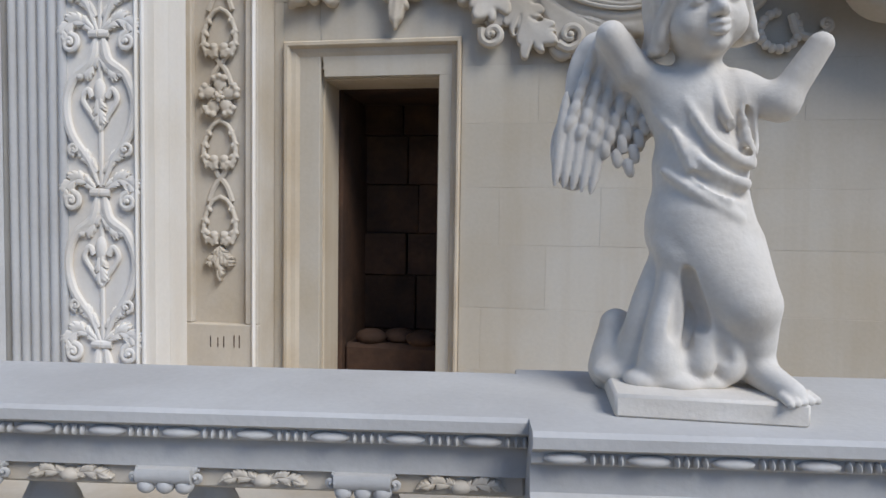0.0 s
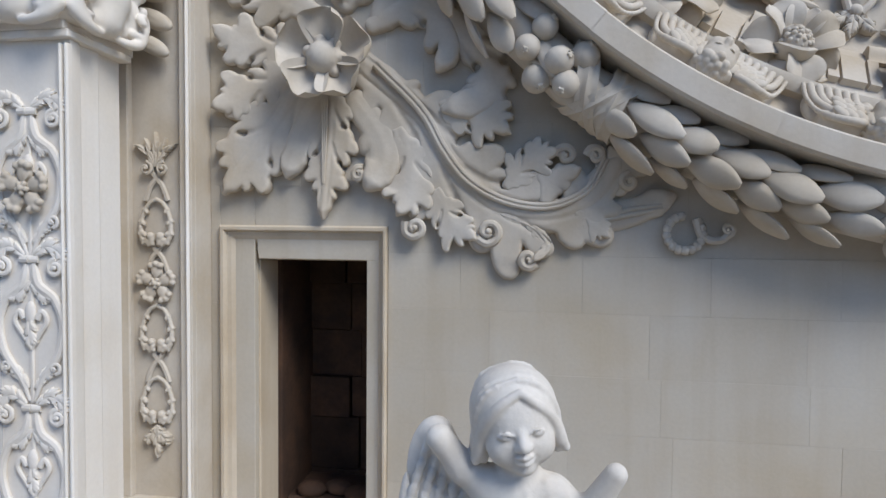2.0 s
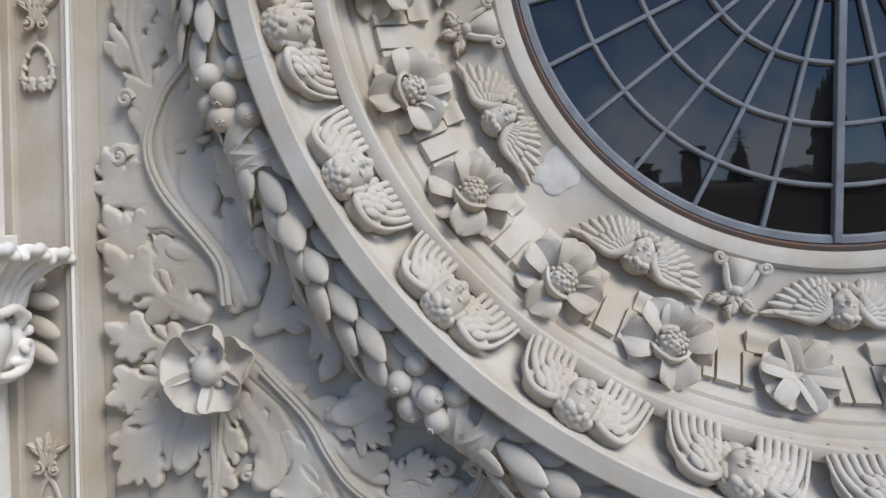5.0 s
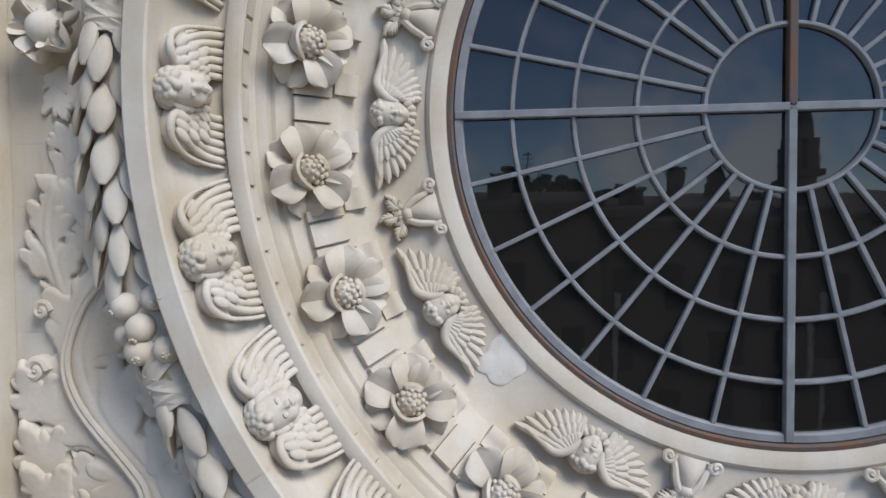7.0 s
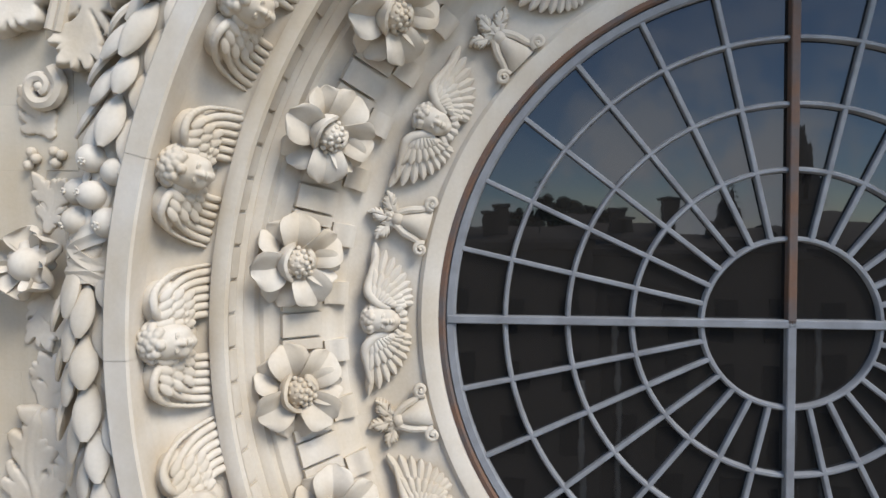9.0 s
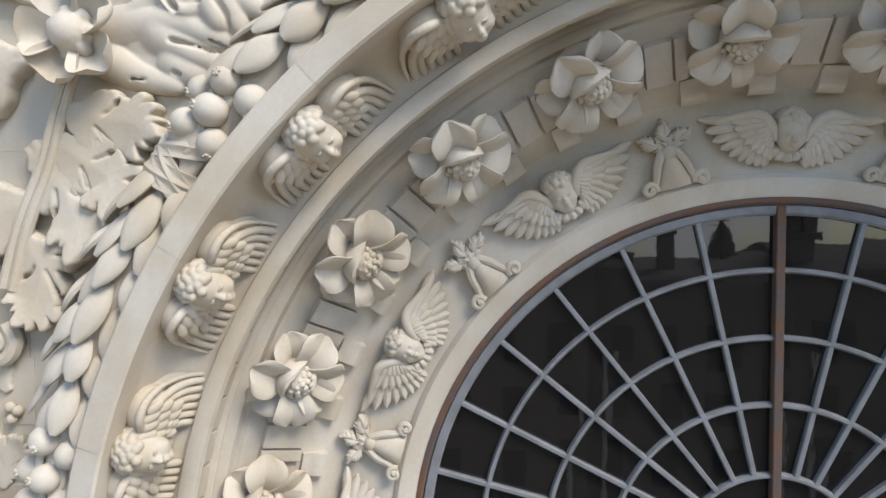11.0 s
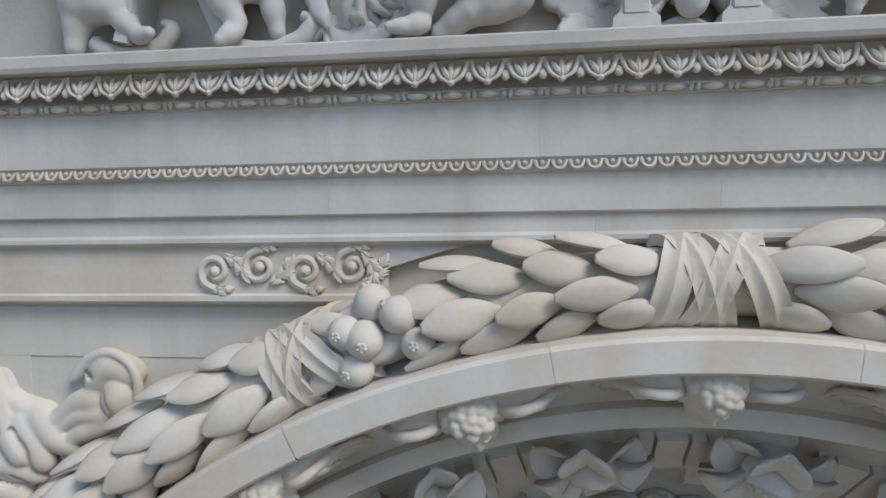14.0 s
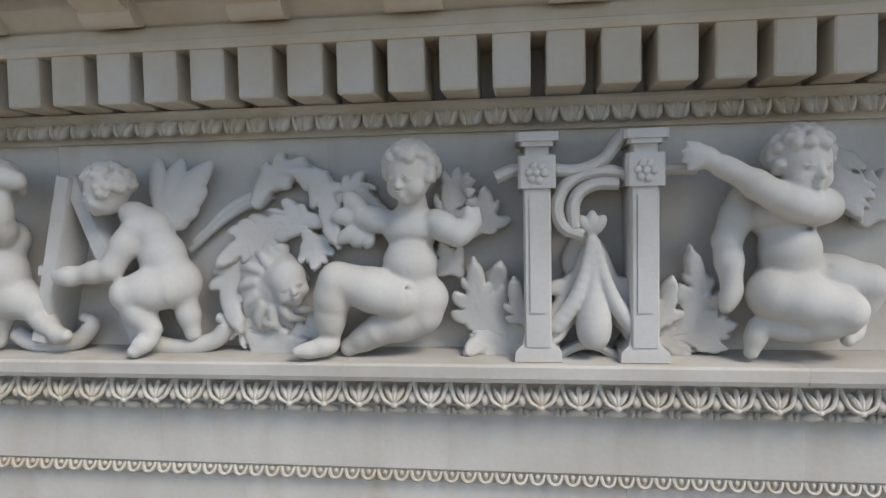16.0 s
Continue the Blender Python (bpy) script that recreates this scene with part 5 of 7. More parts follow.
strip_drop = tagged(new("floral_drop"), "carved limestone drop of flowers and loops in a sunk strip", "carved ornament")
pieces = {k: drop_piece(k) for k in ("loop", "tip", "palmette", "twist", "flower")}
for kind, zz in (("palmette", 2.84), ("twist", 2.66), ("loop", 2.36), ("twist", 2.18), ("flower", 2.0), ("loop", 1.66), ("twist", 1.46), ("loop", 1.18), ("tip", 1.0), ("loop", 5.35), ("palmette", 5.75)):
    part({"flower": "flower", "tip": "leaf_tip", "palmette": "palmette"}.get(kind, "loop"), pieces[kind], strip_drop, m=on_wall(-5.305, zz, -0.19))

# ---- pilaster with the candelabrum ----
pilaster = tagged(new("pilaster"), "white limestone pilaster carved with a candelabrum of scrolls", "pilaster", kind="structure")


def prism(name, plan, z0, z1, mat):
    vs, fs = loop_grid([[Vector((x, y, zz)) for x, y in plan] for zz in (z0, z1)])
    bm = bmesh.new()
    me = mesh(name, vs, fs, mat, False)
    bm.from_mesh(me)
    bmesh.ops.bevel(bm, geom=bm.edges[:], offset=0.006, segments=1, affect="EDGES")
    return mesh_of(name, bm, mat, False)


part("shaft", prism("shaft", [(-5.87, -0.93), (-5.33, -0.93), (-5.345, -0.84), (-5.37, -0.82), (-5.37, -0.66), (-5.395, -0.64), (-5.41, -0.42), (-5.56, -0.40), (-5.56, 0.0), (-6.6, 0.0), (-6.6, -0.88), (-6.14, -0.88), (-6.14, -0.93)], -0.6, 3.40, PALE), pilaster)
for x0, x1 in ((-5.385, -5.365), (-5.35, -5.325)):
    part("border", box_mesh("border", x0, x1, -0.965, -0.92, -0.6, 3.36, PALE, 0.008), pilaster)


reed = Soup().add(loop_grid([[Vector((0.026 * math.cos(a), -0.03 * math.sin(a), zz)) for a in [math.pi * j / 10 for j in range(11)]] for zz in (-0.6, 3.36)])).data("reed", RAILSTONE)
for i in range(6):
    part("reed", reed, pilaster, m=pose(-6.115 + 0.06 * i, -0.926, 0))


def flute_column(name, x, y, r, z0, z1, mat, flutes=20, seg=6):
    """A fluted half column."""
    ring = []
    for i in range(flutes):
        for j in range(seg):
            a = TAU * (i + j / seg) / flutes
            d = r * (1 - 0.085 * math.sin(math.pi * j / seg) ** 0.8) if j else r
            ring.append((x + d * math.cos(a), y + d * math.sin(a)))
    vs, fs = loop_grid([[Vector((p, q, zz)) for p, q in ring] for zz in (z0, z1)])
    return mesh(name, vs, fs, mat)


column = tagged(new("fluted_column"), "grey fluted limestone column beside the pilaster", "column")
part("shaft", flute_column("shaft", -6.5, -0.98, 0.36, -0.6, 3.4, RAILSTONE), column)


def candelabrum():
    s = Soup()
    s.add(tube([(0, 0, 0.01), (0, -0.8, 0.01)], 0.014, 6))
    for k in (-1, 1):
        s.add(tube([(k * 0.055, 0.0, 0.02), (-k * 0.0, 0.0, 0.03)], 0.022, 8))
        s.add(tube([Vector((p.x, p.y, 0.018)) for p in spline([(k * 0.02, -0.02), (k * 0.05, -0.14), (k * 0.15, -0.22), (k * 0.20, -0.36), (k * 0.17, -0.52), (k * 0.07, -0.66), (k * 0.015, -0.79)], 28)], [0.012, 0.02, 0.026, 0.028, 0.028, 0.028, 0.028] + [0.026] * 14 + [0.024, 0.022, 0.02, 0.018, 0.016, 0.014, 0.012, 0.01], 8))
        s.add(acanthus([(k * 0.03, 0.02), (k * 0.12, 0.07), (k * 0.20, 0.02), (k * 0.18, -0.06)], 0.06, 4, 0.04, 0.02))
        s.add(volute(k * 0.165, -0.045, 0.05, 90, 1.4 * k, 0.018, 0.03))
        s.add(acanthus([(0, -0.12), (k * 0.08, -0.2), (k * 0.15, -0.21)], 0.045, 3, 0.035, 0.015))
        s.add(tube([Vector((p.x, p.y, 0.02)) for p in spline([(0, -0.5), (k * 0.05, -0.42), (k * 0.10, -0.34), (k * 0.07, -0.29), (k * 0.04, -0.33)], 16)], [0.012, 0.02], 8))
        s.add(volute(k * 0.15, -0.60, 0.035, -90, 1.2 * k, 0.013, 0.025))
        s.add(acanthus([(k * 0.02, -0.72), (k * 0.09, -0.64), (k * 0.14, -0.62)], 0.04, 3, 0.03, 0.01))
    s.add(acanthus([(0, -0.32), (0, -0.42), (0, -0.5)], 0.05, 2, 0.045, 0.0))
    s.add(ellipsoid((0, -0.3, 0.02), (0.035, 0.07, 0.03)))
    return s.data("candelabrum", PALE)


cand, cflow = candelabrum(), pieces["flower"]
for i, zz in enumerate((0.55, 1.36, 2.19, 3.0)):
    part("candelabrum", cand, pilaster, m=on_wall(-5.59, zz, -0.93) @ Matrix.Diagonal((1, 1, 0.6, 1)))
part("flower", cflow, pilaster, m=on_wall(-5.59, 2.58, -0.945, 0, 0, 1.05))

# ---- capital ----
capital = tagged(new("capital"), "carved limestone capital with flaring leaves over small masks", "capital")
part("necking", prism("necking", [(-6.5, -0.975), (-5.31, -0.975), (-5.34, -0.40), (-6.5, -0.40)], 3.385, 3.43, PALE), capital)
part("bell", prism("bell", [(-6.45, -0.98), (-5.33, -0.98), (-5.36, -0.35), (-6.45, -0.35)], 3.43, 4.3, PALE), capital)
def crown():
    """Flaring leaves with deep hollows between them and rolled lips; x along the face, y up, z out of it."""
    C = Clay((-1.34, 3.80, -0.06), (-0.14, 4.34, 0.40), 0.0075)
    for i in range(9):
        u = i / 8
        C.rod((-1.1 - 0.06 * u, 3.86 + 0.34 * u, 0.0 + 0.10 * u ** 2), (-0.38 + 0.08 * u, 3.86 + 0.34 * u, 0.0 + 0.10 * u ** 2), 0.04, 0.04, 0.03)
    for b, t, lift in ((-1.0, -1.19, 0.02), (-0.85, -1.01, 0.0), (-0.70, -0.80, 0.01), (-0.57, -0.57, 0.0), (-0.46, -0.36, -0.03)):
        for k, r in ((-1, 0.030), (0, 0.020), (1, 0.030)):  # two raised edges and a middle rib
            e = 0.02 * (1 - abs(k))
            C.path([(b + 0.03 * k, 3.84, 0.035 - e), (b + 0.035 * k + 0.15 * (t - b), 3.98, 0.075 - e), (b + 0.045 * k + 0.5 * (t - b), 4.10 + lift, 0.145 - e), (t + 0.07 * k, 4.19 + lift - 0.01 * k * k, 0.235 - e), (t + 0.085 * k, 4.20 + lift - 0.025 * k * k, 0.285 - e)], 0.7 * r, r, 0.016, False, 14)
        C.path([(t - 0.105, 4.185 + lift, 0.24), (t - 0.05, 4.225 + lift, 0.27), (t + 0.01, 4.21 + lift, 0.285), (t + 0.06, 4.228 + lift, 0.265), (t + 0.105, 4.19 + lift, 0.235)], 0.017, 0.017, 0.035, False, 12)
        C.path([(b + 0.075, 3.9, 0.085), (0.6 * b + 0.4 * t + 0.08, 4.06, 0.115), (t + 0.105, 4.15 + lift, 0.19)], 0.018, 0.04, 0.008, True, 10)
    return C.data("leaf_crown", PALE)


def cartouche():
    """A swelling shield between rolled scrolls; same axes as the crown."""
    C = Clay((-1.14, 3.42, -0.06), (-0.28, 3.96, 0.24), 0.0065)
    C.rod((-0.95, 3.66, 0.0), (-0.50, 3.66, 0.0), 0.10, 0.10, 0.03)
    C.rod((-0.95, 3.54, 0.0), (-0.50, 3.54, 0.0), 0.07, 0.07, 0.03)
    C.ball((-0.68, 3.70, 0.06), (0.13, 0.145, 0.10), None, 0.03)
    C.ball((-0.70, 3.56, 0.05), (0.10, 0.10, 0.08), None, 0.05)
    C.path([(-0.83, 3.76, 0.13), (-0.86, 3.64, 0.13), (-0.80, 3.53, 0.13)], 0.010, 0.012, 0.012, True)
    C.path([(-1.0, 3.74, 0.08), (-0.92, 3.82, 0.11), (-0.82, 3.87, 0.13), (-0.70, 3.85, 0.16), (-0.57, 3.86, 0.13), (-0.48, 3.82, 0.10), (-0.45, 3.75, 0.07)], 0.014, 0.026, 0.035, False, 20)
    C.path([(-0.85, 3.815, 0.16), (-0.70, 3.81, 0.19), (-0.56, 3.81, 0.16)], 0.012, 0.012, 0.012, True)
    for cx, cz, sg in ((-0.47, 3.60, 1), (-0.93, 3.60, -1)):
        C.ball((cx, cz, 0.03), (0.10, 0.11, 0.06), None, 0.03)
        C.path([(cx + sg * (0.085 - 0.010 * j) * math.cos(0.75 * j - 2.2), cz + (0.09 - 0.010 * j) * math.sin(0.75 * j - 2.2), 0.085 + 0.006 * j) for j in range(9)], 0.024, 0.014, 0.016, False, 24)
        C.ball((cx + 0.01 * sg, cz + 0.005, 0.12), 0.014, None, 0.006, True)
        C.path([(cx - sg * 0.16, 3.46, 0.07), (cx - sg * 0.07, 3.455, 0.09), (cx + sg * 0.01, 3.48, 0.09), (cx + sg * 0.07, 3.54, 0.07)], 0.014, 0.026, 0.03, False, 10)
    for yy, zz, r in ((-0.40, 3.79, 0.042), (-0.375, 3.70, 0.036), (-0.39, 3.60, 0.03)):
        C.ball((yy, zz, 0.05), r, None, 0.012)
        C.ball((yy + 0.02, zz, 0.05 + 0.9 * r), 0.008, None, 0.006, True)
    return C.data("cartouche", PALE)


ON_SIDE = Matrix(((0, 0, 1, -5.335), (1, 0, 0, 0), (0, 1, 0, 0), (0, 0, 0, 1)))  # the capital's return towards the doorway
ON_FRONT = Matrix(((1, 0, 0, -4.90), (0, 0, -1, -0.97), (0, 1, 0, 0), (0, 0, 0, 1)))
for nm, me in (("leaf_crown", crown()), ("cartouche", cartouche())):
    part(nm, me, capital, m=ON_SIDE)
    part(nm, me, capital, m=ON_FRONT)
C = Clay((-5.56, -0.40, 3.38), (-5.06, -0.14, 4.30), 0.0075)
for p0, p1, w in (((-5.42, 3.89), (-5.15, 3.85), 0.06), ((-5.42, 3.76), (-5.145, 3.64), 0.06), ((-5.42, 3.60), (-5.17, 3.47), 0.055), ((-5.42, 3.96), (-5.24, 4.0), 0.05)):  # side leaves against the pier
    C.blade((p0[0], -0.24, p0[1]), (p1[0], -0.27, p1[1]), w, 0.04, (0, -1, 0), 0.008)
    C.path([(p0[0], -0.29, p0[1]), (p1[0] - 0.03, -0.315, p1[1])], 0.008, 0.008, 0.012, True, 0)
for j in range(3):
    C.path([(-5.44 + 0.03 * j, -0.24, 3.9), (-5.39 + 0.035 * j, -0.24, 4.06), (-5.29 + 0.03 * j, -0.26, 4.18 - 0.02 * j), (-5.17 + 0.012 * j, -0.27, 4.18 - 0.05 * j)], 0.03, 0.016, 0.008, False, 12)
part("side_leaf", C.data("side_leaf", STONE), capital)
upper_shaft = tagged(new("upper_pilaster"), "pale fluted limestone shaft above the capital", "pilaster", kind="structure")
plan = [(-6.6, -0.9)]
for i in range(7):
    x = -6.3 + 0.135 * i
    plan += [(x, -0.9), (x + 0.02, -0.86), (x + 0.075, -0.855), (x + 0.095, -0.9)]
plan += [(-5.36, -0.9), (-5.40, -0.4), (-5.56, -0.38), (-5.56, 0.0), (-6.6, 0.0)]
part("shaft", prism("shaft", plan, 4.30, 10.5, PALE), upper_shaft)

# ---- acanthus scrolls in the corners round the rose ----
def scroll_thing(label):
    return tagged(new("acanthus_scroll"), label, "carved ornament", "scrolls in the corners")


def L(thing, pts, w, lobes, h=0.08, lift=0.05, sides=(1, 1), base=0.0, fore=0.55, root=0.35):
    part("leaf", clay_leaf("leaf", pts, w, lobes, h, lift, sides, base, fore, root, STONE, 3), thing, m=on_wall(0, 0, 0))


def S(thing, pts, r0, r1, ribs=2, zz=0.05):
    part("stalk", Soup().add(stem(pts, r0, r1, 30, zz, ribs)).data("stalk", STONE), thing, m=on_wall(0, 0, 0))


def V(thing, x, y, r, a0, turns, t=0.03, zz=0.05):
    part("volute", Soup().add(volute(x, y, r, a0, turns, t, zz)).data("volute", STONE), thing, m=on_wall(0, 0, 0))


def big_flower(thing, x, z, r, angles, out=0.1):
    p = Soup().add(fat_petal(r, r * 0.60, 0.05, -0.02, crease=0.006, notch=0.04, cup=0.20)).data("petal", STONE)
    for a in angles:
        part("petal", p, thing, m=on_wall(x, z, -out) @ pose(0, 0, 0, 8 * math.sin(a), -24 - 8 * math.sin(2 * a), a) @ pose(0.07, 0, 0))
    b = Soup().add(ellipsoid((0, 0, 0.06), (0.105, 0.105, 0.1), 14, 10))
    for i in range(7):
        b.add(ellipsoid((0.11 * math.cos(i * 0.9), 0.11 * math.sin(i * 0.9), 0.03), (0.045, 0.045, 0.05), 8, 6))
    part("bud", Soup().add(melted(b, 0.012, 1)).data("bud", STONE), thing, m=on_wall(x, z, -out - 0.04))


low = scroll_thing("carved limestone acanthus scroll with a large five-petalled flower above the doorway")
big_flower(low, -4.17, 3.44, 0.27, (80, 18, -52, -122, 165))
S(low, [(-3.86, 3.42), (-3.56, 3.12), (-3.42, 2.88), (-3.26, 2.68), (-3.02, 2.55), (-2.75, 2.52), (-2.53, 2.62), (-2.42, 2.81)], 0.018, 0.012, 2, 0.082)
L(low, [(-4.0, 3.46), (-3.56, 3.08), (-3.36, 2.78), (-3.08, 2.54), (-2.75, 2.49), (-2.49, 2.6), (-2.34, 2.82)], 0.34, 4, 0.10, 0.02, (1.0, 0.62), 0.0, 0.3, 0.6)
for x, z0, r, a0, turn in ((-3.60, 2.38, 0.075, 150, 1.3), (-3.13, 2.36, 0.085, -150, 1.3), (-2.88, 2.19, 0.06, -30, -1.2), (-3.97, 2.72, 0.045, 60, 1.2), (-2.66, 2.83, 0.06, 180, -1.2), (-2.48, 2.83, 0.055, 180, -1.2), (-2.28, 2.67, 0.05, 90, 1.2), (-3.9, 4.24, 0.05, 0, 1.2)):
    V(low, x, z0, r, a0, turn, 0.03, 0.06)
for pts, w, n, sides, fore in (([(-4.0, 3.2), (-3.84, 2.98), (-3.8, 2.8), (-3.88, 2.68)], 0.15, 1, (1, 0.8), 0.5), ([(-3.72, 3.0), (-3.64, 2.8), (-3.63, 2.6), (-3.7, 2.48)], 0.15, 2, (1, 1), 0.5),
                               ([(-3.9, 3.68), (-3.65, 3.78), (-3.46, 3.7), (-3.38, 3.52), (-3.44, 3.40)], 0.13, 2, (1, 0.4), 0.6), ([(-3.61, 3.92), (-3.31, 3.58), (-3.12, 3.38), (-3.18, 3.2), (-3.37, 3.14)], 0.15, 2, (0.8, 1), 0.5),
                               ([(-3.44, 3.14), (-3.2, 3.1), (-3.02, 2.98)], 0.16, 2, (1, 1), 0.5), ([(-3.84, 3.72), (-3.73, 3.98), (-3.72, 4.16), (-3.84, 4.28)], 0.10, 1, (1, 0.6), 0.5),
                               ([(-3.02, 2.64), (-2.88, 2.8), (-2.72, 2.86)], 0.11, 2, (1, 1), 0.5), ([(-2.78, 2.55), (-2.74, 2.68), (-2.6, 2.74)], 0.10, 1, (1, 1), 0.5), ([(-2.6, 2.5), (-2.48, 2.4), (-2.4, 2.34)], 0.07, 2, (1, 1), 0.5),
                               ([(-3.1, 2.48), (-2.88, 2.4), (-2.76, 2.28), (-2.84, 2.19)], 0.045, 3, (1, 0.6), 0.5), ([(-2.46, 2.62), (-2.34, 2.74), (-2.27, 2.88)], 0.13, 2, (1, 1), 0.5), ([(-3.46, 2.62), (-3.36, 2.42), (-3.22, 2.32)], 0.14, 2, (1, 0.7), 0.5),
                               ([(-4.16, 3.3), (-4.18, 2.92), (-4.21, 2.46)], 0.15, 3, (1, 1), 0.45), ([(-4.22, 3.24), (-4.36, 3.0), (-4.44, 2.76)], 0.10, 1, (0.8, 1), 0.5),
                               ([(-4.26, 3.46), (-4.52, 3.1), (-4.7, 2.85), (-4.88, 2.62)], 0.26, 3, (1, 0.9), 0.4), ([(-4.36, 3.42), (-4.64, 3.3), (-4.82, 3.22), (-4.95, 3.18)], 0.16, 2, (1, 0.8), 0.4),
                               ([(-4.3, 3.56), (-4.6, 3.56), (-4.8, 3.59), (-4.94, 3.68)], 0.15, 2, (1, 1), 0.4), ([(-4.28, 3.76), (-4.6, 3.91), (-4.8, 4.02), (-4.93, 4.2)], 0.18, 2, (1, 1), 0.4)):
    L(low, pts, w, n, 0.095, 0.05, sides, 0.0, fore, 0.5)
for i in range(3):
    S(low, [(-4.215 + 0.015 * i, 3.2), (-4.212 + 0.012 * i, 2.95), (-4.21 + 0.004 * i, 2.66)], 0.01, 0.006, 1, 0.085)
L(low, [(-2.55, 2.42), (-2.3, 2.47), (-2.06, 2.57)], 0.07, 1, 0.06, 0.03)
S(low, [(-2.5, 2.43), (-2.3, 2.48), (-2.08, 2.52)], 0.02, 0.015, 2, 0.04)
for i in range(15):
    a = radians(100 + i * 21.5)
    part("bead", Soup().add(ellipsoid((0, 0, 0), (0.028, 0.028, 0.03), 8, 6)).data("bead", STONE), low, m=pose(-1.945 + 0.105 * math.cos(a), -0.03, 2.36 + 0.105 * math.sin(a)))
S(low, [(-1.88, 2.45), (-1.84, 2.34), (-1.74, 2.32), (-1.68, 2.38)], 0.028, 0.02, 1, 0.03)
V(low, -1.7, 2.385, 0.04, -90, 1.2, 0.018, 0.03)
tall = scroll_thing("tall carved limestone acanthus stalk beside the garland")
S(tall, [(-4.10, 3.84), (-4.13, 4.08), (-4.23, 4.23), (-4.54, 4.59), (-4.634, 4.885), (-4.53, 5.2), (-4.36, 5.42), (-4.3, 5.6)], 0.022, 0.016, 2, 0.085)
L(tall, [(-4.02, 3.86), (-4.16, 4.14), (-4.46, 4.5), (-4.6, 4.88), (-4.52, 5.2), (-4.34, 5.5)], 0.36, 3, 0.095, 0.02, (0.9, 0.85), 0.0, 0.35, 0.7)
for pts, w, n in (([(-4.36, 4.1), (-4.66, 4.14), (-4.84, 4.27), (-4.94, 4.46)], 0.19, 2), ([(-4.44, 4.33), (-4.7, 4.46), (-4.88, 4.64), (-4.94, 4.84)], 0.17, 2),
                  ([(-4.1, 4.2), (-3.98, 4.42), (-4.02, 4.66), (-4.14, 4.84)], 0.15, 2), ([(-4.5, 4.86), (-4.34, 4.98), (-4.26, 5.14), (-4.3, 5.32)], 0.14, 2),
                  ([(-4.56, 5.1), (-4.7, 5.4), (-4.76, 5.7), (-4.68, 6.0)], 0.17, 3), ([(-4.42, 5.4), (-4.5, 5.7), (-4.6, 5.9), (-4.78, 6.02)], 0.14, 2)):
    L(tall, pts, w, n, 0.08, 0.05)
V(tall, -4.85, 4.82, 0.075, 0, 1.3, 0.035)
V(tall, -4.8, 5.2, 0.06, 0, 1.3, 0.028)
side = scroll_thing("carved limestone flower and sprig on the narrow wall beside the garland")
big_flower(side, -4.66, 6.92, 0.18, (90, 30, -40, -100, 160, 210), 0.05)
for pts, w, n in (([(-4.66, 6.72), (-4.7, 6.55), (-4.62, 6.4)], 0.10, 2), ([(-4.66, 6.72), (-4.56, 6.56), (-4.5, 6.46)], 0.09, 2), ([(-4.64, 7.12), (-4.62, 7.3), (-4.7, 7.46)], 0.08, 2), ([(-4.64, 7.12), (-4.56, 7.32), (-4.5, 7.42)], 0.08, 2),
                  ([(-4.6, 7.7), (-4.7, 7.86), (-4.66, 8.06)], 0.12, 2), ([(-4.7, 6.0), (-4.62, 6.2), (-4.68, 6.36)], 0.13, 2)):
    L(side, pts, w, n, 0.05, 0.03)
V(side, -4.62, 7.98, 0.13, 60, -1.4, 0.05, 0.05)
for x, zz in ((-4.74, 7.52), (-4.69, 7.56), (-4.72, 7.6), (-4.56, 7.53), (-4.52, 7.58), (-4.57, 7.6)):
    part("bead", Soup().add(ellipsoid((0, 0, 0), 0.032, 8, 6)).data("bead", STONE), side, m=pose(x, -0.03, zz))
high = scroll_thing("carved limestone acanthus scroll with a hooded bud under the entablature")
S(high, [(-4.5, 8.3), (-4.4, 8.65), (-4.25, 9.0), (-4.16, 9.3), (-4.05, 9.6)], 0.035, 0.025, 2, 0.09)
big_flower(high, -4.0, 9.69, 0.24, (100, 30, -45, 190, 250), 0.12)
for pts, w, n, sides in (([(-4.12, 9.3), (-3.92, 9.24), (-3.72, 9.22), (-3.54, 9.14)], 0.2, 2, (1, 0.8)),
                         ([(-4.2, 9.14), (-4.0, 9.0), (-3.86, 8.9), (-3.88, 8.68)], 0.19, 2, (1, 1)), ([(-4.35, 9.1), (-4.15, 8.85), (-4.06, 8.65), (-4.1, 8.44)], 0.18, 2, (1, 1)),
                         ([(-4.4, 8.8), (-4.62, 8.7), (-4.78, 8.5), (-4.84, 8.3)], 0.19, 2, (1, 1)), ([(-4.42, 8.6), (-4.3, 8.42), (-4.34, 8.22), (-4.44, 8.1)], 0.16, 2, (1, 1)),
                         ([(-4.4, 9.6), (-4.64, 9.5), (-4.82, 9.3), (-4.9, 9.05)], 0.2, 2, (1, 1)), ([(-4.35, 9.95), (-4.6, 10.15), (-4.82, 10.16), (-4.95, 10.05)], 0.19, 2, (1, 1))):
    part("leaf", clay_leaf("leaf", pts, w, n, 0.13, 0.07, sides, 0.0, 0.5, 0.55, STONE, 4), high, m=on_wall(0, 0, 0))
C = Clay((-4.05, 9.30, -0.05), (-2.45, 10.42, 0.26), 0.0078)  # the curling leaves that end at the hooded bud
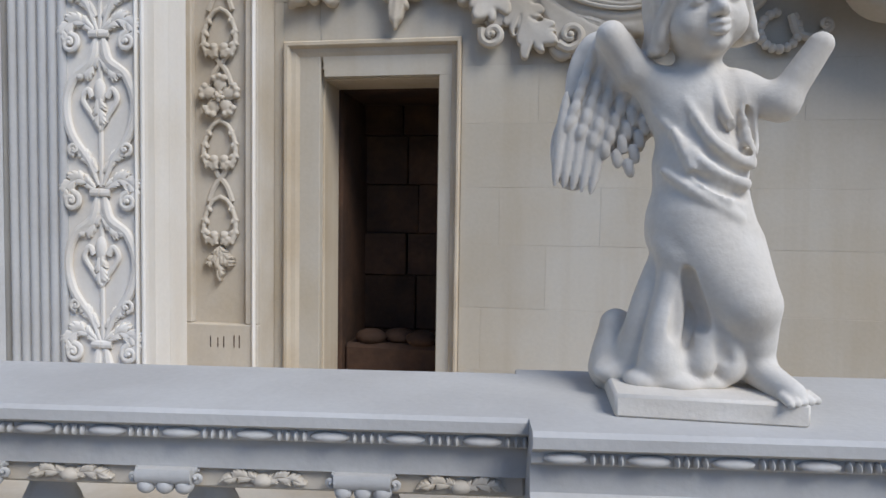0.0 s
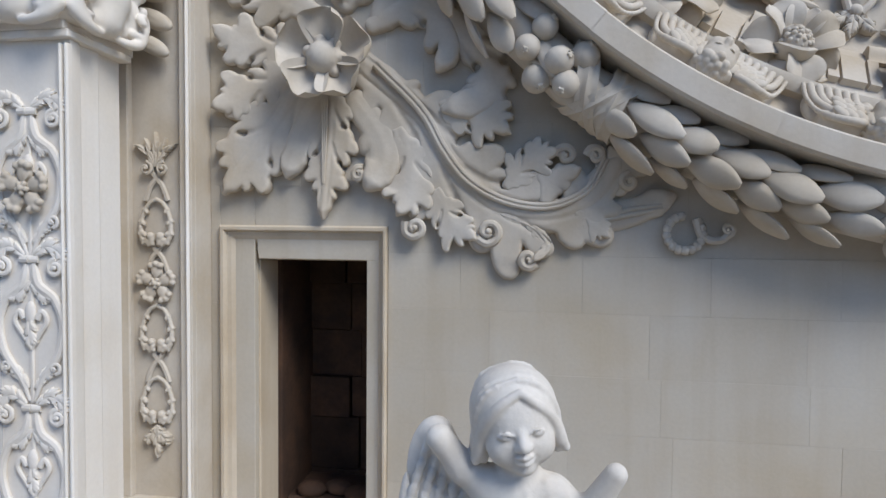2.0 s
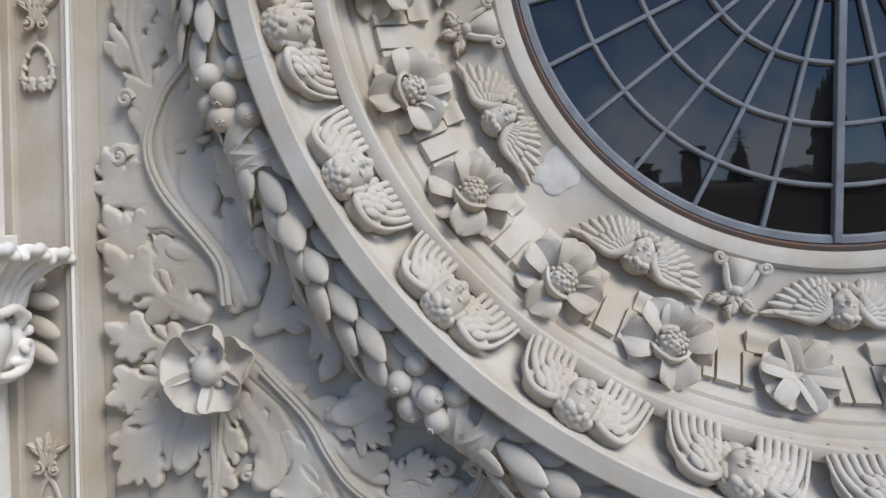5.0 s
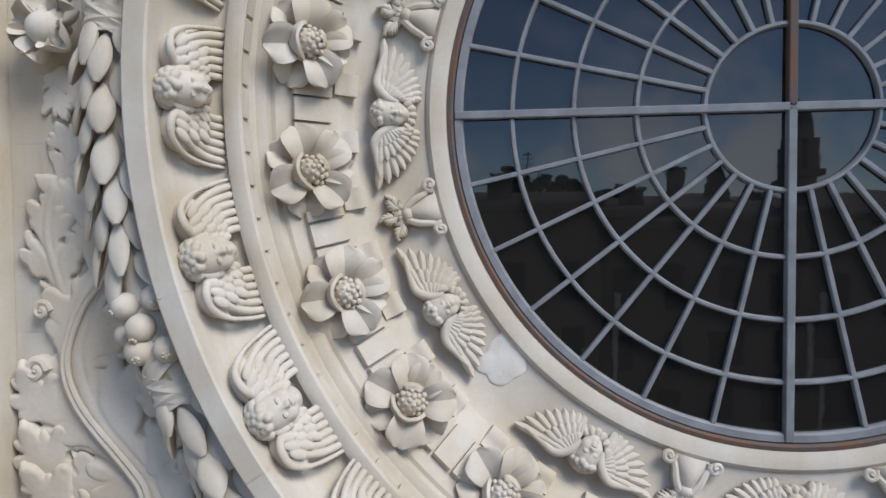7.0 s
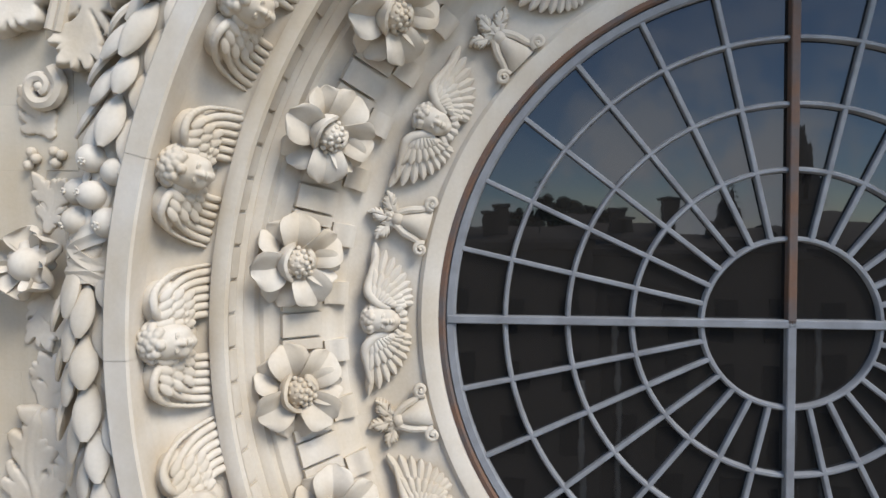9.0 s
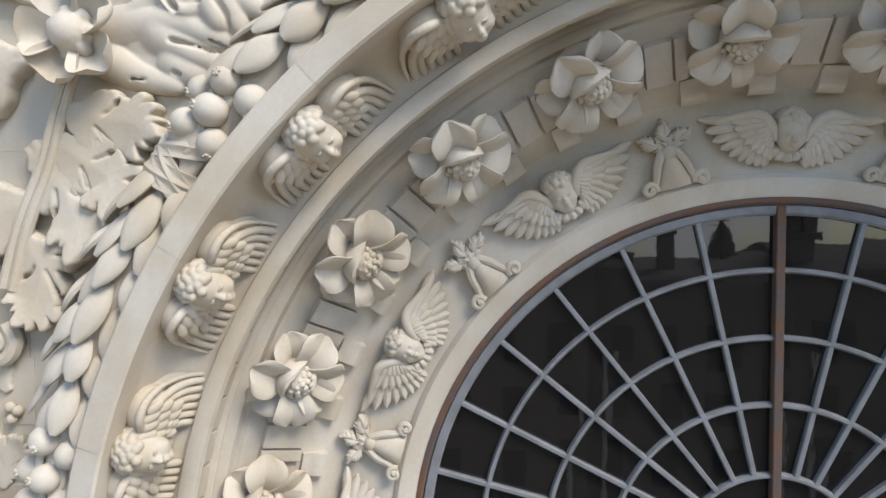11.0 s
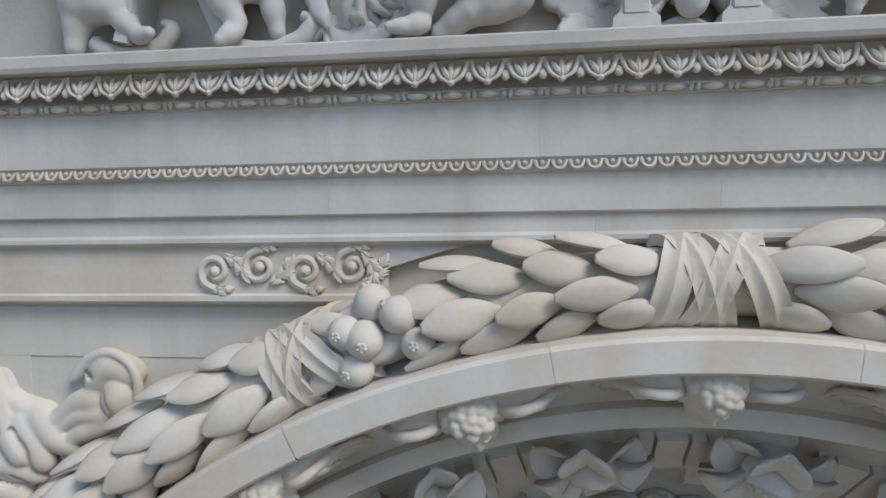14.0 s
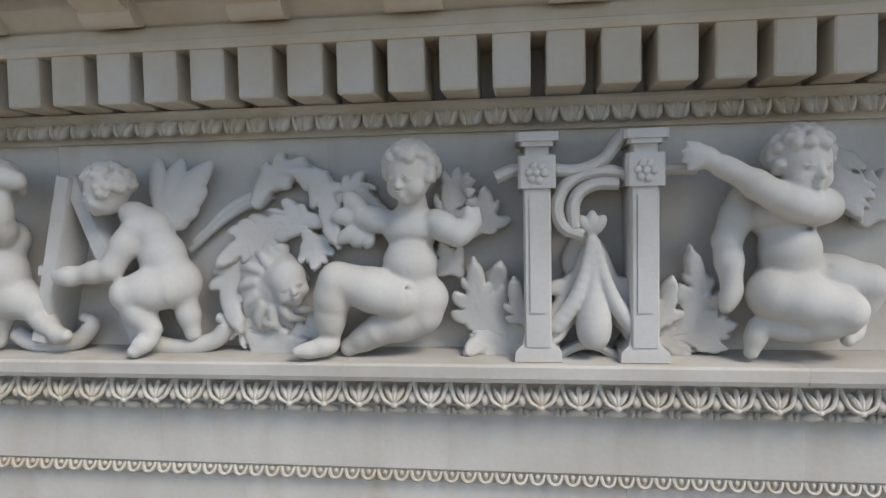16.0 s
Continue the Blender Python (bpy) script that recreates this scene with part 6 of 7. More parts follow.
for c, r in (((-3.499, 10.023, 0), (0.15, 0.19, 0.05)), ((-3.247, 9.920, 0), (0.19, 0.13, 0.035)), ((-3.690, 9.719, 0), (0.26, 0.13, 0.055)), ((-3.374, 9.631, 0), (0.2, 0.1, 0.04)), ((-3.042, 9.888, 0), (0.16, 0.10, 0.03)), ((-3.649, 9.535, 0), (0.26, 0.12, 0.045)), ((-3.363, 10.033, 0), (0.09, 0.16, 0.045))):
    C.ball(c, r, None, 0.03)  # the broad blades under the folds
for pts, r0, r1, k in (([(-3.685, 10.128, -0.02), (-3.536, 10.026, -0.02), (-3.430, 9.911, -0.01)], 0.11, 0.09, 0.05), ([(-3.898, 10.168, 0.06), (-3.783, 10.189, 0.08), (-3.675, 10.130, 0.09), (-3.585, 10.002, 0.1), (-3.517, 9.878, 0.09), (-3.421, 9.819, 0.07), (-3.323, 9.849, 0.05)], 0.030, 0.034, 0.03),
                       ([(-3.424, 10.197, 0.03), (-3.347, 10.056, 0.05), (-3.306, 9.931, 0.05)], 0.03, 0.035, 0.03), ([(-3.327, 9.933, 0.03), (-3.264, 9.820, 0.05), (-3.229, 9.751, 0.05)], 0.055, 0.036, 0.045), ([(-3.226, 9.932, 0.02), (-3.157, 9.805, 0.04), (-3.115, 9.715, 0.04)], 0.05, 0.028, 0.045),
                       ([(-3.138, 9.957, 0.02), (-3.064, 9.845, 0.03), (-2.964, 9.800, 0.03)], 0.045, 0.022, 0.045), ([(-3.337, 10.034, -0.01), (-3.219, 9.975, -0.01), (-3.102, 9.959, -0.01)], 0.06, 0.04, 0.03),
                       ([(-4.028, 9.725, -0.03), (-3.800, 9.778, -0.01), (-3.612, 9.788, 0), (-3.424, 9.749, 0.02), (-3.274, 9.684, 0.03), (-3.142, 9.640, 0.03)], 0.13, 0.026, 0.03), ([(-3.799, 9.790, 0.03), (-3.682, 9.877, 0.05), (-3.567, 9.904, 0.03)], 0.034, 0.02, 0.03),
                       ([(-3.614, 9.718, 0), (-3.398, 9.602, 0.02), (-3.248, 9.528, 0.03)], 0.08, 0.028, 0.045), ([(-3.542, 9.562, 0), (-3.401, 9.490, 0.02), (-3.327, 9.469, 0.02)], 0.06, 0.026, 0.045), ([(-3.938, 9.610, -0.03), (-3.716, 9.493, -0.01), (-3.482, 9.421, 0.03)], 0.12, 0.04, 0.02),
                       ([(-2.942, 10.154, 0.03), (-2.850, 10.243, 0.05), (-2.731, 10.283, 0.07), (-2.625, 10.231, 0.08), (-2.591, 10.126, 0.07), (-2.613, 10.029, 0.05)], 0.030, 0.026, 0.004), ([(-2.835, 10.114, 0), (-2.746, 10.204, 0.03), (-2.645, 10.173, 0.02)], 0.06, 0.06, 0.03),
                       ([(-2.774, 9.961, 0.03), (-2.903, 9.964, 0.03), (-3.037, 9.893, 0.02)], 0.05, 0.02, 0.03), ([(-2.789, 9.921, 0.03), (-2.887, 9.882, 0.04), (-2.977, 9.837, 0.03)], 0.04, 0.018, 0.03), ([(-2.834, 10.045, 0.03), (-2.947, 10.020, 0.02), (-3.068, 9.929, 0.03)], 0.05, 0.02, 0.03)):
    C.path(pts, r0, r1, k, False, 26)
C.ball((-2.702, 10.057, 0.06), (0.085, 0.105, 0.08), None, 0.008)
C.ball((-2.837, 9.992, 0), (0.12, 0.09, 0.06), None, 0.03)
for pts, r in (([(-3.535, 9.926, 0.1), (-3.506, 9.870, 0.1), (-3.471, 9.833, 0.09)], 0.013), ([(-3.393, 10.157, 0.07), (-3.369, 10.116, 0.07)], 0.013), ([(-3.451, 10.003, 0.09), (-3.428, 9.983, 0.09)], 0.014), ([(-3.345, 9.872, 0.08), (-3.324, 9.888, 0.08)], 0.012), ([(-3.501, 9.670, 0.1), (-3.378, 9.639, 0.08), (-3.273, 9.597, 0.05)], 0.014),
               ([(-3.287, 9.666, 0.06), (-3.188, 9.620, 0.05)], 0.009), ([(-3.748, 9.471, 0.09), (-3.661, 9.461, 0.08)], 0.012), ([(-3.505, 9.497, 0.07), (-3.422, 9.473, 0.05)], 0.010), ([(-3.062, 9.819, 0.05), (-2.985, 9.786, 0.03)], 0.011), ([(-3.256, 9.893, 0.08), (-3.183, 9.790, 0.08), (-3.173, 9.722, 0.06)], 0.011), ([(-2.761, 10.090, 0.14), (-2.753, 10.036, 0.145), (-2.732, 10.003, 0.14)], 0.006),
               ([(-2.865, 10.180, 0.08), (-2.841, 10.166, 0.08)], 0.016), ([(-3.870, 10.129, 0.02), (-3.760, 10.083, 0.03), (-3.668, 9.968, 0.04)], 0.03)):
    C.path(pts, r, r, 0.008, True, 10)
    C.path([Vector(p) - Vector((0, 0, 0.035)) for p in pts], 0.9 * r, 0.9 * r, 0.006, True, 10)
gz = (C.lo[2] + C.h * np.arange(C.f.shape[2]))[None, None, :]
C.f = (C.f + 0.35 * np.maximum(gz - 0.06, 0)).astype(np.float32)  # worn, flattened crests
part("leaf", C.data("leaf", STONE), high, m=on_wall(0, 0, 0))

# ---- balustrade ----
balustrade = tagged(new("balustrade"), "limestone balustrade with a broad moulded handrail and a stout pedestal", "balustrade", kind="structure")
balustrade.matrix_basis = pose(-3.30, -2.40, 0, 0, 0, 6.0)
RAIL = [(0.50, 0.60), (0.50, 0.72), (0.48, 0.74), (0.012, 0.74), (0.0, 0.73), (0.0, 0.702), (0.02, 0.69), (0.03, 0.685), (0.03, 0.658), (0.035, 0.652), (0.06, 0.645), (0.06, 0.565), (0.44, 0.565), (0.44, 0.60)]
part("handrail", run("handrail", RAIL, -3.4, 0.0, RAILSTONE), balustrade)
BLOCK = [(0.56, -0.05), (0.56, 0.72), (0.54, 0.74), (-0.085, 0.74), (-0.10, 0.73), (-0.10, 0.702), (-0.08, 0.69), (-0.07, 0.685), (-0.07, 0.658), (-0.065, 0.652), (-0.045, 0.645), (-0.045, 0.575), (-0.06, 0.565), (-0.06, 0.53), (-0.02, 0.51), (-0.02, -0.05)]
part("pedestal", run("pedestal", BLOCK, 0.0, 1.75, RAILSTONE), balustrade)
part("handrail", run("handrail", RAIL, 1.75, 4.8, RAILSTONE), balustrade)
part("plinth_course", box_mesh("plinth_course", -3.4, 4.8, -0.02, 0.5, -0.1, 0.06, RAILSTONE, 0.01), balustrade)
long_bead = Soup().add(ellipsoid((0, 0, 0), (0.052, 0.018, 0.0145), 12, 8)).data("bead", RAILSTONE)
disc = Soup().add(ellipsoid((0, 0, 0), (0.007, 0.016, 0.0145), 8, 6)).data("disc", RAILSTONE)
x = -1.9
while x < 1.6:
    yy = 0.026 if x < -0.03 else -0.074
    part("bead", long_bead, balustrade, m=pose(x, yy, 0.671))
    for k in (0.066, 0.088, 0.110, 0.132):
        part("disc", disc, balustrade, m=pose(x + k, yy, 0.671))
    x += 0.198


def baluster():
    prof = [(0.10, 0.06), (0.10, 0.11), (0.07, 0.13), (0.06, 0.16), (0.10, 0.24), (0.105, 0.30), (0.08, 0.38), (0.055, 0.44), (0.055, 0.455), (0.075, 0.47), (0.075, 0.49), (0.06, 0.50)]
    rows = [[Vector((r * math.cos(TAU * j / 20), r * math.sin(TAU * j / 20), zz)) for j in range(20)] for r, zz in prof]
    s = Soup().add(loop_grid(rows))
    bmv, bmf = loop_grid([[Vector((x, y, zz)) for x, y in ((-0.1, -0.1), (0.1, -0.1), (0.1, 0.1), (-0.1, 0.1))] for zz in (0.495, 0.565)])
    s.add((bmv, bmf))
    for k in (-1, 1):
        s.add(ellipsoid((k * 0.085, -0.1, 0.525), (0.035, 0.03, 0.035), 10, 8))
    s.add(ellipsoid((0, -0.1, 0.53), (0.06, 0.025, 0.03), 10, 8))
    return s.data("baluster", RAILSTONE)


bal = baluster()
for i in range(7):
    part("baluster", bal, balustrade, m=pose(-0.42 - 0.5 * i, 0.25, 0))
for i in range(6):
    part("baluster", bal, balustrade, m=pose(2.1 + 0.5 * i, 0.25, 0))
# carved band between the baluster heads
swag = Soup()
for k in (-1, 1):
    swag.add(acanthus([(0, 0), (k * 0.06, 0.012), (k * 0.12, -0.005)], 0.025, 3, 0.02, 0.01))
swag.add(ellipsoid((0, 0, 0.01), (0.03, 0.02, 0.02), 8, 6))
swag_me = swag.data("spray", STONE)
part("under_band", box_mesh("under_band", -3.4, 0.0, 0.08, 0.42, 0.50, 0.57, STONE, 0.008), balustrade)
console = Soup().add(loop_grid([[Vector((x, y, zz)) for y, zz in ((0.06, 0.06), (-0.05, 0.06), (-0.055, 0.045), (-0.05, 0.025), (-0.03, 0.01), (0.06, 0.0))] for x in (-0.075, 0.075)]))
for k in (-1, 0, 1):
    console.add(ellipsoid((k * 0.052, -0.03, 0.012), (0.026, 0.024, 0.024), 10, 8))
for k in (-1, 1):
    console.add(volute(k * 0.085, 0.035, 0.02, 90, 1.2 * k, 0.009, 0.02), pose(0, 0, 0, 90, 0, 0))
console_me = console.data("console", RAILSTONE)
for i in range(7):
    part("console", console_me, balustrade, m=pose(-0.43 - 0.535 * i, 0.085, 0.505))
    part("spray", swag_me, balustrade, m=pose(-0.17 - 0.535 * i, 0.082, 0.53, 90, 0, 0))
for i in range(6):
    part("spray", swag_me, balustrade, m=pose(0.12 + 0.28 * i, -0.022, 0.50, 90, 0, 0) @ Matrix.Scale(1.3, 4))
floor = tagged(new("floor", box_mesh("floor", -6.6, 4.8, -2.6, 0.006, -0.6, -0.04, STONE, 0.01)), "pale stone balcony floor behind the balustrade", "floor", kind="structure")

# ---- statue ----
def statue():
    C = Clay((-3.32, -2.48, 0.70), (-2.48, -1.84, 2.06), 0.0056)
    y = -2.13

    def front(x, z, out=0.0):
        """A point on the front of the torso."""
        t = max(-0.97, min(0.97, (x + 2.85) / 0.14))
        return Vector((x, y - 0.118 * math.sqrt(1 - t * t) - out + 0.42 * max(0, z - 1.50), z))

    # plinth and rock
    C.rod((-3.05, -2.02, 0.80), (-3.05, -2.03, 0.93), 0.08, 0.05, 0.04)
    C.rod((-2.97, -2.03, 0.82), (-2.93, -2.04, 0.9), 0.1, 0.07, 0.05)
    C.rod((-2.88, -2.0, 0.8), (-2.8, -2.02, 0.9), 0.08, 0.06, 0.05)
    for a, b, r in ((-3.06, -2.12, 0.05), (-2.99, -2.2, 0.045), (-2.9, -2.22, 0.04), (-2.82, -2.2, 0.035), (-3.03, -1.98, 0.06)):
        C.ball((a, b, 0.81), (r * 1.3, r, r * 0.7), None, 0.03)
    # trunk, hips swung to one side
    C.ball((-2.86, y + 0.005, 1.545), (0.132, 0.10, 0.105), None, 0.04)
    C.ball((-2.85, y - 0.01, 1.40), (0.128, 0.11, 0.12), None, 0.05)
    C.ball((-2.848, y - 0.008, 1.27), (0.138, 0.114, 0.115), None, 0.05)
    C.rod((-2.96, y, 1.61), (-2.755, y - 0.01, 1.60), 0.054, 0.052, 0.05)
    C.rod((-2.86, y, 1.62), (-2.866, y - 0.01, 1.75), 0.056, 0.054, 0.05)
    # firm leg and bare foot
    C.rod((-2.775, y - 0.02, 1.17), (-2.735, y - 0.09, 1.03), 0.1, 0.08, 0.04)
    C.rod((-2.73, y - 0.08, 1.02), (-2.695, y - 0.05, 0.87), 0.07, 0.044, 0.025)
    C.ball((-2.715, y - 0.045, 0.96), (0.06, 0.066, 0.075), None, 0.03)
    C.rod((-2.695, y - 0.06, 0.845), (-2.65, y - 0.17, 0.815), 0.044, 0.034, 0.025)
    for i in range(5):
        C.rod((-2.678 + 0.018 * i, y - 0.185 + 0.008 * i, 0.812), (-2.672 + 0.02 * i, y - 0.222 + 0.012 * i, 0.802), 0.0125, 0.011, 0.005)
    # leg drawn back under the drapery, and cloth that falls from the thigh to the rock in deep folds
    C.rod((-2.90, y + 0.01, 1.20), (-2.865, -2.100, 1.031), 0.085, 0.06, 0.05)
    for pts, r0, r1 in (([(-2.920, -2.130, 1.164), (-2.949, -2.120, 1.081), (-2.978, -2.120, 0.979), (-3.007, -2.120, 0.842)], 0.035, 0.05), ([(-2.917, -2.170, 1.159), (-2.923, -2.180, 1.049), (-2.946, -2.200, 0.941), (-2.954, -2.200, 0.851)], 0.03, 0.045), ([(-2.886, -2.100, 1.113), (-2.879, -2.100, 0.979), (-2.875, -2.100, 0.828)], 0.05, 0.09),
                        ([(-2.835, -2.200, 1.059), (-2.825, -2.200, 0.980), (-2.847, -2.220, 0.859)], 0.022, 0.03), ([(-2.780, -2.200, 0.983), (-2.770, -2.200, 0.905), (-2.776, -2.200, 0.841)], 0.022, 0.03)):
        C.path(pts, r0, r1, 0.02, False, 14)
    # the thigh, and the rim of the cloth across it
    C.path([(-2.844, -2.140, 1.205), (-2.793, -2.170, 1.101), (-2.739, -2.190, 1.014)], 0.10, 0.07, 0.04, False, 10)
    C.path([(-2.788, -2.150, 1.064), (-2.745, -2.160, 0.957), (-2.716, -2.150, 0.850)], 0.05, 0.035, 0.03, False, 10)
    C.path([(-2.937, -2.170, 1.171), (-2.873, -2.190, 1.118), (-2.825, -2.190, 1.041), (-2.795, -2.190, 0.947), (-2.771, -2.180, 0.857)], 0.012, 0.014, 0.05, False, 24)
    for pts, r0, r1 in (([(-2.892, -2.230, 1.111), (-2.874, -2.220, 1.046), (-2.859, -2.220, 0.969)], 0.016, 0.028), ([(-2.918, -2.240, 1.049), (-2.914, -2.240, 0.995), (-2.920, -2.250, 0.943)], 0.01, 0.02), ([(-2.810, -2.250, 0.927), (-2.794, -2.250, 0.882)], 0.012, 0.02)):
        C.path(pts, r0, r1, 0.012, True, 10)
    for a, b in (((-3.045, -2.060, 0.827), 0.05), ((-2.979, -2.080, 0.830), 0.05), ((-3.037, -2.050, 0.876), 0.035), ((-2.867, -2.150, 0.844), 0.04), ((-2.936, -2.200, 0.853), 0.035)):
        C.ball(a, (1.3 * b, b, b), None, 0.05)
    # thin cloth drawn from the shoulders and gathered in loose folds at one side of the waist
    for pts, r0, r1 in (([(-2.78, 1.645), (-2.76, 1.56), (-2.752, 1.46), (-2.74, 1.40)], 0.010, 0.016), ([(-2.755, 1.62), (-2.738, 1.53), (-2.73, 1.43)], 0.008, 0.014), ([(-2.91, 1.57), (-2.84, 1.45), (-2.745, 1.395)], 0.006, 0.017),
                        ([(-2.975, 1.54), (-2.87, 1.40), (-2.755, 1.345)], 0.006, 0.018), ([(-2.96, 1.38), (-2.88, 1.32), (-2.77, 1.255)], 0.006, 0.014), ([(-2.94, 1.49), (-2.905, 1.41), (-2.87, 1.35), (-2.80, 1.30)], 0.006, 0.012),
                        ([(-2.835, 1.62), (-2.82, 1.55), (-2.79, 1.48)], 0.005, 0.010)):
        C.path([front(x, zz) for x, zz in pts], r0, r1, 0.014)
    for pts, r in (([(-2.80, 1.50), (-2.77, 1.44), (-2.735, 1.42)], 0.008), ([(-2.86, 1.43), (-2.80, 1.385), (-2.735, 1.37)], 0.010), ([(-2.89, 1.37), (-2.82, 1.325), (-2.74, 1.31)], 0.008), ([(-2.765, 1.60), (-2.747, 1.52), (-2.742, 1.45)], 0.008)):
        C.path([front(x, zz, 0.004) for x, zz in pts], r, r, 0.012, True)
    # arms, both broken short
    C.rod((-2.765, y - 0.01, 1.60), (-2.665, y - 0.06, 1.56), 0.052, 0.046, 0.03)
    C.rod((-2.665, y - 0.06, 1.56), (-2.585, y - 0.09, 1.70), 0.044, 0.033, 0.025)
    C.rod((-2.95, y, 1.61), (-3.03, y - 0.01, 1.66), 0.05, 0.046, 0.03)
    C.rod((-3.03, y - 0.01, 1.66), (-3.10, y - 0.03, 1.755), 0.044, 0.042, 0.025)
    # wing: a rounded shoulder, scale feathers, a squared end of long quills
    C.rod((-3.02, y + 0.08, 1.52), (-3.12, y + 0.06, 1.74), 0.04, 0.05, 0.04)
    C.ball((-3.14, y + 0.055, 1.62), (0.08, 0.028, 0.16), None, 0.03)
    C.ball((-3.05, y + 0.06, 1.53), (0.08, 0.026, 0.085), None, 0.03)
    C.ball((-3.19, y + 0.06, 1.45), (0.07, 0.02, 0.12), None, 0.02)
    for i in range(5):
        C.blade((-3.215 + 0.030 * i, y + 0.03, 1.62 - 0.01 * i), (-3.245 + 0.026 * i, y + 0.045, 1.34 - 0.006 * i), 0.018, 0.016, (0, -1, 0), 0.003)
    for i in range(3):
        C.blade((-3.1 + 0.038 * i, y + 0.035, 1.56), (-3.085 + 0.042 * i, y + 0.05, 1.43 + 0.006 * i), 0.022, 0.016, (0, -1, 0), 0.003)
    for row in range(6):
        for i in range(6):
            p0 = Vector((-3.13 - 0.013 * row + 0.03 * i, y + 0.02, 1.755 - 0.04 * row - 0.026 * i))
            C.blade(p0, p0 + Vector((-0.022 + 0.008 * i, 0.002 + 0.006 * (row % 2), -0.058)), 0.0155, 0.013, (0, -1, 0), 0.001)
    # head, turned a little to one side, with bobbed hair
    c, r = Vector((-2.873, y - 0.02, 1.822)), 0.146
    face = Vector((0.20, -1, -0.10))
    clay_head(C, c, r, face, (-0.16, 0, 1), 0)
    f = face.normalized()
    u = (Vector((-0.16, 0, 1)) - f * Vector((-0.16, 0, 1)).dot(f)).normalized()
    x = f.cross(u)

    def at(a, b, d):
        return c + x * (a * r) + f * (b * r) + u * (d * r)

    C.ball(at(0, -0.14, 0.24), (0.90 * r, 0.94 * r, 0.86 * r), (x, f, u), 0.02 * r)
    for k in (-1, 1):
        for j in range(1, 7):  # locks from the parting to the neck
            b = 0.60 - 0.20 * j
            C.path([at(-0.12, b * 0.95, 1.0 - 0.22 * max(0, b) ** 2), at(k * 0.5, b * 0.95, 0.84 - 0.28 * max(0, b) ** 2), at(k * 0.79, b * 0.66, 0.3), at(k * 0.82, b * 0.45, -0.2), at(k * (0.76 + 0.03 * math.sin(3 * j)), b * 0.42, -0.66)], 0.06 * r, 0.10 * r, 0.03 * r, False, 12)
        C.ball(at(k * 0.80, -0.04, -0.44), (0.20 * r, 0.36 * r, 0.32 * r), (x, f, u), 0.08 * r)
        for j in range(5):  # ends of the locks curl outwards
            C.rod(at(k * 0.80, 0.24 - 0.14 * j, -0.2), at(k * 0.93, 0.2 - 0.14 * j, -0.66), 0.07 * r, 0.10 * r, 0.02 * r)
        C.path([at(-0.1, 0.64, 0.80), at(k * 0.32, 0.66, 0.58), at(k * 0.6, 0.52, 0.25), at(k * 0.76, 0.30, -0.15), at(k * 0.84, 0.22, -0.5)], 0.07 * r, 0.13 * r, 0.05 * r, False, 30)
    s = Soup().add(C.skin())
    bm = bmesh.new()
    box(bm, -3.085, -2.615, -2.335, -1.90, 0.738, 0.80, 0.008)
    bm.verts.index_update()
    s.add(([v.co.copy() for v in bm.verts], [tuple(v.index for v in f.verts) for f in bm.faces]))
    bm.free()
    return s.data("cherub_statue", STATUE)


st = tagged(new("cherub_statue", statue()), "white limestone winged cherub statue standing on the pedestal", "statue")


# ---- carved courses of the entablature ----
def egg_unit():
    """A fan of three fat leaves that opens upwards, and beside it a smaller drooping arch."""
    s = Soup()
    for k in (-1, 0, 1):
        s.add(ellipsoid((0, 0, 0.034), (0.0145, 0.019, 0.043 - 0.004 * abs(k)), 8, 8), pose(0.006 * k, -0.006, -0.038, 0, 30 * k, 0))
    for k in (-1, 1):
        s.add(tube(spline([(k * 0.012, -0.004, -0.05), (k * 0.045, -0.012, -0.03), (k * 0.062, -0.014, 0.01), (k * 0.072, -0.008, 0.045)], 10), [0.007, 0.0115], 7))
    s.add(ellipsoid((0.0, 0.0, -0.052), (0.017, 0.016, 0.014), 8, 6))
    s.add(ellipsoid((0.076, 0.004, -0.02), (0.021, 0.016, 0.026), 8, 6))
    return s.data("leaf_arch", STONE)


egg = egg_unit()
reel_l = Soup().add(ellipsoid((0, 0, 0), (0.046, 0.017, 0.017), 10, 6)).data("bead", STONE)
reel_s = Soup().add(ellipsoid((0, 0, 0), (0.013, 0.018, 0.018), 8, 6)).data("disc", STONE)
leafm = Soup().add(ellipsoid((0, 0, 0), (0.05, 0.032, 0.042), 12, 8))
for k in (-1, 0, 1):
    leafm.add(ellipsoid((0.036 * k, -0.012, 0), (0.014, 0.026, 0.044), 8, 8), pose(0, 0, 0, 0, 20 * k, 0))
leafm = leafm.data("bud", STONE)
n = 36
for i in range(n):
    x = -3.62 + 0.152 * i
    part("leaf_arch", egg, entablature, m=pose(x, -0.222, 11.518, -22, 0, 0))
    part("bead", reel_l, entablature, m=pose(x, -0.178, 11.432))
    part("disc", reel_s, entablature, m=pose(x + 0.068, -0.178, 11.432))
    part("disc", reel_s, entablature, m=pose(x + 0.094, -0.178, 11.432))
for i in range(52):
    part("bud", leafm, entablature, m=pose(-3.6 + 0.105 * i, -0.10, 12.672, -40, 0, 0))
fringe = Soup()
for i in range(74):
    x = -3.6 + 0.0735 * i
    fringe.add(tube(spline([(x - 0.03, -0.138, 11.152), (x - 0.02, -0.15, 11.122), (x, -0.152, 11.112), (x + 0.02, -0.15, 11.122), (x + 0.03, -0.138, 11.152)], 8), 0.008, 5))
    fringe.add(ellipsoid((x, -0.14, 11.14), (0.011, 0.012, 0.013), 6, 5))
tagged(part("fringe", fringe.data("fringe", STONE), entablature), kind="stuff")
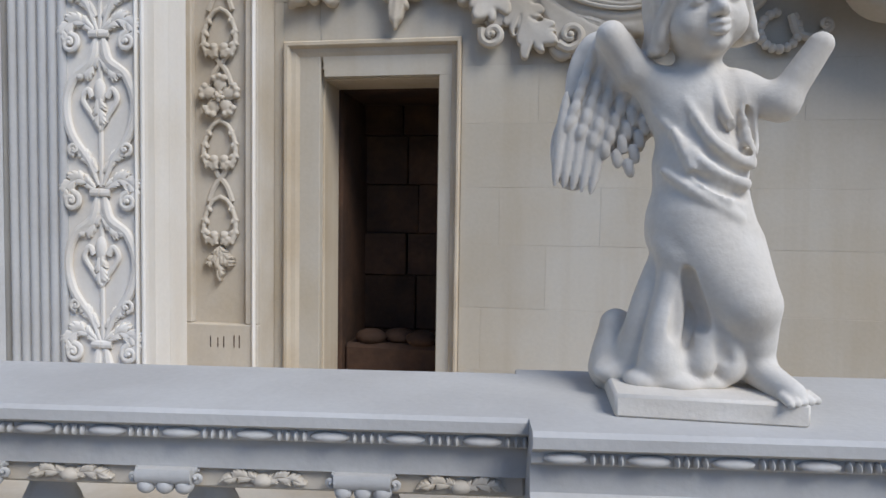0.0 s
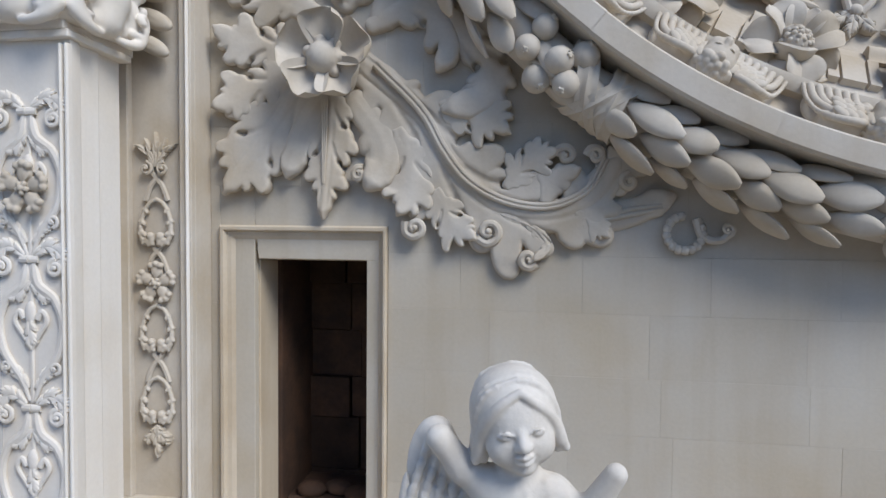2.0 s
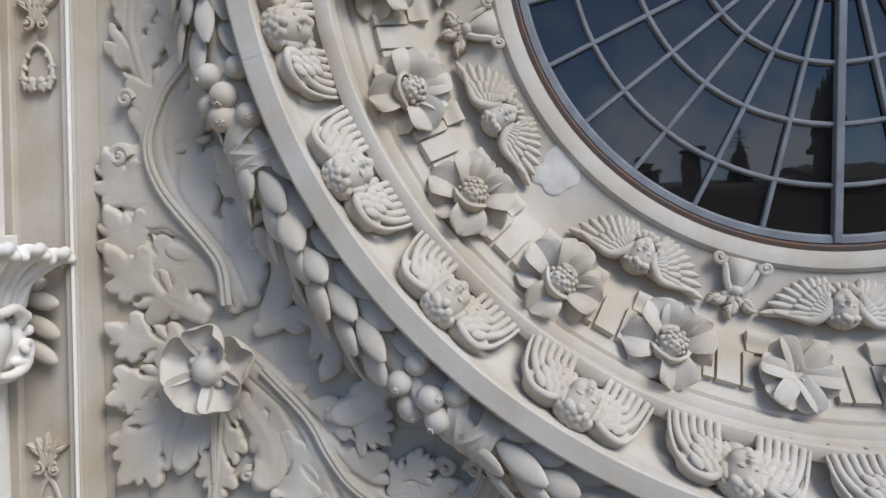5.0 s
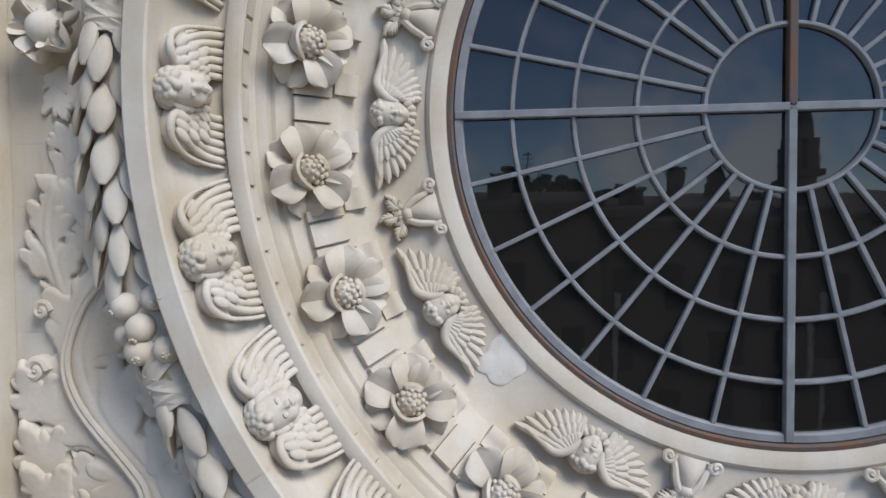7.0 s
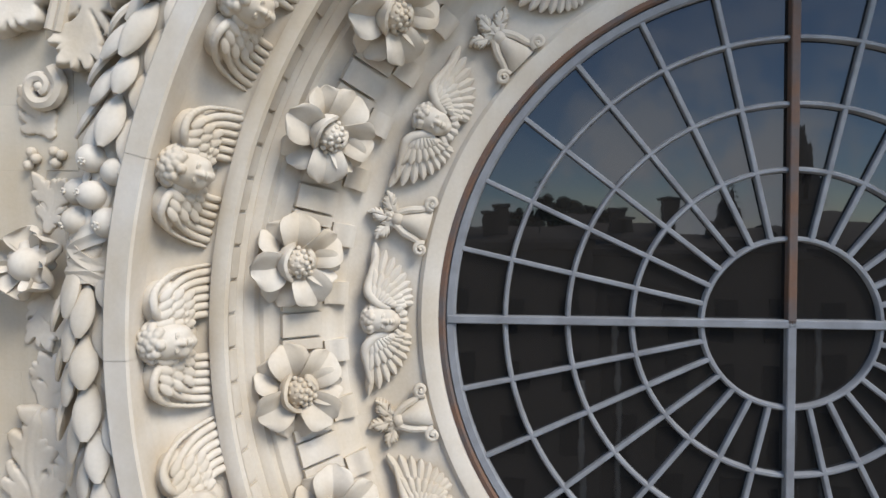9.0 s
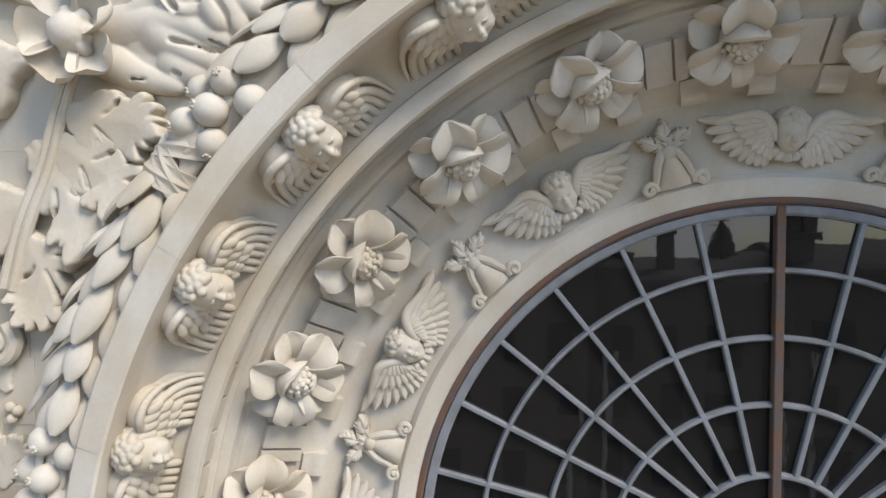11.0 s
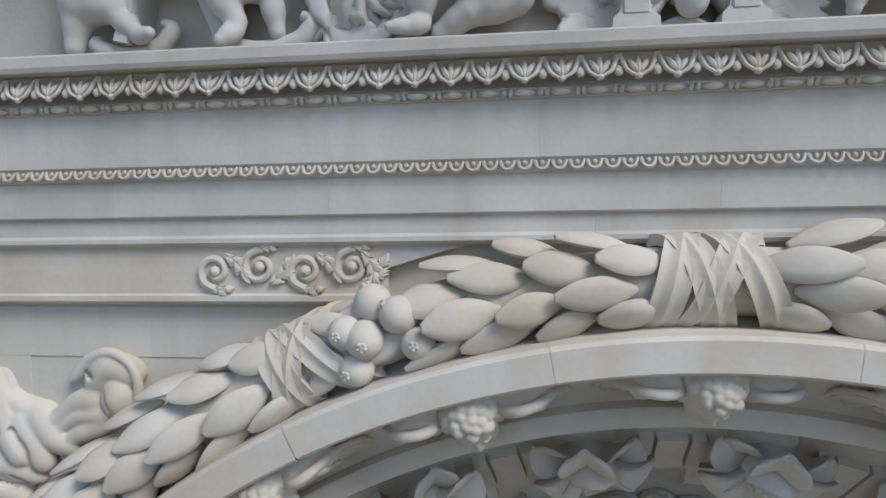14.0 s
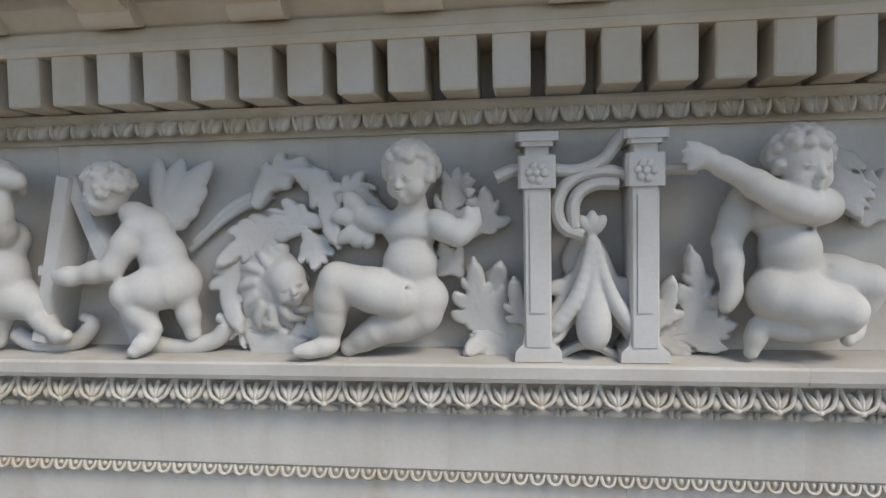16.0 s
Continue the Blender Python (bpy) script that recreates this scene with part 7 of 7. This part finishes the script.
dent = box_mesh("dentil", -0.073, 0.073, -0.34, -0.05, 12.745, 12.96, STONE, 0.008)
for i in range(28):
    part("dentil", dent, entablature, m=pose(-0.379 + 0.2055 * (i - 16), 0, 0))
part("dentil_band", run("dentil_band", [(0.0, 12.95), (-0.35, 12.95), (-0.36, 12.965), (-0.36, 12.985), (-0.35, 12.99), (-0.35, 13.04), (0.0, 13.04)], X0, X1, STONE), entablature)
part("corona", run("corona", [(0.0, 13.28), (-0.86, 13.28), (-0.91, 13.24), (-0.93, 13.24), (-0.93, 13.6), (0.0, 13.6)], X0, X1, STONE), entablature)
mod = Soup()
mod.add(loop_grid([[Vector((x, y, zz)) for y, zz in ((0.0, 13.28), (-0.5, 13.28), (-0.52, 13.22), (-0.48, 13.17), (-0.4, 13.17), (-0.3, 13.16), (-0.2, 13.1), (-0.12, 13.07), (0.0, 13.06))] for x in (-0.1, 0.1)]))
mod.add(tube([(-0.11, -0.44, 13.18), (0.11, -0.44, 13.18)], 0.05, 12))
mod.add(tube([(-0.11, -0.08, 13.09), (0.11, -0.08, 13.09)], 0.06, 12))
for k in (-1, 0, 1):
    mod.add(ellipsoid((k * 0.05, -0.27, 13.13), (0.035, 0.14, 0.03), 8, 6))
mod_me = mod.data("modillion", STONE)
for i in range(9):
    part("modillion", mod_me, entablature, m=pose(-3.8 + 0.612 * i, -0.33, 0))
# plain ground behind the crown of the garland, and scroll panels in the lower band
vine = Soup()
for i in range(4):
    x, k = -0.33 + 0.22 * i, 1 if i % 2 else -1
    vine.add(tube([Vector((p.x, p.y, 0.012)) for p in spline(spiral(x, 0.01 * k, 0.085, 0.02, 90 * k, 1.3 * k), 24)], [0.02, 0.014], 8))
    vine.add(ellipsoid((x, 0.01 * k, 0.015), 0.028, 8, 6))
    vine.add(acanthus([(x + 0.05, -0.07 * k), (x + 0.12, -0.02 * k), (x + 0.17, 0.07 * k)], 0.045, 3, 0.028, 0.01))
    vine.add(acanthus([(x - 0.02, 0.08 * k), (x + 0.03, 0.1 * k), (x + 0.09, 0.09 * k)], 0.03, 3, 0.025, 0.01))
vine.add(acanthus([(0.38, 0.08), (0.43, 0.0), (0.42, -0.09)], 0.05, 3, 0.035, 0.01))
vine_me = vine.data("vine_scroll", STONE)
for x in (-1.85, -4.0, 1.85):
    part("vine_scroll", vine_me, entablature, m=on_wall(x, 10.685, -0.055))

# ---- frieze ----
FG = "carved figures of the frieze"


def child(name, mat, head, hr, face, balls, rods, seed, feathers=(), frontal=True):
    """A plump carved child: balls (centre, radii) for trunk and flesh, rods for limbs, blades for a leafy wing."""
    ps = [Vector(b[0]) for b in balls] + [Vector(p) for q in rods for p in q[:2]] + [Vector(head)] + [Vector(p) for q in feathers for p in q[:2]]
    lo = [min(p[i] for p in ps) - 0.2 for i in range(3)]
    hi = [max(p[i] for p in ps) + 0.2 for i in range(3)]
    C = Clay(lo, hi, 0.0075)
    for c, r in balls:
        C.ball(c, tuple(0.95 * q for q in r), None, 0.035)
    for p0, p1, r0, r1 in rods:
        C.rod(p0, p1, r0 * 0.9, r1 * 0.9, 0.014)
        C.ball(Vector(p0).lerp(Vector(p1), 0.42), 0.5 * (r0 + r1) * 0.96, None, 0.03)
    if frontal:  # creases of chest, belly and hips
        b1, b2 = Vector(balls[1][0]), Vector(balls[2][0])
        for b, r, dz in ((b1, balls[1][1], 0.075),):
            C.path([b + Vector((r[0] * q, -r[1] * math.sqrt(1.05 - q * q), dz - 0.02 * (1 - q * q))) for q in (-0.9, -0.5, 0, 0.5, 0.9)], 0.007, 0.007, 0.012, True, 8)
        C.ball(b1 + Vector((0, -balls[1][1][1] * 1.0, -0.035)), 0.008, None, 0.012, True)
        C.path([Vector(balls[0][0]) + Vector((0.10 * q, -0.9 * balls[0][1][1] * math.sqrt(1.1 - q * q), -0.045 - 0.02 * q * q)) for q in (-0.9, -0.45, 0, 0.45, 0.9)], 0.006, 0.006, 0.016, True, 8)
        C.path([b2 + Vector((balls[2][1][0] * q, -0.98 * balls[2][1][1] * math.sqrt(1.05 - q * q), 0.05 + 0.03 * q * q)) for q in (-0.85, -0.4, 0, 0.4, 0.85)], 0.007, 0.007, 0.014, True, 8)
    for p0, p1, w in feathers:
        C.blade(p0, p1, w, 0.03, (0, -1, 0), 0.012)
    clay_head(C, head, hr, face, (0, 0, 1), 90, seed)
    return tagged(new(name, C.data(name, mat)), "plump carved limestone child figure on the frieze", "carved figure", FG)


Y = -0.16
child("putto_relief", FRIEZESTONE, (-0.795, -0.25, 12.43), 0.118, (-0.38, -1, -0.32),
      [((-0.81, Y, 12.21), (0.132, 0.10, 0.10)), ((-0.815, Y - 0.02, 12.06), (0.122, 0.105, 0.115)), ((-0.80, Y, 11.91), (0.15, 0.12, 0.12)), ((-0.80, Y - 0.02, 12.32), (0.062, 0.06, 0.06))],
      [((-0.86, Y - 0.06, 11.92), (-1.11, Y - 0.1, 12.0), 0.108, 0.085), ((-1.12, Y - 0.1, 11.98), (-1.15, Y - 0.08, 11.86), 0.082, 0.076), ((-1.15, Y - 0.08, 11.86), (-1.155, Y - 0.06, 11.76), 0.072, 0.046), ((-1.155, Y - 0.07, 11.725), (-1.22, Y - 0.1, 11.705), 0.044, 0.038), ((-1.22, Y - 0.1, 11.705), (-1.285, Y - 0.125, 11.70), 0.034, 0.024),
       ((-0.78, Y, 11.85), (-0.96, Y - 0.03, 11.775), 0.11, 0.075), ((-0.96, Y - 0.03, 11.775), (-1.09, Y - 0.01, 11.70), 0.066, 0.046), ((-0.93, Y, 12.24), (-1.02, Y, 12.26), 0.06, 0.05), ((-0.70, Y - 0.03, 12.23), (-0.61, Y - 0.07, 12.18), 0.064, 0.055), ((-0.61, Y - 0.07, 12.175), (-0.545, Y - 0.06, 12.225), 0.05, 0.04),
       ((-0.545, Y - 0.06, 12.235), (-0.53, Y - 0.07, 12.28), 0.024, 0.016), ((-0.56, Y - 0.07, 12.235), (-0.565, Y - 0.08, 12.285), 0.022, 0.015)], 3,
      [((-1.0, Y, 12.26), (-1.10, Y, 12.36), 0.045), ((-1.02, Y, 12.25), (-1.16, Y, 12.27), 0.04), ((-1.02, Y, 12.22), (-1.14, Y, 12.15), 0.035), ((-1.0, Y, 12.2), (-1.07, Y, 12.13), 0.03), ((-0.98, Y, 12.19), (-1.01, Y, 12.12), 0.025)])
child("putto_relief", FRIEZESTONE, (-2.15, -0.22, 12.395), 0.108, (-1, -0.4, -0.3),
      [((-2.0, Y, 12.22), (0.11, 0.10, 0.10)), ((-1.94, Y, 12.1), (0.11, 0.1, 0.12)), ((-1.88, Y, 11.98), (0.12, 0.11, 0.12)), ((-2.07, Y, 12.29), (0.07, 0.06, 0.06))],
      [((-1.9, Y - 0.03, 11.97), (-2.06, Y - 0.08, 11.94), 0.11, 0.085), ((-2.05, Y - 0.07, 11.92), (-1.98, Y - 0.05, 11.78), 0.08, 0.055), ((-1.98, Y - 0.06, 11.74), (-2.03, Y - 0.1, 11.69), 0.045, 0.032), ((-1.84, Y, 11.9), (-1.82, Y + 0.02, 11.75), 0.06, 0.04), ((-2.03, Y - 0.05, 12.23), (-2.13, Y - 0.09, 12.05), 0.065, 0.058), ((-2.13, Y - 0.09, 12.05), (-2.3, Y - 0.1, 12.02), 0.056, 0.042), ((-2.3, Y - 0.1, 12.02), (-2.37, Y - 0.1, 12.02), 0.048, 0.035)], 5,
      [((-1.97, -0.12, 12.28), (-1.98, -0.1, 12.55), 0.045), ((-1.96, -0.12, 12.28), (-1.86, -0.1, 12.54), 0.05), ((-1.95, -0.12, 12.28), (-1.72, -0.1, 12.52), 0.055), ((-1.93, -0.12, 12.28), (-1.75, -0.1, 12.4), 0.05), ((-1.93, -0.12, 12.27), (-1.79, -0.1, 12.31), 0.045), ((-1.93, -0.12, 12.25), (-1.84, -0.1, 12.25), 0.04)], False)
child("putto_relief", FRIEZESTONE, (0.70, -0.26, 12.43), 0.126, (0.30, -1, -0.24),
      [((0.67, Y, 12.24), (0.15, 0.11, 0.105)), ((0.695, Y - 0.02, 12.10), (0.122, 0.108, 0.12)), ((0.70, Y, 11.97), (0.14, 0.12, 0.115)), ((0.69, Y - 0.03, 12.33), (0.07, 0.07, 0.065))],
      [((0.81, Y - 0.04, 12.27), (0.70, Y - 0.13, 12.275), 0.078, 0.075), ((0.70, Y - 0.13, 12.275), (0.585, Y - 0.15, 12.315), 0.074, 0.064), ((0.585, Y - 0.15, 12.315), (0.45, Y - 0.13, 12.405), 0.06, 0.048), ((0.45, Y - 0.13, 12.405), (0.36, Y - 0.12, 12.455), 0.046, 0.034), ((0.36, Y - 0.125, 12.46), (0.325, Y - 0.125, 12.47), 0.04, 0.034),
       ((0.335, Y - 0.13, 12.49), (0.285, Y - 0.13, 12.515), 0.017, 0.012), ((0.325, Y - 0.13, 12.475), (0.27, Y - 0.13, 12.485), 0.017, 0.012), ((0.325, Y - 0.13, 12.46), (0.272, Y - 0.13, 12.452), 0.017, 0.012), ((0.335, Y - 0.13, 12.445), (0.29, Y - 0.13, 12.42), 0.017, 0.012),
       ((0.53, Y, 12.30), (0.46, Y - 0.02, 12.14), 0.07, 0.064), ((0.46, Y - 0.02, 12.14), (0.475, Y - 0.04, 11.95), 0.06, 0.046), ((0.475, Y - 0.04, 11.94), (0.45, Y - 0.05, 11.88), 0.04, 0.03),
       ((0.63, Y - 0.05, 11.93), (0.86, Y - 0.11, 11.875), 0.118, 0.09), ((0.86, Y - 0.1, 11.84), (0.72, Y - 0.06, 11.80), 0.07, 0.066), ((0.72, Y - 0.06, 11.80), (0.59, Y - 0.04, 11.80), 0.062, 0.045), ((0.575, Y - 0.04, 11.80), (0.545, Y - 0.05, 11.70), 0.045, 0.032),
       ((0.80, Y + 0.02, 12.0), (0.98, Y - 0.03, 11.97), 0.10, 0.085), ((0.98, Y - 0.02, 11.96), (0.95, Y, 11.83), 0.075, 0.05), ((0.95, Y, 11.79), (0.90, Y - 0.05, 11.75), 0.04, 0.03)], 9)
child("putto_relief", FRIEZESTONE, (-2.68, -0.22, 12.42), 0.11, (0.6, -0.8, -0.2),
      [((-2.72, Y, 12.18), (0.13, 0.1, 0.11)), ((-2.72, Y - 0.02, 12.03), (0.13, 0.11, 0.13)), ((-2.72, Y, 11.92), (0.13, 0.11, 0.12))],
      [((-2.66, Y - 0.06, 12.2), (-2.62, Y - 0.12, 12.28), 0.062, 0.05), ((-2.62, Y - 0.12, 12.28), (-2.6, Y - 0.13, 12.36), 0.046, 0.042), ((-2.7, Y, 11.93), (-2.56, Y - 0.02, 11.88), 0.105, 0.08), ((-2.56, Y - 0.02, 11.86), (-2.45, Y - 0.03, 11.75), 0.065, 0.04), ((-2.45, Y - 0.03, 11.74), (-2.38, Y - 0.06, 11.75), 0.036, 0.03), ((-2.75, Y, 11.9), (-2.78, Y, 11.72), 0.08, 0.05), ((-2.6, Y - 0.13, 12.36), (-2.57, Y - 0.13, 12.44), 0.02, 0.02), ((-2.62, Y - 0.14, 12.47), (-2.52, Y - 0.14, 12.44), 0.045, 0.045)], 12, (), False)


def bar3(s, p0, p1, w, d):
    """A flat bar between two points of the frieze, w wide and d deep."""
    p0, p1 = Vector((p0[0], 0, p0[1])), Vector((p1[0], 0, p1[1]))
    t = (p1 - p0).normalized()
    q = Vector((-t.z, 0, t.x)) * w / 2
    rows = []
    for p in (p0, p1):
        rows.append([p - q + Vector((0, -0.02, 0)), p - q + Vector((0, -d + 0.012, 0)), p - q * 0.8 + Vector((0, -d, 0)), p + q * 0.8 + Vector((0, -d, 0)), p + q + Vector((0, -d + 0.012, 0)), p + q + Vector((0, -0.02, 0))])
    s.add(loop_grid(rows))


trestle = tagged(new("carved_trestle"), "slanting carved limestone trestle with scrolled feet on the frieze", "carved ornament", FG)
for nm, p0, p1, w, d in (("leg", (-2.37, 12.46), (-2.53, 11.72), 0.075, 0.21), ("leg", (-2.36, 12.46), (-2.06, 11.72), 0.075, 0.19), ("crosspiece", (-2.52, 12.04), (-2.15, 12.0), 0.05, 0.2)):
    s = Soup()
    bar3(s, p0, p1, w, d)
    part(nm, s.data(nm, FRIEZESTONE), trestle)
for x0, x1, k in ((-2.72, -2.34, 0), (-2.12, -1.68, 1)):
    s = Soup().add(tube([Vector((p.x, -0.12, p.y)) for p in spline([(x0, 11.76), (x0 + 0.06, 11.71), ((x0 + x1) / 2, 11.68), (x1 - 0.06, 11.71), (x1, 11.76), (x1 + 0.01, 11.8), (x1 - 0.03, 11.82)], 24)], [0.022] + [0.04] * 18 + [0.036, 0.032, 0.03, 0.026, 0.024, 0.022], 10, 1.0, Vector((0, 1, 0))))
    part("scrolled_foot", s.data("scrolled_foot", FRIEZESTONE), trestle)
posts = tagged(new("carved_posts"), "two carved limestone posts with curled rail and hanging bud", "carved ornament", FG)
for x in (-0.285, 0.135):
    s = Soup()
    for z0, z1, hw, d in ((11.72, 12.40, 0.055, 0.25), (12.36, 12.49, 0.075, 0.262), (12.485, 12.525, 0.05, 0.25), (12.525, 12.545, 0.066, 0.27), (12.545, 12.58, 0.085, 0.28)):
        s.add(loop_grid([[Vector((x + sx * hw, yy, zz)) for sx, yy in ((-1, -0.02), (-1, 0.012 - d), (-0.85, -d), (0.85, -d), (1, 0.012 - d), (1, -0.02))] for zz in (z0, z1)]))
    # a foot that flares to the ledge
    s.add(loop_grid([[Vector((x + sx * hw, yy, zz)) for sx, yy in ((-1, -0.02), (-1, -d), (1, -d), (1, -0.02))] for zz, hw, d in ((11.66, 0.095, 0.25), (11.70, 0.092, 0.25), (11.73, 0.062, 0.24), (11.76, 0.057, 0.235))]))
    s.add(loop_grid([[Vector((x + sx * 0.03, yy, zz)) for sx, yy in ((-1, -0.2), (-1, -0.256), (1, -0.256), (1, -0.2))] for zz in (11.86, 12.33)]))
    for i in range(6):
        s.add(ellipsoid((x + 0.03 * math.cos(i), -0.262, 12.42 + 0.03 * math.sin(i)), (0.018, 0.014, 0.018), 8, 6))
    s.add(ellipsoid((x, -0.265, 12.42), (0.018, 0.016, 0.018), 8, 6))
    part("post", s.data("post", FRIEZESTONE), posts)
for pts in ([(-0.45, 12.41), (-0.37, 12.44), (-0.28, 12.44)], [(-0.26, 12.44), (-0.12, 12.43), (-0.02, 12.47), (0.035, 12.54), (0.07, 12.575)], [(0.14, 12.43), (0.26, 12.43), (0.34, 12.43)], [(-0.10, 12.17), (-0.175, 12.20), (-0.205, 12.28), (-0.17, 12.37), (-0.08, 12.42), (0.03, 12.42), (0.08, 12.40)], [(-0.135, 12.2), (-0.14, 12.28), (-0.115, 12.34), (-0.05, 12.375), (0.04, 12.375)]):
    s = Soup().add(tube([Vector((p.x, -0.19, p.y)) for p in spline(pts, 16)], 0.028, 10, 1.3, Vector((0, 1, 0))))
    part("rail", s.data("rail", FRIEZESTONE), posts)
s = Soup().add(tube([Vector((-0.2 + 0.24 * i / 12, -0.13, 11.66 + 0.05 * math.sin(math.pi * i / 12))) for i in range(13)], 0.022, 8, 1.6, Vector((0, 1, 0))))
part("foot_arch", s.data("foot_arch", FRIEZESTONE), posts)
C = Clay((-0.25, -0.34, 11.66), (0.15, 0.0, 12.34), 0.0065)
C.ball((-0.08, -0.06, 12.06), (0.10, 0.05, 0.11), None, 0.02)
for zz, r in ((11.77, 0.066), (11.82, 0.070), (11.87, 0.058), (11.92, 0.044)):
    C.ball((-0.06, -0.2, zz), (r, r * 0.9, 0.07), None, 0.03)
C.path([(-0.06, -0.2, 11.94), (-0.06, -0.2, 12.05), (-0.065, -0.19, 12.16)], 0.03, 0.02, 0.02)
for k in (-1, 1):
    C.path([(-0.06 + k * 0.01, -0.2, 12.14), (-0.06 + k * 0.035, -0.21, 12.02), (-0.06 + k * 0.08, -0.21, 11.9), (-0.06 + k * 0.15, -0.2, 11.80)], 0.018, 0.036, 0.01)
    C.path([(-0.06 + k * 0.022, -0.25, 12.0), (-0.06 + k * 0.05, -0.25, 11.9), (-0.06 + k * 0.075, -0.26, 11.82)], 0.006, 0.012, 0.008, True)
for a in (-38, 0, 38):
    C.blade((-0.065, -0.19, 12.17), (-0.065 + 0.085 * math.sin(radians(a)), -0.2, 12.17 + 0.10 * math.cos(radians(a))), 0.026, 0.024, (0, -1, 0), 0.006)
part("bud", C.data("bud", FRIEZESTONE), posts)


def F(thing, pts, w, lobes, h=0.09, lift=0.06, base=0.06):
    part("leaf", clay_leaf("leaf", pts, w * 1.5, max(1, round(lobes / 2.4)), h, lift, (1, 1), base, 0.55, 0.35, FRIEZESTONE), thing, m=on_wall(0, 0, 0))


for pts, w, k in (([(-0.06, 12.1), (-0.1, 11.95), (-0.18, 11.84), (-0.24, 11.74)], 0.055, 3), ([(-0.05, 12.1), (0.0, 11.95), (0.07, 11.84), (0.14, 11.74)], 0.055, 3), ([(-0.3, 11.78), (-0.36, 11.86), (-0.38, 11.98)], 0.035, 2), ([(0.18, 11.78), (0.23, 11.86), (0.25, 11.98)], 0.035, 2)):
    F(posts, pts, w, k, 0.1, 0.04, 0.1)
sprays = tagged(new("acanthus_spray"), "carved limestone acanthus sprays between the frieze figures", "carved ornament", FG)
for pts, w, k in (([(-0.28, 11.72), (-0.42, 11.75), (-0.52, 11.86), (-0.55, 12.06)], 0.08, 5), ([(-0.34, 11.74), (-0.48, 11.74), (-0.58, 11.68)], 0.05, 3), ([(-0.42, 11.78), (-0.46, 11.92), (-0.44, 12.04)], 0.05, 3), ([(-0.6, 12.0), (-0.66, 12.06), (-0.68, 12.14)], 0.04, 3),
                  ([(0.16, 11.72), (0.28, 11.76), (0.38, 11.88), (0.33, 12.1)], 0.07, 5), ([(0.2, 11.72), (0.36, 11.75), (0.5, 11.8)], 0.06, 4), ([(0.3, 11.8), (0.42, 11.84), (0.46, 11.92)], 0.05, 3),
                  ([(-0.6, 12.16), (-0.66, 12.26), (-0.62, 12.38), (-0.55, 12.4)], 0.05, 4), ([(-0.56, 12.18), (-0.5, 12.26), (-0.5, 12.36)], 0.05, 3), ([(0.86, 12.52), (0.9, 12.38), (0.96, 12.22)], 0.07, 4), ([(1.0, 12.2), (1.06, 12.3), (1.12, 12.4)], 0.06, 3)):
    F(sprays, pts, w, k)
curls = tagged(new("acanthus_scroll"), "curling carved limestone acanthus with a grotesque leaf head on the frieze", "carved ornament", FG)
for pts, w, k in (([(-1.52, 12.33), (-1.46, 12.43), (-1.35, 12.47), (-1.21, 12.40), (-1.18, 12.26), (-1.14, 12.15)], 0.05, 4), ([(-1.17, 12.32), (-1.06, 12.38), (-1.0, 12.28), (-1.03, 12.14)], 0.045, 4), ([(-1.22, 12.24), (-1.4, 12.25), (-1.56, 12.16), (-1.68, 12.06)], 0.055, 5),
                  ([(-1.3, 12.22), (-1.48, 12.2), (-1.6, 12.06), (-1.65, 11.92), (-1.6, 11.78)], 0.06, 5), ([(-1.62, 11.9), (-1.58, 11.76), (-1.44, 11.68), (-1.3, 11.72)], 0.06, 4), ([(-1.5, 11.74), (-1.36, 11.70), (-1.22, 11.78), (-1.18, 11.86)], 0.045, 3), ([(-1.3, 12.2), (-1.25, 12.12), (-1.24, 12.04)], 0.045, 3), ([(-1.42, 12.12), (-1.5, 12.0), (-1.5, 11.88), (-1.44, 11.8)], 0.05, 3)):
    F(curls, pts, w, k)
for pts in ([(-1.86, 12.12), (-1.66, 12.28), (-1.46, 12.37)], [(-1.84, 12.16), (-1.66, 12.31), (-1.5, 12.38)]):
    s = Soup().add(tube([Vector((p.x, -0.06, p.y)) for p in spline(pts, 12)], [0.016, 0.03], 10))
    part("stalk", s.data("stalk", FRIEZESTONE), curls)
C = Clay((-1.75, -0.36, 11.66), (-1.15, 0.02, 12.22), 0.0065)
clay_head(C, (-1.37, -0.14, 11.98), 0.105, (0.65, -1, -0.3), (-0.4, 0, 1), 0)
C.ball((-1.47, -0.08, 11.95), (0.15, 0.10, 0.19), None, 0.04)
for i in range(15):  # its mane of narrow leaf tongues
    a = radians(85 + 16.5 * i)
    o = 0.03 * (i % 2)
    C.path([(-1.43 + 0.08 * math.cos(a), -0.13 - o, 11.96 + 0.10 * math.sin(a)), (-1.44 + 0.13 * math.cos(a + 0.12), -0.12 - o, 11.95 + 0.155 * math.sin(a + 0.12)), (-1.45 + (0.20 - o) * math.cos(a + 0.35), -0.07 - o, 11.94 + (0.235 - o) * math.sin(a + 0.35))], 0.026, 0.012, 0.008, False, 6)
part("leaf_head", C.data("leaf_head", FRIEZESTONE), curls)
